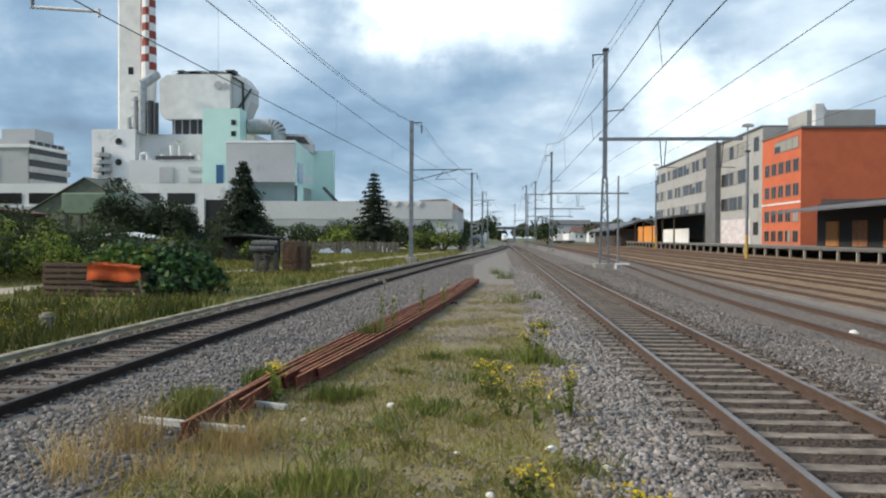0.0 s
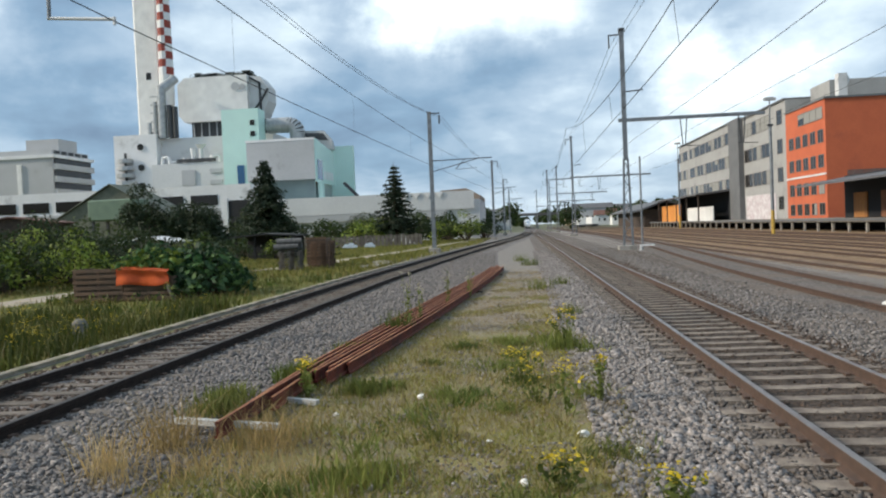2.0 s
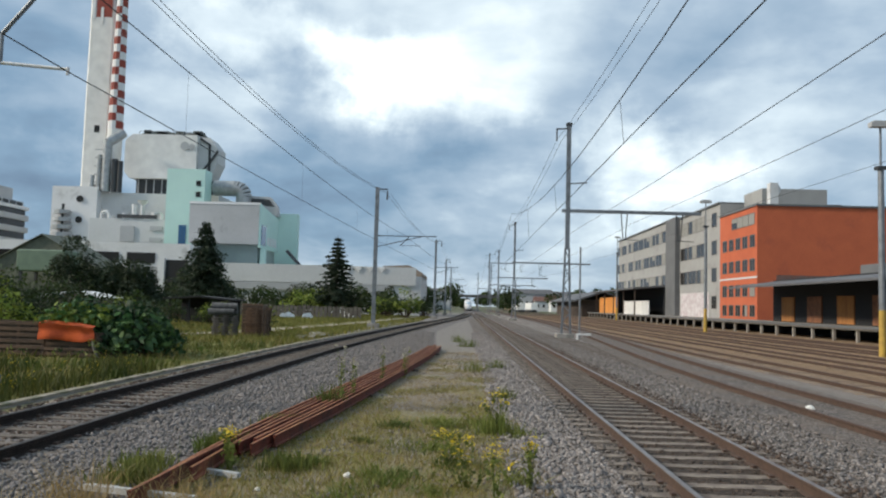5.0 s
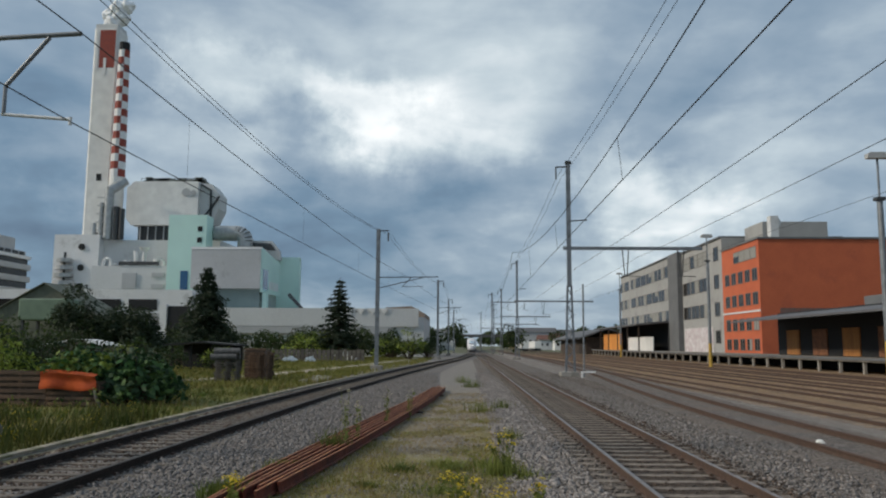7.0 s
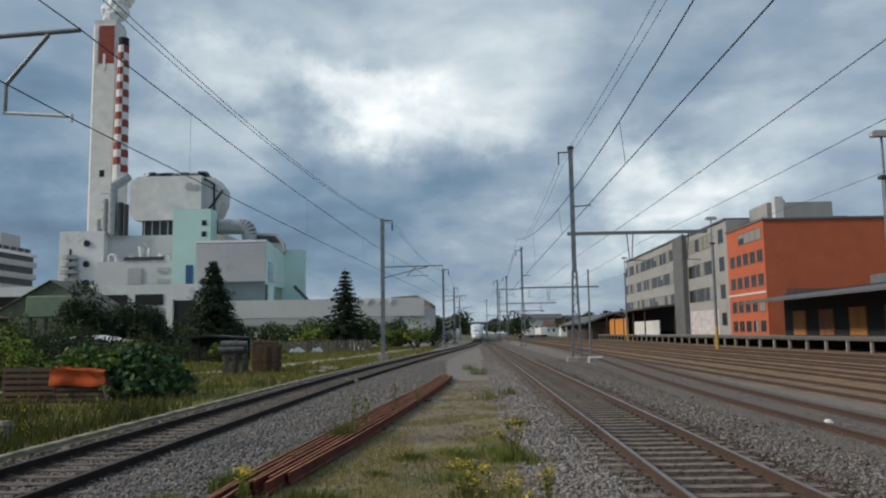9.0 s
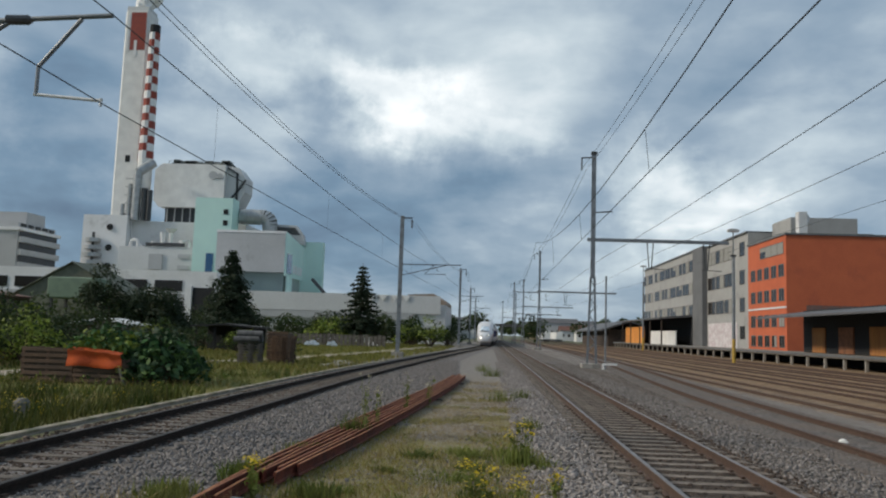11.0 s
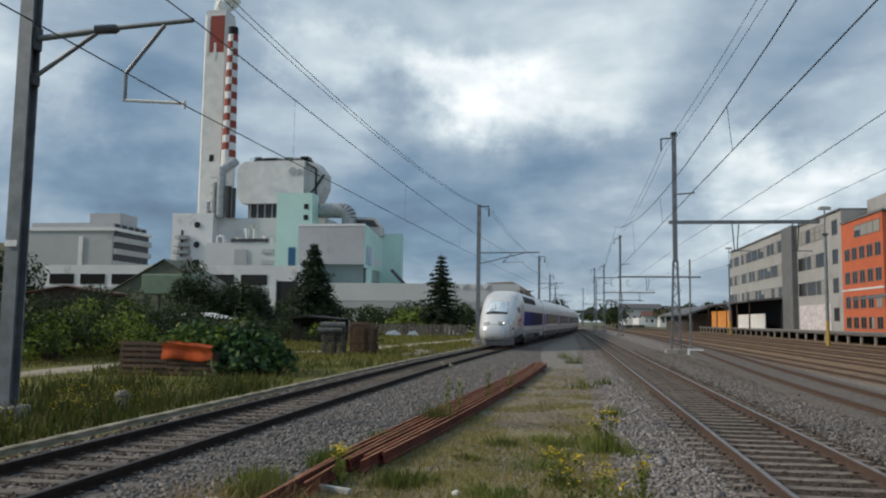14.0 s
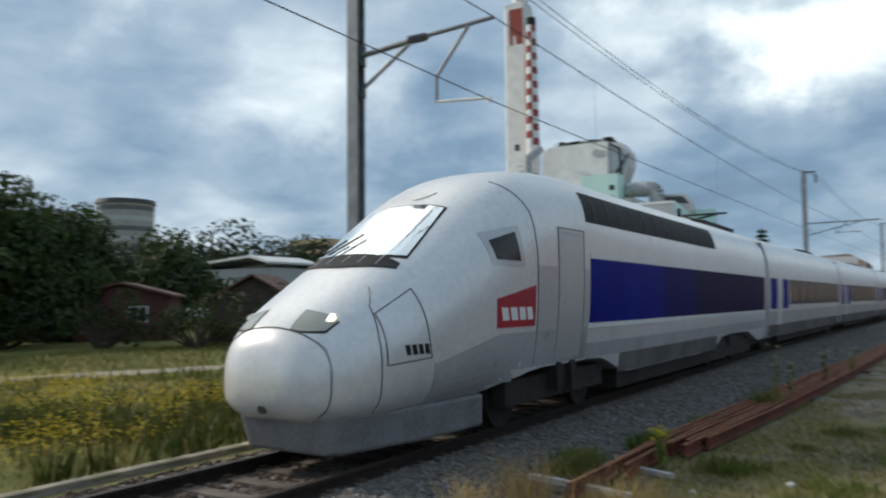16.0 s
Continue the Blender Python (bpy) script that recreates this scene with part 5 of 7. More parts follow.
# garden hedge behind the path
for x, y, w, h, kind in ((-25.5, 27.5, 4.6, 3.0, 1), (-28.5, 25.0, 4.6, 2.9, 1), (-32, 22.5, 4.5, 2.6, 1), (-22.8, 32.0, 4.2, 2.8, 1), (-22.0, 36.5, 4.2, 3.0, 2), (-26.5, 32, 5, 3.3, 2), (-20.5, 39.5, 3.6, 2.4, 0),
                         (-19.3, 44.0, 3.4, 2.4, 2), (-23.5, 41.5, 4.6, 3.3, 1), (-27.0, 35.5, 5, 3.4, 0), (-27, 40, 5, 3.4, 0), (-36, 20, 5, 2.8, 1), (-24.5, 50, 5, 3.0, 0),
                         (-20.5, 52, 3.6, 2.2, 1), (-19.0, 60, 3.2, 2.2, 2), (-30, 47, 5, 3.4, 1), (-33, 58, 6, 3.6, 0), (-16.6, 64, 2.6, 1.7, 2), (-24.5, 68, 5, 2.4, 1), (-40, 26, 5, 3.4, 0), (-44, 17, 5, 3.0, 1)):
    bush("hedge_bush", x, y, w * 1.15, w, h * 1.22, ("dark leafy garden bush beside the path", "tangled green garden bush beside the path", "bright green vine-covered bush by the path")[kind],
         ([LEAF_DARK, LEAF_DARK, NEEDLE], [LEAF_DARK, LEAF_DARK, LEAF_MID], [LEAF_MID, LEAF_LIGHT, LEAF_DARK])[kind], 130, 0.11, 20)
for x, y, w, h in ((-20.6, 34.5, 3.0, 3.0), (-21.8, 31.0, 2.6, 2.5), (-24.0, 35.0, 3.0, 3.6)):
    bush("vine_bush", x, y, w, w, h, "bright yellow-green climbing bush beside the path", [LEAF_LIGHT, LEAF_LIGHT, LEAF_MID], 160, 0.10, 20)
# taller trees and far woods
for x, y, w, h in ((-37, 18.5, 5.5, 6.5), (-42, 20, 6, 7.6), (-34, 14, 5, 5.6), (-56, 33, 9, 10.5), (-63, 31, 10, 13), (-68, 42, 9, 11), (-52, 42, 7, 8.0), (-76, 44, 9, 12), (-60, 50, 8, 9), (-50, 24, 7, 7.5), (-70, 30, 9, 12)):
    bush("tree", x, y, w, w * 0.9, h, "tall dark garden tree", [LEAF_DARK, LEAF_MID], 55, 0.26, 22, category="tree", base=1.5)


for x, y, w, h in ((-41.5, 26, 6.5, 9.6), (-39, 21.5, 6.5, 9.0), (-46, 30.5, 6.0, 9.0)):
    bush("tree", x, y, w, w * 0.9, h, "tall dense dark tree behind the garden huts", [LEAF_DARK, LEAF_MID, LEAF_MID], 110, 0.17, 60, category="tree", base=0.6)


def woods(name, x0, x1, y0, y1, h, n, label, mats, leaf=0.5):
    cl = [((random.uniform(x0, x1), random.uniform(y0, y1), random.uniform(0.35, 0.8) * h * random.uniform(0.6, 1)), random.uniform(0.2, 0.36) * h) for _ in range(n)]
    t = thing(name, (0, 0, 0), label, "trees", kind="stuff")
    for i, m in enumerate(mats):
        c, d = crown_points(cl[i::len(mats)], 9)
        c[:, 2] = np.maximum(c[:, 2], 0.1)
        part("foliage", mesh_np("foliage", *leaf_quads(c, d, leaf), m), None, t)


woods("far_trees", -160, -84, 92, 116, 17, 110, "row of far dark trees", [LEAF_DARK, NEEDLE])
woods("far_trees", -130, -70, 60, 78, 7, 40, "low far shrubs and trees", [LEAF_MID, LEAF_DARK])
woods("far_trees", 11, 16, 222, 230, 9, 12, "clump of far dark trees beside the yard", [LEAF_DARK, LEAF_MID])
woods("far_trees", -60, -4, 300, 420, 13, 60, "far trees along the line", [LEAF_DARK, LEAF_MID], 0.8)
woods("far_trees", -140, 20, 500, 620, 13, 80, "far wooded skyline beyond the bridge", [LEAF_DARK, LEAF_MID], 1.2)
woods("far_trees", 10, 220, 580, 700, 15, 90, "far wooded skyline beyond the town", [LEAF_DARK, LEAF_MID], 1.2)
woods("far_trees", 40, 140, 330, 420, 13, 60, "far trees behind the yard", [LEAF_DARK, LEAF_MID], 0.8)


def blades(name, xy, height, lean, width, mat, label, category="grass", z=0.0):
    """Upright grass blades at the given places, as one object."""
    n = len(xy)
    a = rng.uniform(0, 6.283, n)
    h = height * rng.uniform(0.45, 1.25, n)
    side = np.stack([np.cos(a), np.sin(a), np.zeros(n)], 1) * (width * rng.uniform(0.6, 1.4, n))[:, None]
    b = np.stack([xy[:, 0], xy[:, 1], np.full(n, z)], 1)
    ln = rng.normal(0, lean, (n, 2)) * h[:, None]
    mid = b + np.stack([ln[:, 0] * 0.4, ln[:, 1] * 0.4, h * 0.6], 1)
    tip = b + np.stack([ln[:, 0], ln[:, 1], h], 1)
    v = np.stack([b - side, b + side, mid + side * 0.7, mid - side * 0.7, tip], 1).reshape(-1, 3)
    k = np.arange(n)[:, None] * 5
    f = np.concatenate([k + np.array([[0, 1, 2]]), k + np.array([[0, 2, 3]]), k + np.array([[3, 2, 4]])])
    return tagged(part(name, mesh_np(name, v, f, mat), None), label, category, kind="stuff")


def scatter(n, x0, x1, y0, y1, keep=None):
    p = np.stack([rng.uniform(x0, x1, n), rng.uniform(y0, y1, n)], 1)
    if keep is not None:
        p = p[np.array([keep(x, y) for x, y in p])]
    return p


def near_more(n, x0, x1, y0, y1, power=1.8, keep=None):
    u = rng.uniform(0, 1, n) ** power
    p = np.stack([rng.uniform(x0, x1, n), y0 + (y1 - y0) * u], 1)
    if keep is not None:
        p = p[np.array([keep(x, y) for x, y in p])]
    return p


def path_x(y):
    return interp(y, [(4, -26), (12, -21.5), (17, -19.2), (21, -18.2), (25, -18.0), (29, -18.4), (36, -17.6), (50, -13.6), (75, -10.6), (110, -8)])


def in_meadow(x, y):
    return x < duct_x(y) - 0.3 and abs(x - path_x(y)) > 1.05 + 0.2 * math.sin(y)


def patchy(x, y, s=0.6, cut=0.0, o=0.0):
    return noise.noise(Vector((x * s + o, y * s, 0.3))) > cut


blades("meadow_grass", near_more(46000, -30, -7.6, 3, 62, 1.5, in_meadow), 0.20, 0.4, 0.011, GRASS, "tall yellow-green meadow grass beside the track")
blades("meadow_straw", near_more(9000, -24, -7.6, 3, 50, 1.5, lambda x, y: in_meadow(x, y) and patchy(x, y, 0.35, 0.0)), 0.30, 0.3, 0.007, STRAW, "dry straw-coloured grass in the meadow")
blades("meadow_weeds", near_more(9000, -20, -7.6, 4, 34, 1.3, lambda x, y: in_meadow(x, y) and patchy(x, y, 0.3, 0.1, 9)), 0.34, 0.35, 0.025, MEADOW_WEED, "leafy weeds in the meadow", "weeds")
blades("verge_weeds", near_more(9000, -13.5, -8.3, 3, 22, 1.2, lambda x, y: in_meadow(x, y) and patchy(x, y, 0.5, -0.15, 21)), 0.42, 0.3, 0.018, MEADOW_WEED, "rank weeds along the verge", "weeds")
blades("far_meadow", near_more(30000, -32, -5, 36, 125, 1.2, in_meadow), 0.28, 0.35, 0.03, FAR_GRASS, "meadow grass further along the track")


def strip_edge(x, y):
    return -3.2 + max(0, y - 8) * 0.058 < x < 1.15 - 0.012 * y + 0.35 * noise.noise(Vector((0, y * 0.7, 2)))


def strip_green(x, y):
    dens = 0.30 - 0.035 * max(0, y - 9)
    return strip_edge(x, y) and noise.noise(Vector((x * 0.8, y * 0.8, 4))) > -dens


blades("strip_grass", near_more(56000, -3.4, 1.3, 2.8, 30, 2.0, strip_green), 0.075, 0.6, 0.005, STRIP_GRASS, "short patchy grass between the tracks")
blades("strip_grass", scatter(16000, -3.4, 1.3, -6, 2.9, strip_edge), 0.075, 0.6, 0.005, STRIP_GRASS, "short patchy grass between the tracks")
blades("strip_moss", near_more(30000, -3.4, 1.3, 2.8, 24, 1.8, lambda x, y: strip_green(x, y) and patchy(x, y, 1.3, 0.05, 3)), 0.035, 0.9, 0.008, WEED, "low weeds between the tracks", "weeds")
blades("strip_straw", near_more(42000, -3.4, 1.3, 2.8, 34, 1.7, lambda x, y: strip_edge(x, y) and patchy(x, y, 1.0, -0.3, 7)), 0.085, 0.8, 0.003, STRAW, "dry wisps of grass between the tracks")


def tuft(x, y, r, n, h, mat, label, lean=0.25, name="grass_tuft", w=0.006):
    p = np.stack([rng.normal(x, r * 0.5, n), rng.normal(y, r * 0.5, n)], 1)
    ob = blades(name, p, h, lean, w, mat, label, "grass")
    return ob


for x, y, r, n, h in ((-3.45, 7.2, 0.2, 200, 0.5), (-3.75, 6.5, 0.14, 110, 0.42), (-2.5, 7.3, 0.3, 260, 0.4), (-2.9, 6.5, 0.25, 120, 0.28), (-2.2, 6.2, 0.4, 130, 0.22), (-3.4, 6.2, 0.25, 90, 0.3)):
    tuft(x, y, r * 1.5, int(n * 1.2), h, GRASS_DRY, "dry golden grass tuft at the end of the rail stack", 0.5, w=0.004)
for x, y, r, n, h in ((-3.55, 8.6, 0.35, 500, 0.22), (-3.2, 10.6, 0.3, 420, 0.25), (-3.75, 9.4, 0.3, 300, 0.2), (-2.9, 12.6, 0.3, 300, 0.22), (-2.05, 9.6, 0.3, 300, 0.22), (-1.4, 6.2, 0.4, 380, 0.16), (-2.5, 15.0, 0.3, 160, 0.45),
                      (0.55, 12.8, 0.3, 200, 0.32), (0.45, 24.5, 0.4, 110, 0.35), (0.3, 39, 0.4, 110, 0.4), (0.95, 17.5, 0.25, 110, 0.25), (1.2, 26, 0.3, 90, 0.3), (-0.2, 44, 0.4, 90, 0.4)):
    tuft(x, y, r, n, h, WEED, "green grass tuft by the rail stack" if x < -1 else "green weed tuft on the gravel edge", w=0.009)


tr = random.Random(21)
for k in range(34):
    y = 4.2 + 9.5 * tr.random() ** 1.2
    x = tr.uniform(-2.3 + 0.04 * y, 1.0)
    tuft(x, y, tr.uniform(0.16, 0.34), tr.randint(70, 170), tr.uniform(0.09, 0.17), WEED, "low green weed tuft in the trodden grass", 0.7, "weed_tuft", 0.008)


def flowering(name, x, y, h, spread, stems, label, head=True, top_mat=None, seed=0):
    """A weed of leafy stems that branch into flower heads."""
    r = random.Random(seed + int(x * 100))
    t = thing(name, (x, y, 0), label, "flower")
    st, lc, ld, hc = Shape(), [], [], []
    for k in range(stems):
        a, q = r.uniform(0, 6.28), r.uniform(0.1, 1) * spread
        tip = Vector((q * math.cos(a), q * math.sin(a), h * r.uniform(0.7, 1.05)))
        foot = Vector((q * 0.3 * math.cos(a), q * 0.3 * math.sin(a), 0))
        st.tube(foot, tip, 0.006, 0.003, 5, False)
        for i in range(11):
            f = r.uniform(0.1, 0.95)
            p = foot.lerp(tip, f)
            lc.append(tuple(p + Vector((r.gauss(0, 0.03), r.gauss(0, 0.03), 0))))
            ld.append((r.gauss(0, 1), r.gauss(0, 1), 0.3))
        if head:
            for i in range(8):
                hc.append(tuple(tip + Vector((r.gauss(0, 0.045), r.gauss(0, 0.045), r.gauss(0.01, 0.03)))))
    part("stem", st, WEED, t)["kind"] = "stuff"
    part("leaves", mesh_np("leaves", *leaf_quads(np.array(lc), np.array(ld), 0.034), WEED), None, t)["kind"] = "stuff"
    if hc:
        hc = np.array(hc)
        part("bloom", mesh_np("bloom", *leaf_quads(hc, np.tile([0, 0, 1.0], (len(hc), 1)), 0.026), top_mat or YELLOW), None, t, "small flower heads")["kind"] = "stuff"
    return t


for i, (x, y, h, sp, n) in enumerate(((0.12, 8.9, 0.5, 0.34, 8), (0.40, 8.3, 0.55, 0.26, 5), (0.80, 8.9, 0.55, 0.14, 6), (0.60, 12.8, 0.62, 0.3, 10), (-2.75, 9.5, 0.5, 0.2, 9), (-0.1, 10.2, 0.4, 0.25, 8), (0.2, 6.0, 0.3, 0.25, 8), (1.0, 5.6, 0.25, 0.2, 6))):
    flowering("ragwort", x, y, h, sp, n, "yellow-flowering ragwort on the gravel edge" if x > -1 else "yellow-flowering weed beside the rail stack", seed=i)
for i, (x, y, h) in enumerate(((-2.35, 15.6, 1.15), (-1.95, 19.6, 1.0), (-1.6, 22.4, 0.8), (-2.2, 16.1, 0.9))):
    flowering("mullein", x, y, h, 0.14, 5, "tall pale seeding stalk among the rusty rails", True, PALE_SEED, seed=40 + i)
yd = near_more(3000, -19, -8.8, 3, 11.5, 1.0, lambda x, y: in_meadow(x, y) and patchy(x, y, 0.7, -0.12, 2))
ym = near_more(2600, -15, -8.5, 3, 22, 1.5, lambda x, y: in_meadow(x, y) and patchy(x, y, 0.5, 0.0, 21) and patchy(x, y, 1.4, 0.12, 5))
ym = np.concatenate([ym, yd])
yc = np.concatenate([np.stack([ym[:, 0] + rng.normal(0, 0.06, len(ym)), ym[:, 1] + rng.normal(0, 0.06, len(ym)), rng.uniform(0.22, 0.5, len(ym))], 1) for _ in range(7)])
tagged(part("meadow_flowers", mesh_np("meadow_flowers", *leaf_quads(yc, np.tile([0, 0, 1.0], (len(yc), 1)), 0.022), YELLOW), None), "yellow wildflowers in the meadow", "flowers", kind="stuff")

# ---------------------------------------------------------------- beside the tracks
DIRT = material("dirt_path", (0.36, 0.31, 0.25), 0.95, second=(0.28, 0.24, 0.19), scale=1.5, fine=40, bump=0.3, stain=(0.20, 0.19, 0.09), stain_scale=0.8, stain_at=0.6)
pth = Shape()
ys_p = [4 + k * 2 for k in range(54)]
for y in ys_p:
    w = 1.05 + 0.2 * math.sin(y)
    for q in (-w, -w * 0.3, w * 0.3, w):
        pth.v.append((path_x(y) + q, y, 0.012 if abs(q) < w else -0.004))
pth.f = [(4 * j + i, 4 * j + i + 1, 4 * j + i + 5, 4 * j + i + 4) for j in range(len(ys_p) - 1) for i in range(3)]
tagged(part("path", pth, DIRT), "trodden pale dirt path through the meadow", "path", kind="structure")

# stack of old rails
SLIM = [(-0.021, 0.0), (-0.021, -0.03), (-0.008, -0.042), (-0.008, -0.125), (-0.034, -0.145), (-0.034, -0.16), (0.034, -0.16), (0.034, -0.145), (0.008, -0.125), (0.008, -0.042), (0.021, -0.03), (0.021, 0.0)]
stack = thing("rail_stack", label="row of rusty red rails laid on the ground", category="rail stack")
for k in range(7):
    start = (7.7, 7.25, 8.6, 10.2, 10.5, 10.1, 10.8)[k]
    end = 36.2 + random.uniform(-1.2, 0.4)
    fr = []
    m = 16
    for i in range(m + 1):
        y = start + (end - start) * i / m
        wide = 0.078 + 0.036 * min(1, max(0, (y - 8) / 6)) - 0.03 * max(0, (y - 22) / 14)
        off = (k - 3 + (1.6 if k < 3 else 0) * max(0, (11 - y) / 4)) * wide
        d = Vector((stack_x(y + 0.5) - stack_x(y - 0.5), 1, 0)).normalized()
        a = Vector((d.y, -d.x, 0))
        fr.append((Vector((stack_x(y), y, 0.20 if k != 1 else 0.20 + 0.06 * max(0, (12 - y) / 5))) + a * (off + 0.012 * math.sin(y * 0.5 + k * 2)), a, Vector((0, 0, 1))))
    rl = part("rail", Shape().sweep(SLIM, fr), RUST_BRIGHT, stack)
    # strip of lighter rust colour stands for light caught on the rail top
    part("rail_top", Shape().sweep([(-0.014, 0.0), (-0.010, 0.004), (0.010, 0.004), (0.014, 0.0)], fr, caps=False), RUST_LIT, rl, "paler rust on top, light caught there put in its colour")
ZINC = material("zinc_bar", (0.55, 0.55, 0.53), 0.5, 0.2, second=(0.42, 0.42, 0.40), scale=5, fine=60, bump=0.1)
for xa, ya, xb, yb, z, mat_b in ((-3.72, 7.88, -2.50, 7.54, 0.13, ZINC), (-3.3, 9.3, -2.48, 8.95, 0.05, FRAME_PALE), (-2.95, 17.2, -1.9, 17.0, 0.03, BARK), (-2.4, 24.1, -1.3, 23.9, 0.03, BARK), (-1.9, 32.1, -0.9, 31.9, 0.03, BARK)):
    part("cross_bar", Shape().bar((xa, ya, z), (xb, yb, z), 0.07, 0.06), mat_b, stack, "pale metal bar across the rails" if mat_b is ZINC else "")

# concrete marker, cone, slabs
mk = thing("marker_stone", (-9.37, 15.6, 0), "weathered round-topped concrete marker in the grass", "marker")
part("stone", Shape().tube((0, 0, 0), (0, 0, 0.36), 0.17, 0.16, 14).tube((0, 0, 0.36), (0, 0, 0.44), 0.16, 0.09, 14), material("old_concrete", (0.20, 0.19, 0.17), 0.9, second=(0.11, 0.105, 0.09), scale=6, fine=60, bump=0.5), mk, smooth="auto")
CONE = material("cone_orange", (0.75, 0.10, 0.02), 0.6, fine=20, amount=0.2)
cn = thing("traffic_cone", (-22.1, 23.2, 0), "small orange traffic cone beside the path", "traffic cone")
part("cone", Shape().tube((0, 0, 0.03), (0, 0, 0.55), 0.16, 0.03, 14).box(-0.19, 0.19, -0.19, 0.19, 0, 0.04), CONE, cn)
part("stripe", Shape().tube((0, 0, 0.25), (0, 0, 0.38), 0.117, 0.085, 14, False), WHITE_PAINT, cn)
for x, y, w in ((-8.6, 43.5, 1.7), (-8.45, 46.0, 1.8), (-8.9, 48.4, 1.6)):
    tagged(part("concrete_slab", Shape().box(x - 0.5, x + 0.5, y - w / 2, y + w / 2, 0, 0.13), CONCRETE, bevel=0.02), "pale concrete slab lying beside the track", "slab", "slabs")
for x, y in ((-25.0, 24.6), (-26.5, 23.2), (-21.5, 27.4)):
    sp = Shape().tube((0, 0, 0), (0, 0, 1.05), 0.05, 0.05, 8)
    pp = thing("fence_post", (x, y, 0), "old wooden post beside the path", "post", "posts by the path")
    part("post", sp, BARK, pp)

# raised beds of pallet wood with squash
PLANK = material("weathered_plank", (0.15, 0.095, 0.062), 0.9, second=(0.09, 0.062, 0.046), scale=3, fine=30, stretch=(0.3, 1, 1), bump=0.4, vary=0.3)
PLANK_GREY = material("grey_plank", (0.17, 0.15, 0.13), 0.9, second=(0.10, 0.09, 0.08), scale=3, fine=30, stretch=(0.3, 1, 1), bump=0.4, vary=0.3)
SOIL = material("compost", (0.06, 0.045, 0.035), 0.95, second=(0.09, 0.07, 0.05), scale=4, fine=40, bump=0.6)


def pallet_bed(x, y, w, d, h, n, label):
    t = thing("raised_bed", (x, y, 0), label, "raised bed", "raised beds")
    for k in range(n):
        z = 0.06 + k * h / n
        lx_ = random.uniform(-0.02, 0.02)
        part("plank", Shape().box(-w / 2 + lx_, w / 2 + lx_, -d / 2 - 0.03, -d / 2, z, z + h / n * 0.62), PLANK, t)
        part("plank", Shape().box(-w / 2, -w / 2 + 0.03, -d / 2, d / 2, z, z + h / n * 0.62), PLANK, t)
        part("plank", Shape().box(w / 2 - 0.03, w / 2, -d / 2, d / 2, z, z + h / n * 0.62), PLANK, t)
    for px in (-w / 2 + 0.05, 0, w / 2 - 0.05):
        part("post", Shape().box(px - 0.05, px + 0.05, -d / 2, -d / 2 + 0.09, 0, h), PLANK, t)
    part("soil", Shape().box(-w / 2 + 0.04, w / 2 - 0.04, -d / 2 + 0.02, d / 2, 0, h * 0.9), SOIL, t)
    return t


pallet_bed(-14.35, 25.75, 1.75, 1.3, 1.15, 6, "raised garden bed of weathered brown pallet boards")
pallet_bed(-12.6, 25.7, 1.7, 1.2, 0.82, 5, "raised garden bed of weathered brown pallet boards")
TARP = material("orange_tarp", (0.46, 0.075, 0.010), 0.85, second=(0.33, 0.05, 0.010), scale=2, fine=10, amount=0.3, bump=0.2, depth=0.02)
tp = Shape()
nx, nz = 14, 8
for i in range(nx + 1):
    for j in range(nz + 1):
        u, v = i / nx, j / nz
        x = -13.62 + 1.75 * u
        z = 1.16 - 0.60 * v - 0.14 * u * (1 - v) * u + 0.04 * math.sin(u * 7) * v
        y = 24.98 - 0.06 * math.sin(u * 9) * v - 0.03 * math.cos(v * 7)
        if j == 0:
            y += 0.25
        tp.v.append((x + (0.12 * v if u > 0.5 else 0), y, z))
for i in range(nx):
    for j in range(nz):
        k = i * (nz + 1) + j
        tp.f.append((k, k + 1, k + nz + 2, k + nz + 1))
tob = tagged(part("tarpaulin", tp, TARP), "creased orange tarpaulin hung over a raised bed", "tarpaulin")
tm = tob.modifiers.new("thickness", "SOLIDIFY")
tm.thickness = 0.02
tagged(part("prop_board", Shape().bar((-11.6, 24.85, 0.02), (-12.0, 25.04, 0.85), 0.09, 0.04), PLANK_GREY), "grey board leaning on a raised bed", "board")
SQUASH_DARK = leaf_material("leaf_squash_dark", (0.022, 0.058, 0.024), (0.045, 0.09, 0.035))
bush("squash_plant", -12.5, 26.3, 3.0, 2.4, 2.1, "sprawling squash vine with big green leaves", [LEAF_SQUASH, SQUASH_DARK, LEAF_LIGHT], 190, 0.12, 30, seed=3)
bush("squash_plant", -11.1, 26.6, 3.0, 2.8, 1.95, "sprawling squash vine with big dark leaves", [SQUASH_DARK, SQUASH_DARK, LEAF_SQUASH], 190, 0.13, 44, seed=5)
bush("squash_plant", -11.2, 28.2, 1.8, 2.2, 1.5, "sprawling squash vine with big dark leaves", [SQUASH_DARK, LEAF_DARK], 190, 0.13, 30, seed=8)
bush("squash_plant", -11.2, 25.4, 2.2, 1.2, 0.95, "dark squash vine reaching down to the grass", [SQUASH_DARK, SQUASH_DARK, LEAF_SQUASH], 220, 0.12, 26, seed=15)
bush("squash_plant", -13.0, 25.6, 2.2, 1.4, 1.85, "squash vine trailing over an orange tarpaulin", [LEAF_SQUASH, LEAF_LIGHT], 170, 0.11, 20, stem=False, base=1.0, seed=12)
bush("weed_clump", -11.6, 24.2, 2.6, 1.4, 0.7, "leafy weeds in front of the raised beds", [WEED, LEAF_MID], 300, 0.05, 14, stem=False, seed=2)
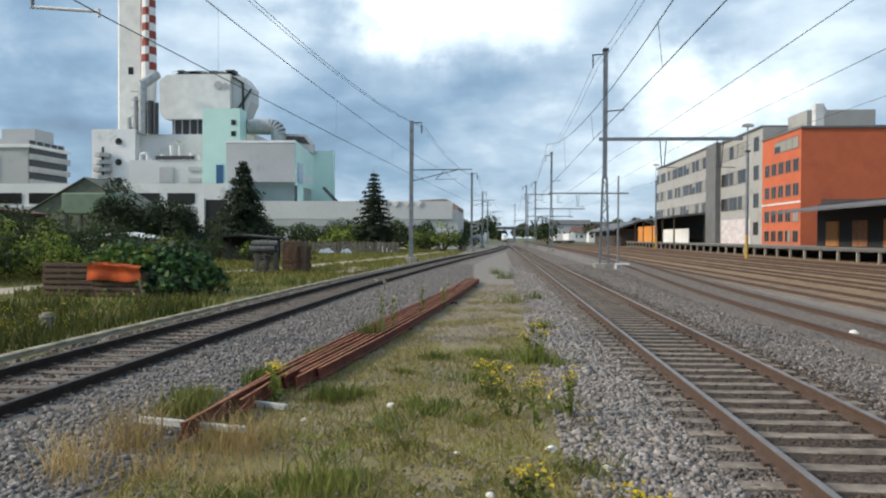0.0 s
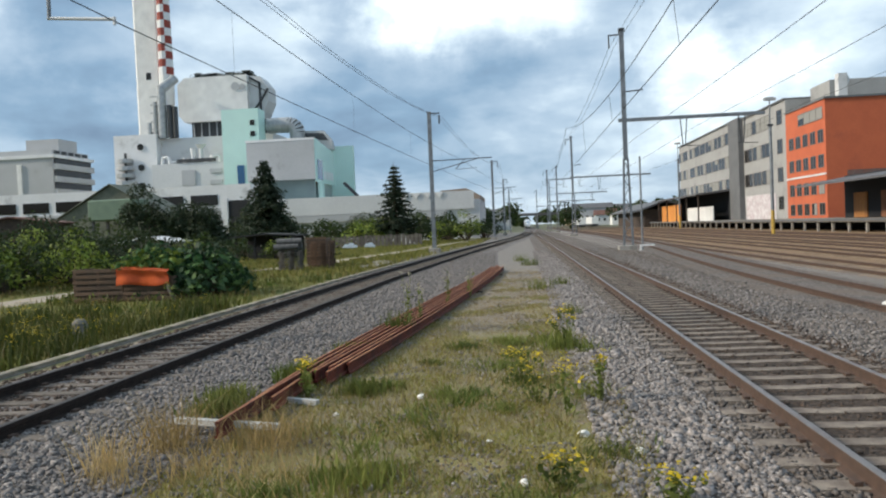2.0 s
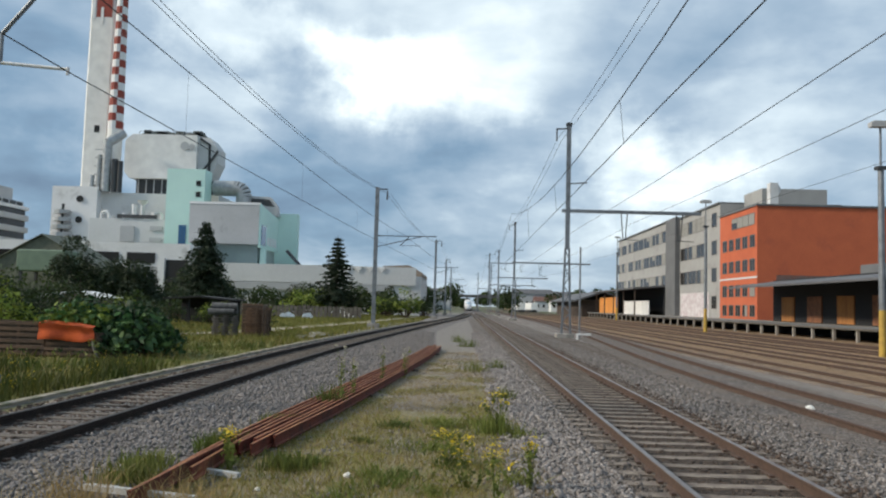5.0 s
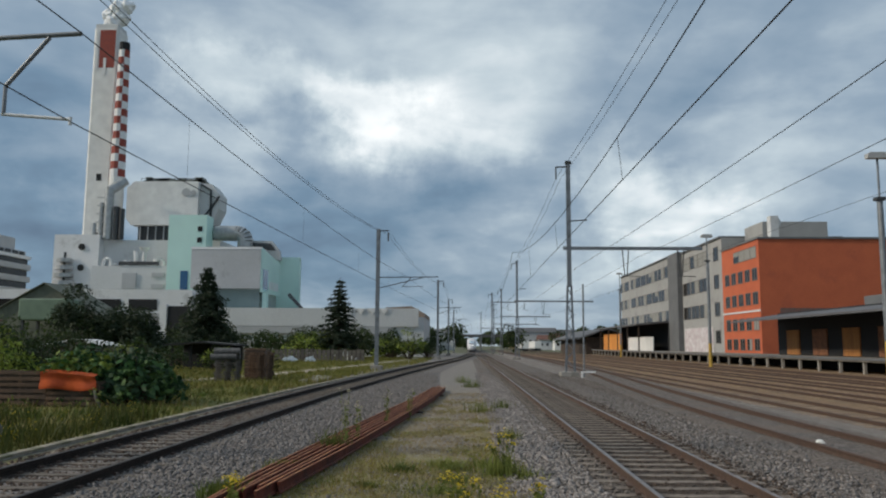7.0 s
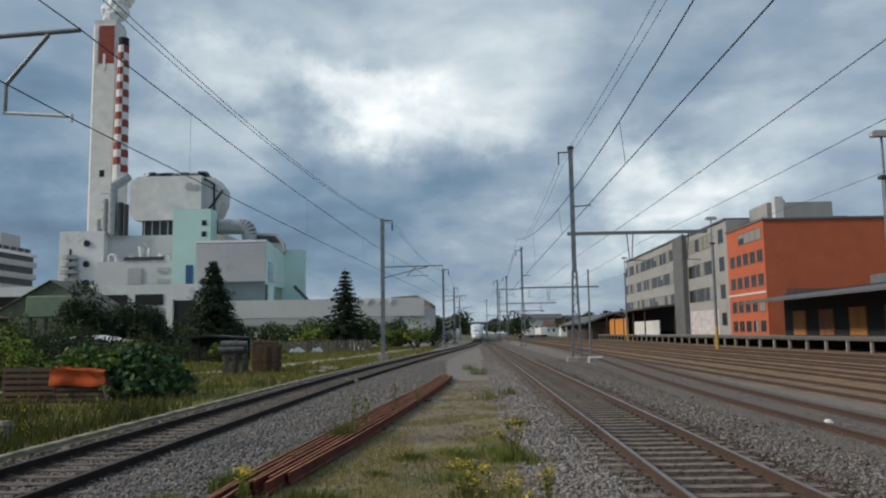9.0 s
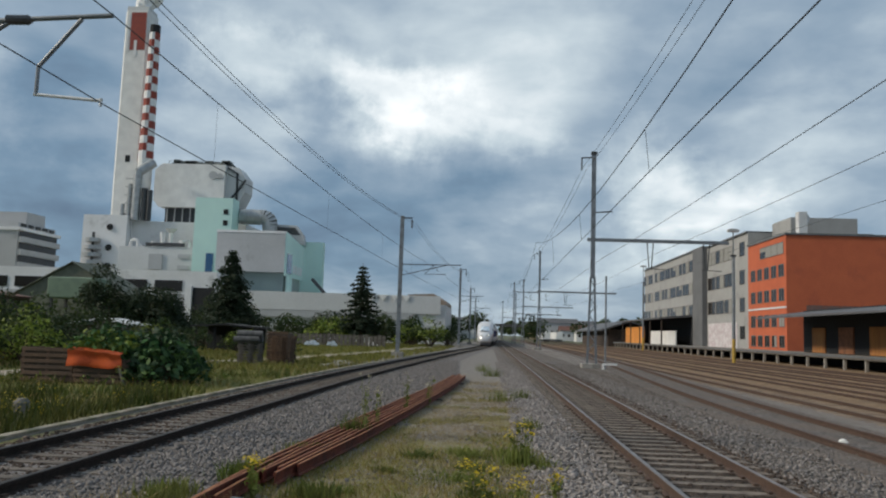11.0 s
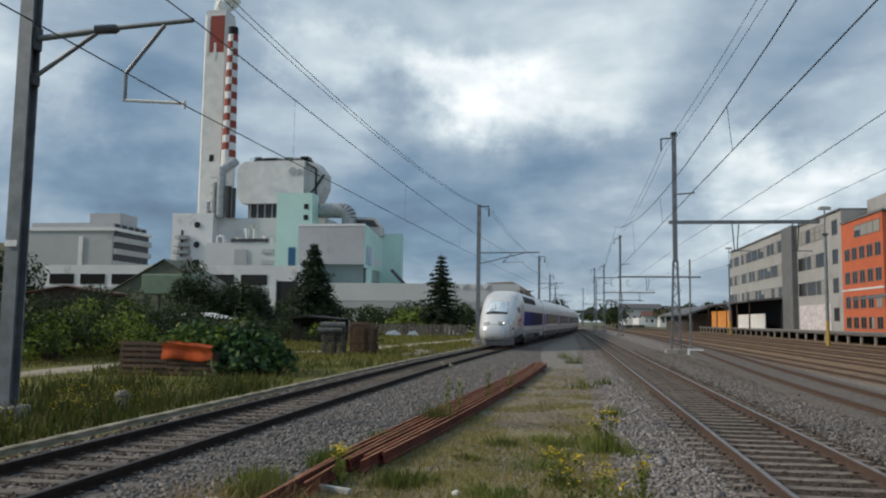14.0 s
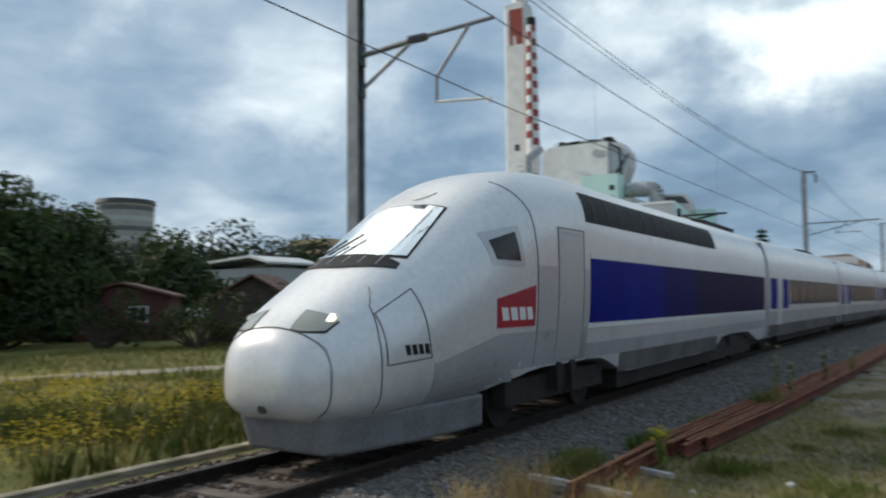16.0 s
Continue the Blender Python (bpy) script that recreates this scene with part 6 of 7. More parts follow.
bush("weed_clump", -14.2, 24.2, 2.2, 1.2, 0.5, "leafy weeds in front of the raised beds", [WEED, LEAF_MID], 300, 0.05, 12, stem=False, seed=4)
bush("weed_clump", -9.6, 27.4, 2.0, 1.6, 0.6, "leafy weeds in front of the raised beds", [WEED, LEAF_LIGHT], 300, 0.05, 12, stem=False, seed=6)


def pallet(x, y, z, turn, mat, label):
    t = thing("pallet", (x, y, z), label, "pallet", "stacked pallets", turn=turn)
    for k in range(5):
        yy = -0.4 + k * 0.2
        part("board", Shape().box(-0.6, 0.6, yy - 0.06, yy + 0.06, 0.122, 0.144), mat, t)
    for k in range(3):
        yy = -0.36 + k * 0.36
        part("runner", Shape().box(-0.6, 0.6, yy - 0.05, yy + 0.05, 0, 0.022).box(-0.6, -0.47, yy - 0.05, yy + 0.05, 0.022, 0.122).box(-0.07, 0.07, yy - 0.05, yy + 0.05, 0.022, 0.122).box(0.47, 0.6, yy - 0.05, yy + 0.05, 0.022, 0.122), mat, t)
    return t


first = pallet(-12.75, 42.0, 0.0, 4, PLANK_GREY, "weathered grey wooden pallet in a stack")
for k in range(1, 8):
    copy_thing(first, pose(-12.75 + random.uniform(-0.04, 0.04), 42.0 + random.uniform(-0.04, 0.04), 0.146 * k, 0, 0, 4 + random.uniform(-3, 3)))
second_p = pallet(-11.35, 43.4, 0.0, -6, PLANK, "dark brown wooden pallet in a stack")
for k in range(1, 11):
    copy_thing(second_p, pose(-11.35 + random.uniform(-0.05, 0.05), 43.4 + random.uniform(-0.05, 0.05), 0.146 * k, 0, 0, -6 + random.uniform(-4, 4)))
NET = material("grey_sheeting", (0.11, 0.11, 0.112), 0.8, second=(0.06, 0.062, 0.065), scale=5, fine=30, bump=0.5)
for y, z, r, d in ((41.6, 1.34, 0.18, 0.0), (41.95, 1.36, 0.19, 0.1), (42.3, 1.34, 0.18, -0.05), (41.75, 1.62, 0.17, 0.12), (42.1, 1.65, 0.18, 0.02)):
    roll = Shape().tube((-13.55 + d, y, z), (-12.2 + d, y + 0.06, z + 0.02), r, r * 0.9, 14)
    tagged(part("sheeting_roll", roll, NET, smooth="auto"), "roll of grey garden sheeting on a pallet stack", "sheeting", "rolls on the pallets")
box_c = thing("mesh_crate", (-12.0, 45.2, 0), "rusty brown slatted crate beside the pallets", "crate")
for k in range(9):
    part("slat", Shape().box(-0.6, 0.6, -0.62, -0.6, 0.08 + k * 0.2, 0.2 + k * 0.2), PLANK, box_c)
    part("slat", Shape().box(-0.62, -0.6, -0.6, 0.6, 0.08 + k * 0.2, 0.2 + k * 0.2), PLANK, box_c)
part("load", Shape().box(-0.57, 0.57, -0.57, 0.57, 0, 1.7), TIMBER_DARK, box_c)
tagged(part("scrap_board", Shape().box(-15.4, -14.4, 42.2, 42.6, 0.0, 0.1).box(-14.9, -13.9, 42.0, 42.25, 0.0, 0.06), PLANK_GREY), "grey boards lying in the grass", "boards")


# garden huts and sheds
def hut(x, y, w, d, h, ridge, wall, roof, label, turn=0, window=False, open_front=False):
    t = thing("garden_hut", (x, y, 0), label, "hut", turn=turn)
    if open_front:
        for px in (-w / 2 + 0.1, -w / 6, w / 6, w / 2 - 0.1):
            part("post", Shape().box(px - 0.07, px + 0.07, -d / 2, -d / 2 + 0.14, 0, h), wall, t)
        part("back_wall", Shape().box(-w / 2, w / 2, d / 2 - 0.1, d / 2, 0, h), wall, t)
    else:
        part("wall", Shape().prism([(-w / 2, 0), (w / 2, 0), (w / 2, h), (0, ridge - 0.1), (-w / 2, h)], "y", -d / 2, d / 2), wall, t)
        part("door", Shape().box(-w * 0.32, -w * 0.32 + 0.85, -d / 2 - 0.04, -d / 2, 0.05, min(1.95, h)), TIMBER_DARK, t)
    part("roof", Shape().prism([(-w / 2 - 0.3, h - 0.12), (0, ridge), (w / 2 + 0.3, h - 0.12), (w / 2 + 0.3, h), (0, ridge + 0.12), (-w / 2 - 0.3, h)], "y", -d / 2 - 0.35, d / 2 + 0.3), roof, t)
    if window:
        wd = part("window", Shape().box(w * 0.08, w * 0.08 + 1.0, -d / 2 - 0.05, -d / 2, 1.0, 1.9), WHITE_PAINT, t, "white framed window")
        part("pane", Shape().box(w * 0.08 + 0.08, w * 0.08 + 0.46, -d / 2 - 0.06, -d / 2 - 0.05, 1.08, 1.82).box(w * 0.08 + 0.54, w * 0.08 + 0.92, -d / 2 - 0.06, -d / 2 - 0.05, 1.08, 1.82), GLASS_DARK, wd)
    return t


ROOF_RED = material("red_brown_roof", (0.16, 0.075, 0.055), 0.85, second=(0.11, 0.06, 0.05), scale=2, fine=20, bump=0.3)
ROOF_OLIVE = material("olive_roof", (0.16, 0.17, 0.13), 0.85, second=(0.11, 0.12, 0.095), scale=1, fine=12)
HUT_RED = material("hut_red", (0.13, 0.05, 0.04), 0.85, second=(0.09, 0.04, 0.035), scale=2, fine=20)
GREEN_TANK = material("green_sheet", (0.17, 0.24, 0.17), 0.7, second=(0.14, 0.20, 0.145), scale=1, fine=20)
hut(-30.2, 31.0, 4.6, 3.6, 2.1, 3.4, TIMBER_DARK, ROOF_RED, "dark timber garden hut with a red-brown roof", 25)
hut(-38.2, 28.5, 5.0, 3.4, 2.5, 3.1, HUT_RED, ROOF_RED, "red-brown garden hut with a white window", 40, True)
hut(-47.0, 26.5, 5.0, 3.4, 2.5, 3.2, HUT_RED, ROOF_RED, "dark red garden hut", 50)
hut(-44.5, 66, 7.0, 4.0, 4.0, 4.5, TIMBER_DARK, ROOF_RED, "low garden shed with a dark red roof", 5)
hut(-52.0, 99, 15, 8, 5.0, 9.3, ROOF_OLIVE, ROOF_OLIVE, "old barn with a wide olive-grey roof", 0)
# carport in near-black, the dark of its inside put in colour
hut(-20.5, 62, 4.8, 3.0, 2.0, 2.1, SHADE_SOOT, SHADE_SOOT, "dark open carport shelter", 0, False, True)
hut(-28.4, 58, 4.2, 3.2, 1.9, 2.2, PLANK_GREY, PANEL_PALE, "low shed with a pale sheet roof", 0)
tk = thing("water_tank", (-48.8, 91, 0), "pale green sheet-metal tank on a frame", "tank")
part("tank", Shape().box(-2.9, 2.9, -2, 2, 4.6, 7.1), GREEN_TANK, tk, bevel=0.15)
for lx_, ly_ in ((-2.6, -1.8), (2.3, -1.8), (-2.6, 1.5), (2.3, 1.5)):
    part("leg", Shape().box(lx_, lx_ + 0.3, ly_, ly_ + 0.3, 0, 4.6), DARK_STEEL, tk)
fn = thing("garden_fence", (0, 0, 0), "pale board fence round the allotments", "fence")
for k in range(40):
    x = -33 + k * 0.52
    part("board", Shape().box(x, x + 0.42, 95.0, 95.04, 0.05, 1.45 + random.uniform(-0.08, 0.08)), PLANK_GREY, fn)
for x, y, w in ((-20.6, 92, 1.6), (-18.4, 93, 1.2), (-14.0, 96, 1.5)):
    s = Shape()
    for q in range(4):
        a = q * 1.7
        s.tube((0.3 * w * math.cos(a), 0.2 * w * math.sin(a), 0), (0.22 * w * math.cos(a), 0.1 * w * math.sin(a), 0.35 + 0.09 * q), 0.35 * w, 0.2 * w, 9)
    hp = thing("covered_heap", (x, y, 0), "white plastic-covered heap at the garden edge", "heap")
    part("cover", s, WHITE_PAINT, hp, smooth="auto")
sg = thing("large_shed", label="long pale shed with a shallow roof beyond the gardens", category="shed")
part("wall", Shape().box(-96, -73, 76, 84, 0, 6.6), PANEL_GREY, sg)
part("roof", Shape().prism([(-97, 6.4), (-97, 6.7), (-76, 8.3), (-72.5, 7.4), (-72.5, 7.1), (-76, 8.0)], "y", 75, 85), PANEL_PALE, sg)
TOWER = material("tower_grey", (0.36, 0.35, 0.34), 0.85, second=(0.31, 0.30, 0.295), scale=0.3, fine=6, amount=0.2)
tw = thing("round_tower_block", label="far rounded grey apartment tower", category="apartment building")
part("wall", Shape().tube((-206, 152, 0), (-206, 152, 32), 8.3, 8.3, 16), TOWER, tw)
for k in range(9):
    part("window_band", Shape().tube((-206, 152, 5 + k * 3.1), (-206, 152, 6.4 + k * 3.1), 8.38, 8.38, 16, False), PANEL_GREY if k % 2 else DARK_RENDER, tw)
part("roof", Shape().tube((-206, 152, 32), (-206, 152, 33.2), 8.8, 8.5, 20), DARK_STEEL, tw)
tb = thing("tan_block", label="far tan apartment block", category="apartment building")
TAN = material("tan_render", (0.42, 0.34, 0.22), 0.85, second=(0.36, 0.29, 0.19), scale=0.3, fine=6, amount=0.2)
part("wall", Shape().box(-184, -167, 200, 215, 0, 23), TAN, tb)
for k in range(6):
    part("window_band", Shape().box(-183.8, -167.2, 199.9, 200.0, 4 + k * 3.1, 5.5 + k * 3.1), GLASS_DARK, tb)
tb2 = thing("tan_block", label="far tan apartment block with balconies", category="apartment building")
part("wall", Shape().box(-258, -231, 283, 300, 0, 31), TAN, tb2)
for k in range(8):
    part("window_band", Shape().box(-257.8, -231.2, 282.9, 283.0, 4 + k * 3.1, 5.5 + k * 3.1), GLASS_DARK, tb2)

# far end of the line: road bridge and town
br = thing("road_bridge", label="far concrete road bridge over the tracks", category="bridge")
part("deck", Shape().box(-60, 60, 470, 480, 7.0, 8.6), material("bridge_dark", (0.10, 0.10, 0.10), 0.8, fine=6), br)
for x in (-22, -7, 8.5, 24, 40):
    part("pier", Shape().box(x - 0.7, x + 0.7, 472, 478, 0, 7), CONCRETE, br)
rt = random.Random(11)
HOUSE = [PANEL_PALE, WHITE_PAINT, TAN, PANEL_GREY]
for k in range(26):
    x, y = rt.uniform(24, 190), rt.uniform(380, 560)
    w, h = rt.uniform(9, 22), rt.uniform(5, 11)
    hs = thing("far_house", (x, y, 0), "far pale town house beyond the yard", "house", "far houses")
    part("wall", Shape().box(-w / 2, w / 2, -5, 5, 0, h), HOUSE[k % 4], hs)
    part("roof", Shape().prism([(-5.6, h), (0, h + 2.6), (5.6, h)], "x", -w / 2 - 0.5, w / 2 + 0.5), ROOF_RED if k % 3 else TIN_ROOF, hs)
    for q in range(int(w / 3)):
        part("window", Shape().box(-w / 2 + 1 + q * 3, -w / 2 + 2.2 + q * 3, -5.06, -5, h * 0.4, h * 0.4 + 1.5), GLASS_DARK, hs)
for k in range(12):
    x, y = rt.uniform(-95, -14), rt.uniform(260, 380)
    w, h = rt.uniform(10, 26), rt.uniform(5, 9)
    hs = thing("far_house", (x, y, 0), "far pale building along the line", "house", "far houses")
    part("wall", Shape().box(-w / 2, w / 2, -5, 5, 0, h), HOUSE[(k + 1) % 4], hs)
    part("roof", Shape().prism([(-5.6, h), (0, h + 1.8), (5.6, h)], "x", -w / 2 - 0.5, w / 2 + 0.5), TIN_ROOF, hs)
for x, y, l in ((22.4, 300, 40), (30, 330, 60)):
    wg = thing("far_wagon", (x, y, 0), "far pale goods wagon on a siding", "wagon", "far wagons")
    part("body", Shape().box(-1.4, 1.4, 0, l, 1.0, 4.0), WHITE_PAINT, wg)
    part("underframe", Shape().box(-1.1, 1.1, 0.5, l - 0.5, 0.14, 1.0), DARK_STEEL, wg)

# ---------------------------------------------------------------- the train
SILVER = material("silver_paint", (0.70, 0.70, 0.70), 0.28, 0.3, second=(0.66, 0.66, 0.66), scale=0.8, fine=12, amount=0.18, bump=0.02, depth=0.003, spec=0.5,
                  stain=(0.60, 0.60, 0.60), stain_scale=1.1, stain_at=0.64)
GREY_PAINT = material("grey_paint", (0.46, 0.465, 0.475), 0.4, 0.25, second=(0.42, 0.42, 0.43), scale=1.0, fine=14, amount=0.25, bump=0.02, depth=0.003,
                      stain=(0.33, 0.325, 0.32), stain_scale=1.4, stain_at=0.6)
CAR_GLASS = glass_material("car_window", (0.01, 0.011, 0.012), 0.25)
PALE_GREY = material("pale_grey_paint", (0.53, 0.535, 0.545), 0.35, 0.4, second=(0.49, 0.495, 0.50), scale=1.0, fine=14, amount=0.2, bump=0.02, depth=0.003)
BLUE_PAINT = material("blue_paint", (0.004, 0.012, 0.21), 0.5, 0.0, second=(0.004, 0.010, 0.18), scale=0.8, fine=12, amount=0.15, bump=0, spec=0.04)
MID_BLUE = material("mid_blue_paint", (0.005, 0.008, 0.11), 0.5, 0.0, second=(0.005, 0.008, 0.09), scale=2, fine=12, amount=0.2, bump=0, spec=0.04)
NAVY_PAINT = material("navy_paint", (0.009, 0.007, 0.055), 0.5, 0.0, second=(0.010, 0.008, 0.045), scale=2, fine=12, amount=0.2, bump=0, spec=0.04)
RED_PAINT = material("red_paint", (0.42, 0.012, 0.03), 0.4, second=(0.30, 0.012, 0.03), scale=0.9, fine=12, amount=0.15, bump=0)
BLACK_RUBBER = material("black_rubber", (0.012, 0.012, 0.013), 0.7, fine=20, bump=0)
# dark skirt colour holds both grime and the shade low on the train
GRIME_SHADE = material("grime_and_shade_paint", (0.15, 0.145, 0.14), 0.7, 0.1, second=(0.075, 0.07, 0.066), scale=1.2, fine=18, amount=0.5, bump=0.05, depth=0.004)
UNDERGEAR = material("undergear", (0.018, 0.016, 0.015), 0.85, second=(0.032, 0.028, 0.025), scale=3, fine=30)
WINDSCREEN = glass_material("windscreen", (0.03, 0.04, 0.05), 0.03)
WINDSCREEN.node_tree.nodes["Principled BSDF"].inputs["Specular IOR Level"].default_value = 1.0
WINDSCREEN.node_tree.nodes["Principled BSDF"].inputs["Metallic"].default_value = 0.9
WINDSCREEN.node_tree.nodes["Principled BSDF"].inputs["Base Color"].default_value = (0.9, 0.93, 0.94, 1)
PLOUGH = material("plough_grey", (0.24, 0.24, 0.25), 0.6, second=(0.17, 0.17, 0.175), scale=2, fine=20)
HEADLIGHT = glow_material("headlight", (1.0, 0.88, 0.62), 3.0)
LENS = glass_material("lens", (0.30, 0.30, 0.25), 0.1)

TOP = [(0, 1.10), (0.03, 1.34), (0.12, 1.55), (0.3, 1.72), (0.6, 1.90), (1.0, 2.12), (1.8, 2.55), (2.6, 3.05), (3.3, 3.48), (4.0, 3.80), (4.8, 4.0), (5.8, 4.08), (30, 4.08)]
BOT = [(0, 0.86), (0.04, 0.70), (0.15, 0.58), (0.5, 0.50), (1.2, 0.45), (2.6, 0.5), (4.2, 0.86), (7.5, 0.86), (7.9, 0.5), (15.7, 0.5), (16.1, 0.86), (20.3, 0.86), (20.7, 0.5), (30, 0.5)]
HALF = [(0, 0.30), (0.04, 0.52), (0.15, 0.74), (0.4, 0.94), (0.9, 1.11), (1.8, 1.24), (3.2, 1.35), (4.8, 1.405), (30, 1.405)]


def smooth_interp(s, table, w):
    if w == 0:
        return interp(s, table)
    return sum(interp(max(0, s + d), table) for d in (-w, -w / 2, 0, w / 2, w)) / 5


def section(s, nose=True):
    w = min(0.5, s * 0.35) if nose else 0
    s2 = s if nose else 12.0
    t, b, h = smooth_interp(s2, TOP, w), smooth_interp(s2, BOT, w), smooth_interp(s2, HALF, w)
    k = min(1, s2 / 6.0)
    m = b + (t - b) * (0.42 + 0.16 * k)
    return t, b, h, m, 2.25 + 1.0 * k


def half_at(s, z, nose=True):
    """Half width of the body at s behind the nose and height z."""
    t, b, h, m, n = section(s, nose)
    if z >= m:
        q = min(1, (z - m) / max(1e-4, t - m))
        return h * (1 - q ** n) ** (1 / n)
    q = (m - z) / max(1e-4, m - b)
    return h * (1 - 0.10 * q ** 2.5 - (0.35 * q ** 6 * min(1, max(0, (3.9 - s) / 1.8)) if nose else 0))


def ring(s, nose=True, n=17):
    """Points round one cross-section, from the lower one side over the roof to the other."""
    t, b, h, m, ex = section(s, nose)
    one = []
    for i in range(8):
        z = b + (m - b) * i / 8
        one.append((half_at(s, z, nose), z))
    for i in range(n):
        a = math.pi / 2 * i / (n - 1)
        one.append((h * max(0, math.cos(a)) ** (2 / ex), m + (t - m) * math.sin(a) ** (2 / ex)))
    return [(x, z) for x, z in one] + [(-x, z) for x, z in reversed(one[:-1])]


def hull(stations, nose=True, shift=0.0):
    s = Shape()
    rings = [[(x, -(st + shift), z) for x, z in ring(st, nose)] for st in stations]
    n = len(rings[0])
    for r in rings:
        s.v += r
    for k in range(len(rings) - 1):
        for i in range(n):
            j = (i + 1) % n
            s.f.append((k * n + i, k * n + j, (k + 1) * n + j, (k + 1) * n + i))
    s.f += [tuple(range(n)), tuple(range(len(rings) * n - 1, (len(rings) - 1) * n - 1, -1))]
    return s


def side_patch(s0, s1, z0, z1, side, off=0.008, nose=True, cells=(14, 6), slant=0.0, taper=None):
    """A thin panel that follows the body side. slant: shift of its top edge along the body; taper: z of top edge at both ends."""
    p = Shape()
    a, b = cells
    for layer in (off, off - 0.02):
        for i in range(a + 1):
            for j in range(b + 1):
                f = j / b
                s = s0 + (s1 - s0) * i / a + slant * f
                top = z1 if not taper else taper[0] + (taper[1] - taper[0]) * i / a
                z = z0 + (top - z0) * f
                p.v.append((side * (half_at(s, z, nose) + layer), -s, z))
    n = (a + 1) * (b + 1)
    for i in range(a):
        for j in range(b):
            q = i * (b + 1) + j
            p.f.append((q, q + 1, q + b + 2, q + b + 1))
            p.f.append((n + q, n + q + b + 1, n + q + b + 2, n + q + 1))
    rim = [i * (b + 1) for i in range(a + 1)] + [a * (b + 1) + j for j in range(1, b + 1)] + [i * (b + 1) + b for i in range(a - 1, -1, -1)] + list(range(b - 1, 0, -1))
    for u, v in zip(rim, rim[1:] + rim[:1]):
        p.f.append((u, v, n + v, n + u))
    return p


def top_z(s, x):
    """Height of the upper surface at s and half-way x."""
    t, b, h, m, n = section(s)
    q = min(0.999, abs(x) / h)
    return m + (t - m) * (1 - q ** n) ** (1 / n)


def top_patch(corners, off=0.008, cells=(12, 14)):
    """A panel on the sloping front. corners: (s, half-width) at its lower and its upper edge."""
    (s0, w0), (s1, w1) = corners
    p = Shape()
    a, b = cells
    for layer in (off, off - 0.03):
        for i in range(a + 1):
            for j in range(b + 1):
                f = i / a
                u = 2 * j / b - 1
                w = w0 + (w1 - w0) * f
                s = s0 + (s1 - s0) * f + 0.22 * u * u * (1 - f)
                p.v.append((u * w, -s + layer * 0.5, top_z(s, u * w) + layer))
    n = (a + 1) * (b + 1)
    for i in range(a):
        for j in range(b):
            q = i * (b + 1) + j
            p.f.append((q, q + 1, q + b + 2, q + b + 1))
            p.f.append((n + q, n + q + b + 1, n + q + b + 2, n + q + 1))
    rim = [i * (b + 1) for i in range(a + 1)] + [a * (b + 1) + j for j in range(1, b + 1)] + [i * (b + 1) + b for i in range(a - 1, -1, -1)] + list(range(b - 1, 0, -1))
    for u, v in zip(rim, rim[1:] + rim[:1]):
        p.f.append((u, v, n + v, n + u))
    return p


def seam(points, side, r=0.008):
    """A dark panel joint along (s, z) points on the body side."""
    s = Shape()
    last = None
    for (a, za), (b, zb) in zip(points[:-1], points[1:]):
        for k in range(9):
            q = k / 8
            st, z = a + (b - a) * q, za + (zb - za) * q
            p = (side * (half_at(st, z) + 0.002), -st, z)
            if last:
                s.tube(last, p, r, r, 4, False)
            last = p
    return s


def bogie(parent, yc):
    b = part("bogie", Shape().box(-1.0, 1.0, yc - 1.7, yc + 1.7, 0.42, 0.62).box(-1.12, -0.9, yc - 1.9, yc + 1.9, 0.35, 0.72).box(0.9, 1.12, yc - 1.9, yc + 1.9, 0.35, 0.72)
             .box(0.95, 1.2, yc - 0.5, yc + 0.5, 0.5, 0.95).box(-1.2, -0.95, yc - 0.5, yc + 0.5, 0.5, 0.95), UNDERGEAR, parent, "dark grimy bogie")
    for dy in (-1.5, 1.5):
        w = Shape()
        for sx in (-1, 1):
            w.tube((sx * 0.70, yc + dy, 0.46), (sx * 0.83, yc + dy, 0.46), 0.46, n=22)
        w.tube((-0.8, yc + dy, 0.46), (0.8, yc + dy, 0.46), 0.09, n=10)
        part("wheelset", w, UNDERGEAR, b)


PC_LEN = 22.5


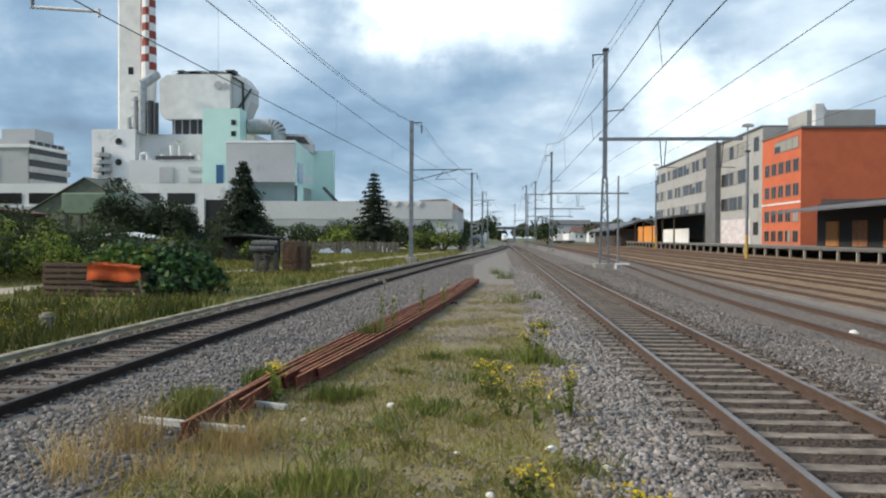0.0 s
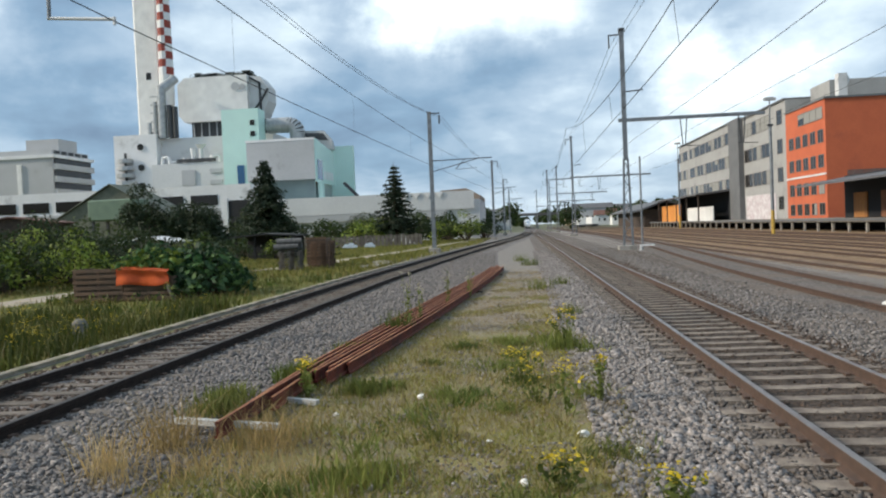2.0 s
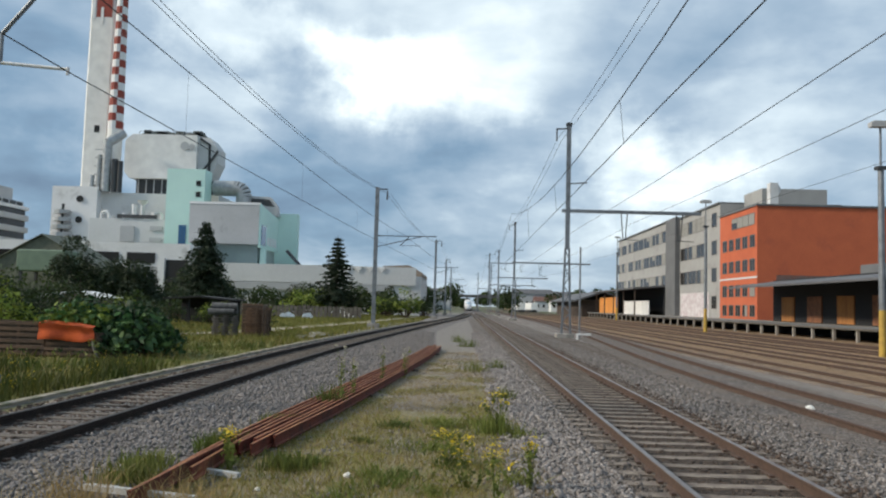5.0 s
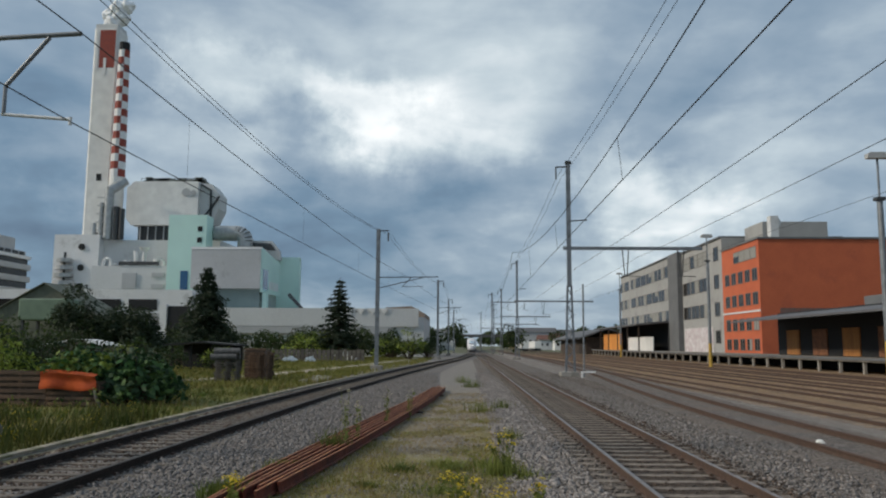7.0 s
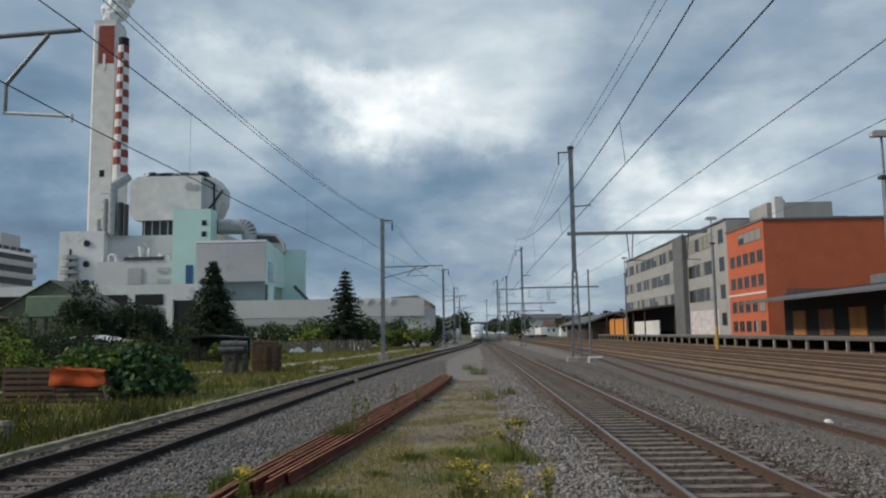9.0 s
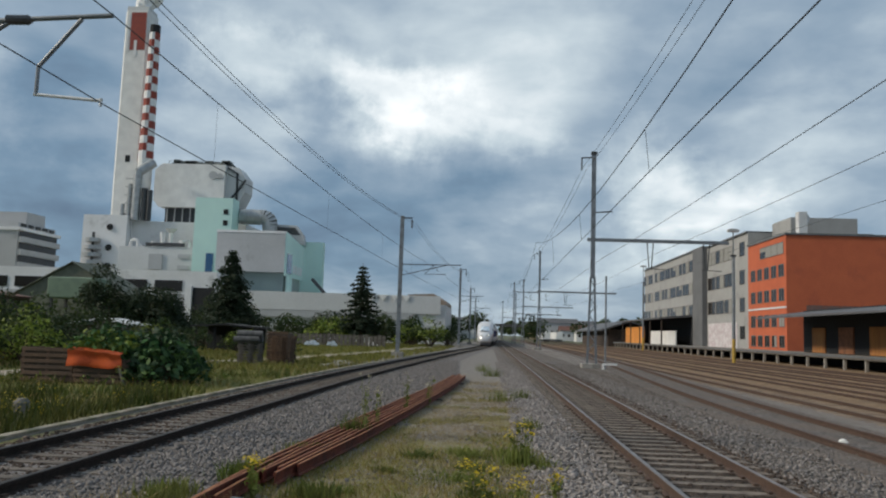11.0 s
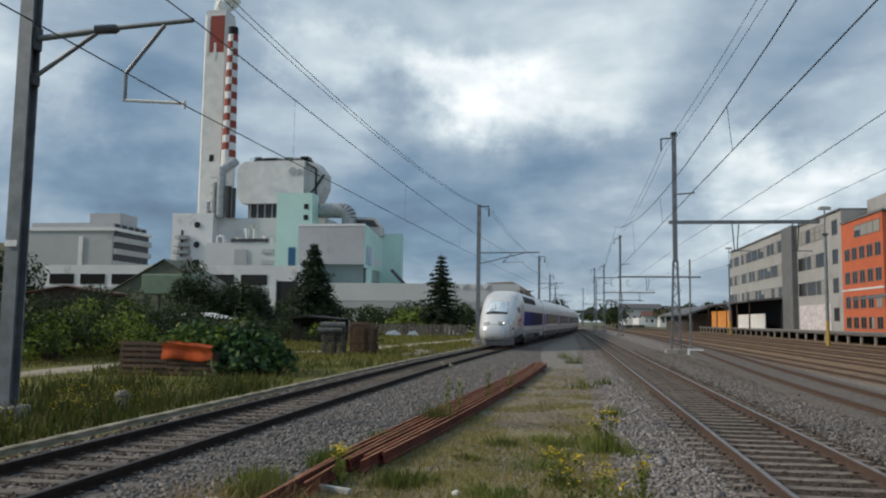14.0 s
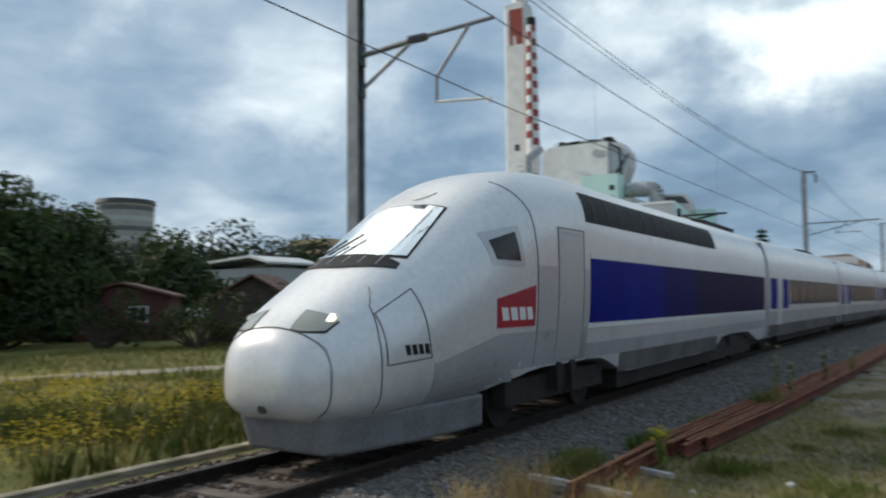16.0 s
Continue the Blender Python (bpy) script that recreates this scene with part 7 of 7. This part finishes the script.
def power_car(label):
    c = thing("power_car", label=label, category="train", group="train")
    st = [0.0, 0.015, 0.04, 0.08, 0.14, 0.22, 0.32, 0.45, 0.6, 0.8, 1.0, 1.25, 1.5, 1.8, 2.1, 2.4, 2.7, 3.0, 3.3, 3.6, 3.9, 4.2, 4.6, 5.0, 5.5, 6.0, 6.6, 7.1, 7.5, 7.9, 8.4, 10, 14, 15.5, 15.9, 16.4, 18, 20.0, 20.5, 21.4, 22.3, 22.5]
    part("body", hull(st), SILVER, c, "silver-grey body shell", smooth="auto")
    part("windscreen", top_patch(((1.60, 0.74), (2.90, 0.63)), 0.012), WINDSCREEN, c, "large sloping windscreen")
    part("windscreen_frame", top_patch(((1.56, 0.765), (2.935, 0.655)), 0.006), BLACK_RUBBER, c, "black windscreen surround")
    part("windscreen_grille", top_patch(((1.34, 0.76), (1.66, 0.745)), 0.014, (2, 14)), BLACK_RUBBER, c, "black grille below the windscreen")
    for gx in (-0.5, -0.25, 0.0, 0.25, 0.5):
        part("grille_bar", Shape().tube((gx, -1.42 - 0.2 * gx * gx, top_z(1.42 + 0.2 * gx * gx, gx) + 0.02), (gx, -1.6 - 0.2 * gx * gx, top_z(1.6 + 0.2 * gx * gx, gx) + 0.02), 0.009, n=5), GREY_PAINT, c)
    wp = Shape()
    for x0, x1, s0, s1 in ((0.36, 0.14, 1.62, 2.1), (0.50, 0.34, 1.64, 1.98)):
        a = (x0, -s0 + 0.03, top_z(s0, x0) + 0.05)
        b = (x1, -s1 + 0.03, top_z(s1, x1) + 0.05)
        wp.tube(a, b, 0.013, n=6)
    part("wiper", wp, BLACK_RUBBER, c)
    part("roof_lamp", top_patch(((3.10, 0.24), (3.30, 0.22)), 0.012, (3, 6)), WHITE_PAINT, c, "pale recessed roof lamp")
    for side in (-1, 1):
        part("headlight_rim", side_head(side, 0.005, 0.012), BLACK_RUBBER, c, "dark rim round the headlamp cover")
        part("headlight_housing", side_head(side, 0.012, 0.0), material_cache("housing"), c, "clear almond-shaped headlamp cover")
        part("headlight", Shape().tube((side * 0.62, -0.50, top_z(0.50, 0.62) - 0.04), (side * 0.625, -0.47, top_z(0.47, 0.625) + 0.022), 0.055, 0.06, 14), HEADLIGHT if side < 0 else LENS, c, "lit warm headlamp" if side < 0 else "unlit headlamp")
        part("cab_window", side_patch(3.14, 3.76, 2.44, 2.8, side, 0.014, slant=-0.10, taper=(2.70, 2.86)), GLASS_DARK, c, "dark cab side window")
        part("cab_window_frame", side_patch(3.02, 3.90, 2.36, 2.9, side, 0.006, slant=-0.12, taper=(2.80, 2.96)), PALE_GREY, c)
        part("logo_panel", side_patch(3.10, 4.22, 1.50, 2.1, side, 0.010, taper=(1.90, 2.10)), RED_PAINT, c, "red logo panel")
        lg = Shape()
        for k, (a, b) in enumerate(((3.24, 3.42), (3.49, 3.67), (3.74, 3.92), (3.98, 4.14))):
            for z0, z1 in ((1.60, 1.78),):
                q = side_patch(a, b, z0, z1, side, 0.014, cells=(2, 2), slant=0.05 * side)
                lg.add(q.v, q.f)
        part("logo_bars", lg, WHITE_PAINT, c, "white bars on the logo panel")
        nb = Shape()
        for k in range(4):
            q = side_patch(1.22 + k * 0.11, 1.29 + k * 0.11, 1.25, 1.37, side, 0.008, cells=(2, 2), slant=-0.03)
            nb.add(q.v, q.f)
        part("number_bars", nb, BLACK_RUBBER, c, "small dark number bars")
        part("cab_side_panel", side_patch(4.32, 6.3, 1.40, 2.40, side, 0.004, cells=(8, 6)), PALE_GREY, c, "slightly darker grey side behind the cab")
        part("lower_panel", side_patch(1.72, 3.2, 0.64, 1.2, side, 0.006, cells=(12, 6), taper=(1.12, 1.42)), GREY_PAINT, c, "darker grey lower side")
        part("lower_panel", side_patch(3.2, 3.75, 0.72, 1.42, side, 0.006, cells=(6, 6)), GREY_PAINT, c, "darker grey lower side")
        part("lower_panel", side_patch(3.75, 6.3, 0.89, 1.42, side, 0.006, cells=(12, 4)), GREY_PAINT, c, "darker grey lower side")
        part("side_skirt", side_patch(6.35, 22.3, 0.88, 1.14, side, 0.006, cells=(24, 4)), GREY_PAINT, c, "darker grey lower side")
        part("lower_skirt", side_patch(7.95, 15.65, 0.51, 0.88, side, 0.007, cells=(14, 4)), GRIME_SHADE, c, "dark lower skirt, grime and shade in its colour")
        part("door", side_patch(5.05, 6.02, 0.95, 3.0, side, 0.010), PALE_GREY, c, "narrow crew door")
        part("door_window", side_patch(5.2, 5.88, 2.92, 2.96, side, 0.012, cells=(4, 4)), GREY_PAINT, c)
        part("blue_band", side_patch(6.35, 10.6, 1.48, 2.58, side, 0.010, cells=(12, 6)), BLUE_PAINT, c, "royal-blue side band")
        part("mid_blue_band", side_patch(10.6, 13.2, 1.48, 2.58, side, 0.010, cells=(6, 6)), MID_BLUE, c, "darker blue middle of the side band")
        part("navy_band", side_patch(13.2, 22.2, 1.48, 2.58, side, 0.010, cells=(14, 6)), NAVY_PAINT, c, "dark navy end of the side band")
        part("white_line", side_patch(6.35, 22.1, 2.59, 2.66, side, 0.011, cells=(24, 1)), WHITE_PAINT, c)
        part("lower_line", side_patch(6.35, 22.1, 1.39, 1.47, side, 0.011, cells=(24, 1)), WHITE_PAINT, c)
        part("roof_louvres", side_patch(6.2, 15.4, 3.20, 3.72, side, 0.012, cells=(40, 4)), BLACK_RUBBER, c, "black louvred air intakes")
        for k in range(13):
            s0 = 6.6 + k * 0.72
            part("louvre_bar", side_patch(s0, s0 + 0.05, 3.24, 3.72, side, 0.022, cells=(1, 3)), DARK_STEEL, c)
        for pts in (((4.3, 0.9), (4.3, 2.5), (4.2, 3.2), (3.95, 3.66)), ((0.92, 1.15), (0.9, 1.74), (1.5, 2.03), (1.66, 1.2), (0.92, 1.15)), ((5.02, 0.95), (5.02, 3.02), (6.06, 3.02), (6.06, 0.95)), ((0.84, 0.62), (0.83, 1.5), (0.9, 1.82), (1.1, 2.05)), ((0.25, 0.62), (0.26, 1.1), (0.25, 1.38))):
            part("panel_joint", seam(pts, side), DARK_STEEL, c)
        part("foot_step", Shape().bar((side * 1.28, -5.2, 0.9), (side * 1.28, -5.2, 0.45), 0.05, 0.14), UNDERGEAR, c)
        part("foot_step", Shape().bar((side * 1.28, -5.75, 0.9), (side * 1.28, -5.75, 0.4), 0.05, 0.16), UNDERGEAR, c)
    hj = Shape()
    lastp = None
    for k in range(25):
        u = -1 + 2 * k / 24
        x = u * 0.74
        st_ = 0.17 + 0.08 * abs(u) ** 3
        p = (x, -st_, top_z(st_, x) + 0.002)
        if lastp:
            hj.tube(lastp, p, 0.009, 0.009, 4, False)
        lastp = p
    part("nose_joint", hj, DARK_STEEL, c)
    pl = Shape()
    outline = [(-0.80, -0.5), (-0.62, -0.30), (0.62, -0.30), (0.80, -0.5), (1.05, -1.6), (1.12, -3.1), (-1.12, -3.1), (-1.05, -1.6)]
    m = len(outline)
    pl.v = [(x * 0.92, y - 0.12, 0.16) for x, y in outline] + [(x, y + 0.02, 0.62) for x, y in outline]
    pl.f = [(i, (i + 1) % m, m + (i + 1) % m, m + i) for i in range(m)] + [tuple(range(m)), tuple(range(2 * m - 1, m - 1, -1))]
    part("snow_plough", pl, PLOUGH, c, "dark grey skirt below the nose", bevel=0.05)
    part("coupler", Shape().tube((0, -0.2, 0.70), (0, -0.035, 0.70), 0.06, n=12), BLACK_RUBBER, c)
    part("roof_gear", Shape().box(-0.7, 0.7, -21.0, -17.0, 4.02, 4.18).bar((-0.6, -18, 4.15), (0.6, -19.6, 4.6), 0.06, 0.06).bar((0.6, -18, 4.15), (-0.6, -19.6, 4.6), 0.06, 0.06).bar((-0.8, -19.6, 4.6), (0.8, -19.6, 4.6), 0.08, 0.06)
         .tube((0, -17.0, 4.1), (0, -17.0, 4.55), 0.06, n=6), UNDERGEAR, c, "roof insulators and a folded pantograph")
    part("underframe", Shape().box(-1.15, 1.15, -20.5, -8.2, 0.2, 0.6), UNDERGEAR, c)
    bogie(c, -5.6)
    bogie(c, -18.0)
    return c


MATS = {}


def material_cache(name):
    if name not in MATS:
        MATS[name] = glass_material(name, (0.32, 0.325, 0.29), 0.12)
    return MATS[name]


def side_head(side, off, grow):
    """The slanted lamp recess on one side of the front."""
    p = Shape()
    cs = []
    for i in range(9):
        f = i / 8
        for j in range(5):
            q = j / 4
            x = 0.30 - grow + (0.42 + 2 * grow) * f - 0.05 * (1 - q) * f
            s = 0.18 - grow + 0.16 * f * f + (0.26 + 2 * grow) * q * (1 - 0.35 * f ** 4)
            cs.append((side * x, -s, top_z(s, x) + off))
    p.v = cs + [(a, b, c - 0.03) for a, b, c in cs]
    for i in range(8):
        for j in range(4):
            k = i * 5 + j
            p.f += [(k, k + 1, k + 6, k + 5), (45 + k, 45 + k + 5, 45 + k + 6, 45 + k + 1)]
    return p


CAR_LEN = 18.7


def trailer(label):
    c = thing("passenger_car", label=label, category="train", group="train")
    part("body", hull([0, 0.06, 0.3, 6, 12, 18.0, 18.25, 18.3], nose=False), SILVER, c, "silver-grey body shell", smooth="auto")
    for side in (-1, 1):
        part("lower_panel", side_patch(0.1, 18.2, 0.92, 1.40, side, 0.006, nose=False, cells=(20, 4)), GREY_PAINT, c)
        part("lower_skirt", side_patch(0.1, 18.2, 0.51, 0.92, side, 0.006, nose=False, cells=(20, 4)), GRIME_SHADE, c, "dark lower skirt, grime and shade in its colour")
        part("blue_end", side_patch(0.3, 3.6, 1.48, 2.58, side, 0.008, nose=False), BLUE_PAINT, c, "blue panel round the first windows")
        for k in range(7):
            s0 = 4.1 + k * 1.95
            part("window", side_patch(s0, s0 + 1.6, 1.75, 2.5, side, 0.012, nose=False, cells=(3, 4)), CAR_GLASS, c)
        part("door", side_patch(1.5, 2.4, 0.9, 2.95, side, 0.012, nose=False, cells=(4, 8)), SILVER, c)
        part("window_band", side_patch(3.9, 18.0, 1.62, 2.58, side, 0.006, nose=False, cells=(16, 4)), DARK_STEEL, c, "dark window band")
        part("white_line", side_patch(0.1, 18.2, 2.74, 2.80, side, 0.01, nose=False, cells=(18, 1)), WHITE_PAINT, c)
    part("gangway", Shape().box(-1.2, 1.2, 0.0, 0.42, 0.5, 3.8), BLACK_RUBBER, c, "black rubber gangway")
    part("roof_gear", Shape().box(-0.6, 0.6, -15, -11, 4.0, 4.16), UNDERGEAR, c)
    part("underframe", Shape().box(-1.15, 1.15, -16.4, -2.4, 0.25, 0.6), UNDERGEAR, c)
    bogie(c, 0.2)
    return c


front_car = power_car("silver high-speed power car with a blue side band, headlamps lit")
cars = [trailer("silver passenger car of the train with dark windows") for _ in range(1)]
for k in range(7):
    cars.append(copy_thing(cars[0], Matrix()))

NOSE = [(0, 408), (8, 206), (12, 104.5), (13, 78.5), (14, 53), (14.5, 40.8), (15, 28.9), (15.5, 17.4), (16, 6.4)]


def nose_y(t):
    return interp(t, NOSE)


def on_track(y):
    return Vector((left_x(y), y, RAIL_Z + cant_left(y) * 0.75))


def car_pose(y_front, pivot_a, pivot_b):
    """A car whose front end stands y_front along the track and whose bogies follow it."""
    a, b = on_track(y_front + pivot_a), on_track(y_front + pivot_b)
    d = (a - b).normalized()
    o = a + d * pivot_a
    return Matrix.Translation(o) @ d.to_track_quat("Y", "Z").to_matrix().to_4x4()


def motions():
    times = [i * 0.5 for i in range(31)] + [15.25, 15.5, 15.75, 16.0]
    walk(front_car, [(t, car_pose(nose_y(t), 5.6, 18.0)) for t in times])
    for i, c in enumerate(cars):
        s = PC_LEN + 0.42 + i * CAR_LEN
        walk(c, [(t, car_pose(nose_y(t) + s, 0.0, CAR_LEN)) for t in times])
    for i, (p, o) in enumerate(PUFFS):
        walk(p, [(t, pose(o[0] + 0.10 * t * (0.5 + 0.2 * i), o[1], o[2] + 0.16 * t * (0.6 + 0.15 * i), 0, 0, 3 * t)) for t in (0, 4, 8, 12, 16)])

# ---------------------------------------------------------------- loose ballast
def stones(name, pts, size, mat, label):
    """Angular broken stones at the given places, as one object."""
    n = len(pts)
    base = np.array([[1, 0, 0], [-1, 0, 0], [0, 1, 0], [0, -1, 0], [0, 0, 1], [0, 0, -1]], float)
    faces = np.array([[0, 2, 4], [2, 1, 4], [1, 3, 4], [3, 0, 4], [2, 0, 5], [1, 2, 5], [3, 1, 5], [0, 3, 5]])
    q = rng.normal(0, 1, (n, 3, 3))
    u, _, w = np.linalg.svd(q)
    rot = u @ w
    s = size * np.exp(rng.normal(0, 0.32, n))
    v = base[None] * rng.uniform(0.55, 1.25, (n, 6, 1)) + rng.normal(0, 0.16, (n, 6, 3))
    v = np.einsum("nij,nkj->nki", rot, v) * s[:, None, None] * np.array([1, 1, 0.8])
    v = v + pts[:, None, :]
    f = (np.arange(n)[:, None, None] * 6 + faces[None]).reshape(-1, 3)
    return tagged(part(name, mesh_np(name, v.reshape(-1, 3), f, mat), None), label, "gravel", kind="stuff")


def bed_points(n, fx, a, b, y0, y1, power, z, skip=None):
    u = rng.uniform(0, 1, n) ** power
    y = y0 + (y1 - y0) * u
    off = rng.uniform(a, b, n)
    x = np.array([fx(v) for v in y]) + off
    keep = np.ones(n, bool)
    if skip is not None:
        keep = np.array([not skip(o, v) for o, v in zip(off, y)])
    keep &= rng.uniform(0, 1, n) < np.clip((y1 - y) / (0.45 * (y1 - y0)), 0, 1)
    zz = np.full(n, z) + rng.uniform(-0.01, 0.012, n)
    return np.stack([x, y, zz], 1)[keep]


def on_sleeper(o, y):
    k = (y + 40.2) / 0.57
    return abs(o) < 1.28 and abs(k - round(k)) * 0.57 < 0.075 and abs(o) < 1.10


def rail_or_sleeper(o, y):
    return on_sleeper(o, y) or 0.67 < abs(o) < 0.83


stones("ballast_stones", bed_points(12000, right_x, -1.55, -0.84, 2.6, 62, 1.9, 0.010, rail_or_sleeper), 0.027, STONE_GAP, "brown-stained ballast stones beside the rail")
stones("ballast_stones", bed_points(9000, right_x, 0.84, 1.6, 3.5, 62, 1.8, 0.010, rail_or_sleeper), 0.026, STONE_BROWN, "brown-stained ballast stones beside the rail")
stones("ballast_stones", bed_points(28000, right_x, -2.6, -1.25, 2.6, 62, 1.9, 0.014, rail_or_sleeper), 0.031, STONE, "loose grey ballast stones beside the straight track")
stones("ballast_stones", bed_points(15000, right_x, -0.85, 1.0, 3.0, 62, 1.9, 0.004, rail_or_sleeper), 0.024, STONE_BROWN, "grey-brown ballast stones between the rails")
stones("ballast_stones", bed_points(16000, right_x, 2.6, 4.2, 4, 62, 1.6, 0.01, rail_or_sleeper), 0.025, STONE_GAP, "loose grey ballast stones in the gap between tracks")
stones("ballast_stones", bed_points(17000, right_x, 1.4, 2.9, 4, 62, 1.6, 0.012, rail_or_sleeper), 0.029, STONE, "pale grey ballast stones in the gap between tracks")
stones("ballast_stones", bed_points(52000, left_x, 0.85, 5.0, 5, 62, 1.5, 0.014, lambda o, y: rail_or_sleeper(o, y) or left_x(y) + o > stack_x(y) - 0.22 + 0.12 * math.sin(y * 2.1)), 0.032, STONE_DARK, "loose grey ballast stones beside the main track")
stones("ballast_stones", bed_points(22000, left_x, -1.6, 0.85, 5, 62, 1.6, 0.008, rail_or_sleeper), 0.027, STONE_BROWN, "dark ballast stones between the rails of the main track")
gp = near_more(14000, -3.3, 1.2, 3.0, 34, 1.5, lambda x, y: strip_edge(x, y) and patchy(x, y, 1.1, 0.02, 12))
stones("scattered_stones", np.column_stack([gp, np.full(len(gp), 0.008)]), 0.019, STONE, "small stones scattered on the trodden strip")
gq = near_more(12000, -3.3, 1.2, 2.8, 20, 1.6, strip_edge)
stones("grit", np.column_stack([gq, np.full(len(gq), 0.004)]), 0.009, STONE, "fine grit over the trodden strip")
WHITE_STONE = material("white_stone", (0.75, 0.74, 0.70), 0.8, second=(0.62, 0.61, 0.57), scale=10, fine=60, bump=0.3)
for x, y, s in ((-1.3, 9.3, 0.045), (7.56, 17.3, 0.09), (-0.06, 6.1, 0.04), (-2.15, 8.5, 0.03), (0.95, 6.9, 0.05), (-0.4, 7.3, 0.03), (0.5, 7.5, 0.05)):
    bm = bmesh.new()
    bmesh.ops.create_icosphere(bm, subdivisions=2, radius=s)
    for v in bm.verts:
        v.co *= 1 + 0.5 * noise.noise(v.co / s * 0.9 + Vector((x, y, 0)))
        v.co.z *= 0.7
    me = bpy.data.meshes.new("white_stone")
    bm.to_mesh(me)
    bm.free()
    me.materials.append(WHITE_STONE)
    o = tagged(new("white_stone", me), "pale white stone lying on the gravel", "stone", "white stones")
    o.location = (x, y, s * 0.45)

# ---------------------------------------------------------------- steam at the tall chimney
STEAM = material("steam", (0.9, 0.91, 0.92), 1.0, fine=2, amount=0.1, bump=0, spec=0.0)
PUFFS = []
for i, (dx, dz, r) in enumerate(((0, 1.2, 2.2), (1.6, 2.6, 2.0), (-1.4, 2.8, 1.8), (0.6, 4.4, 2.2), (2.6, 4.8, 1.7))):
    bm = bmesh.new()
    bmesh.ops.create_icosphere(bm, subdivisions=4, radius=r)
    for v in bm.verts:
        v.co *= 1 + 0.28 * noise.noise(v.co * 0.9 + Vector((i * 7, 0, 0))) + 0.12 * noise.noise(v.co * 2.6)
    me = bpy.data.meshes.new("steam_puff")
    bm.to_mesh(me)
    bm.free()
    me.materials.append(STEAM)
    me.polygons.foreach_set("use_smooth", [True] * len(me.polygons))
    p = tagged(new("steam_puff", me), "white puff of steam leaving the chimney", "steam", "steam plume")
    PUFFS.append((p, (-94.4 * K + dx, 197 * K, 26 * K + 58.6 * K + dz)))

motions()
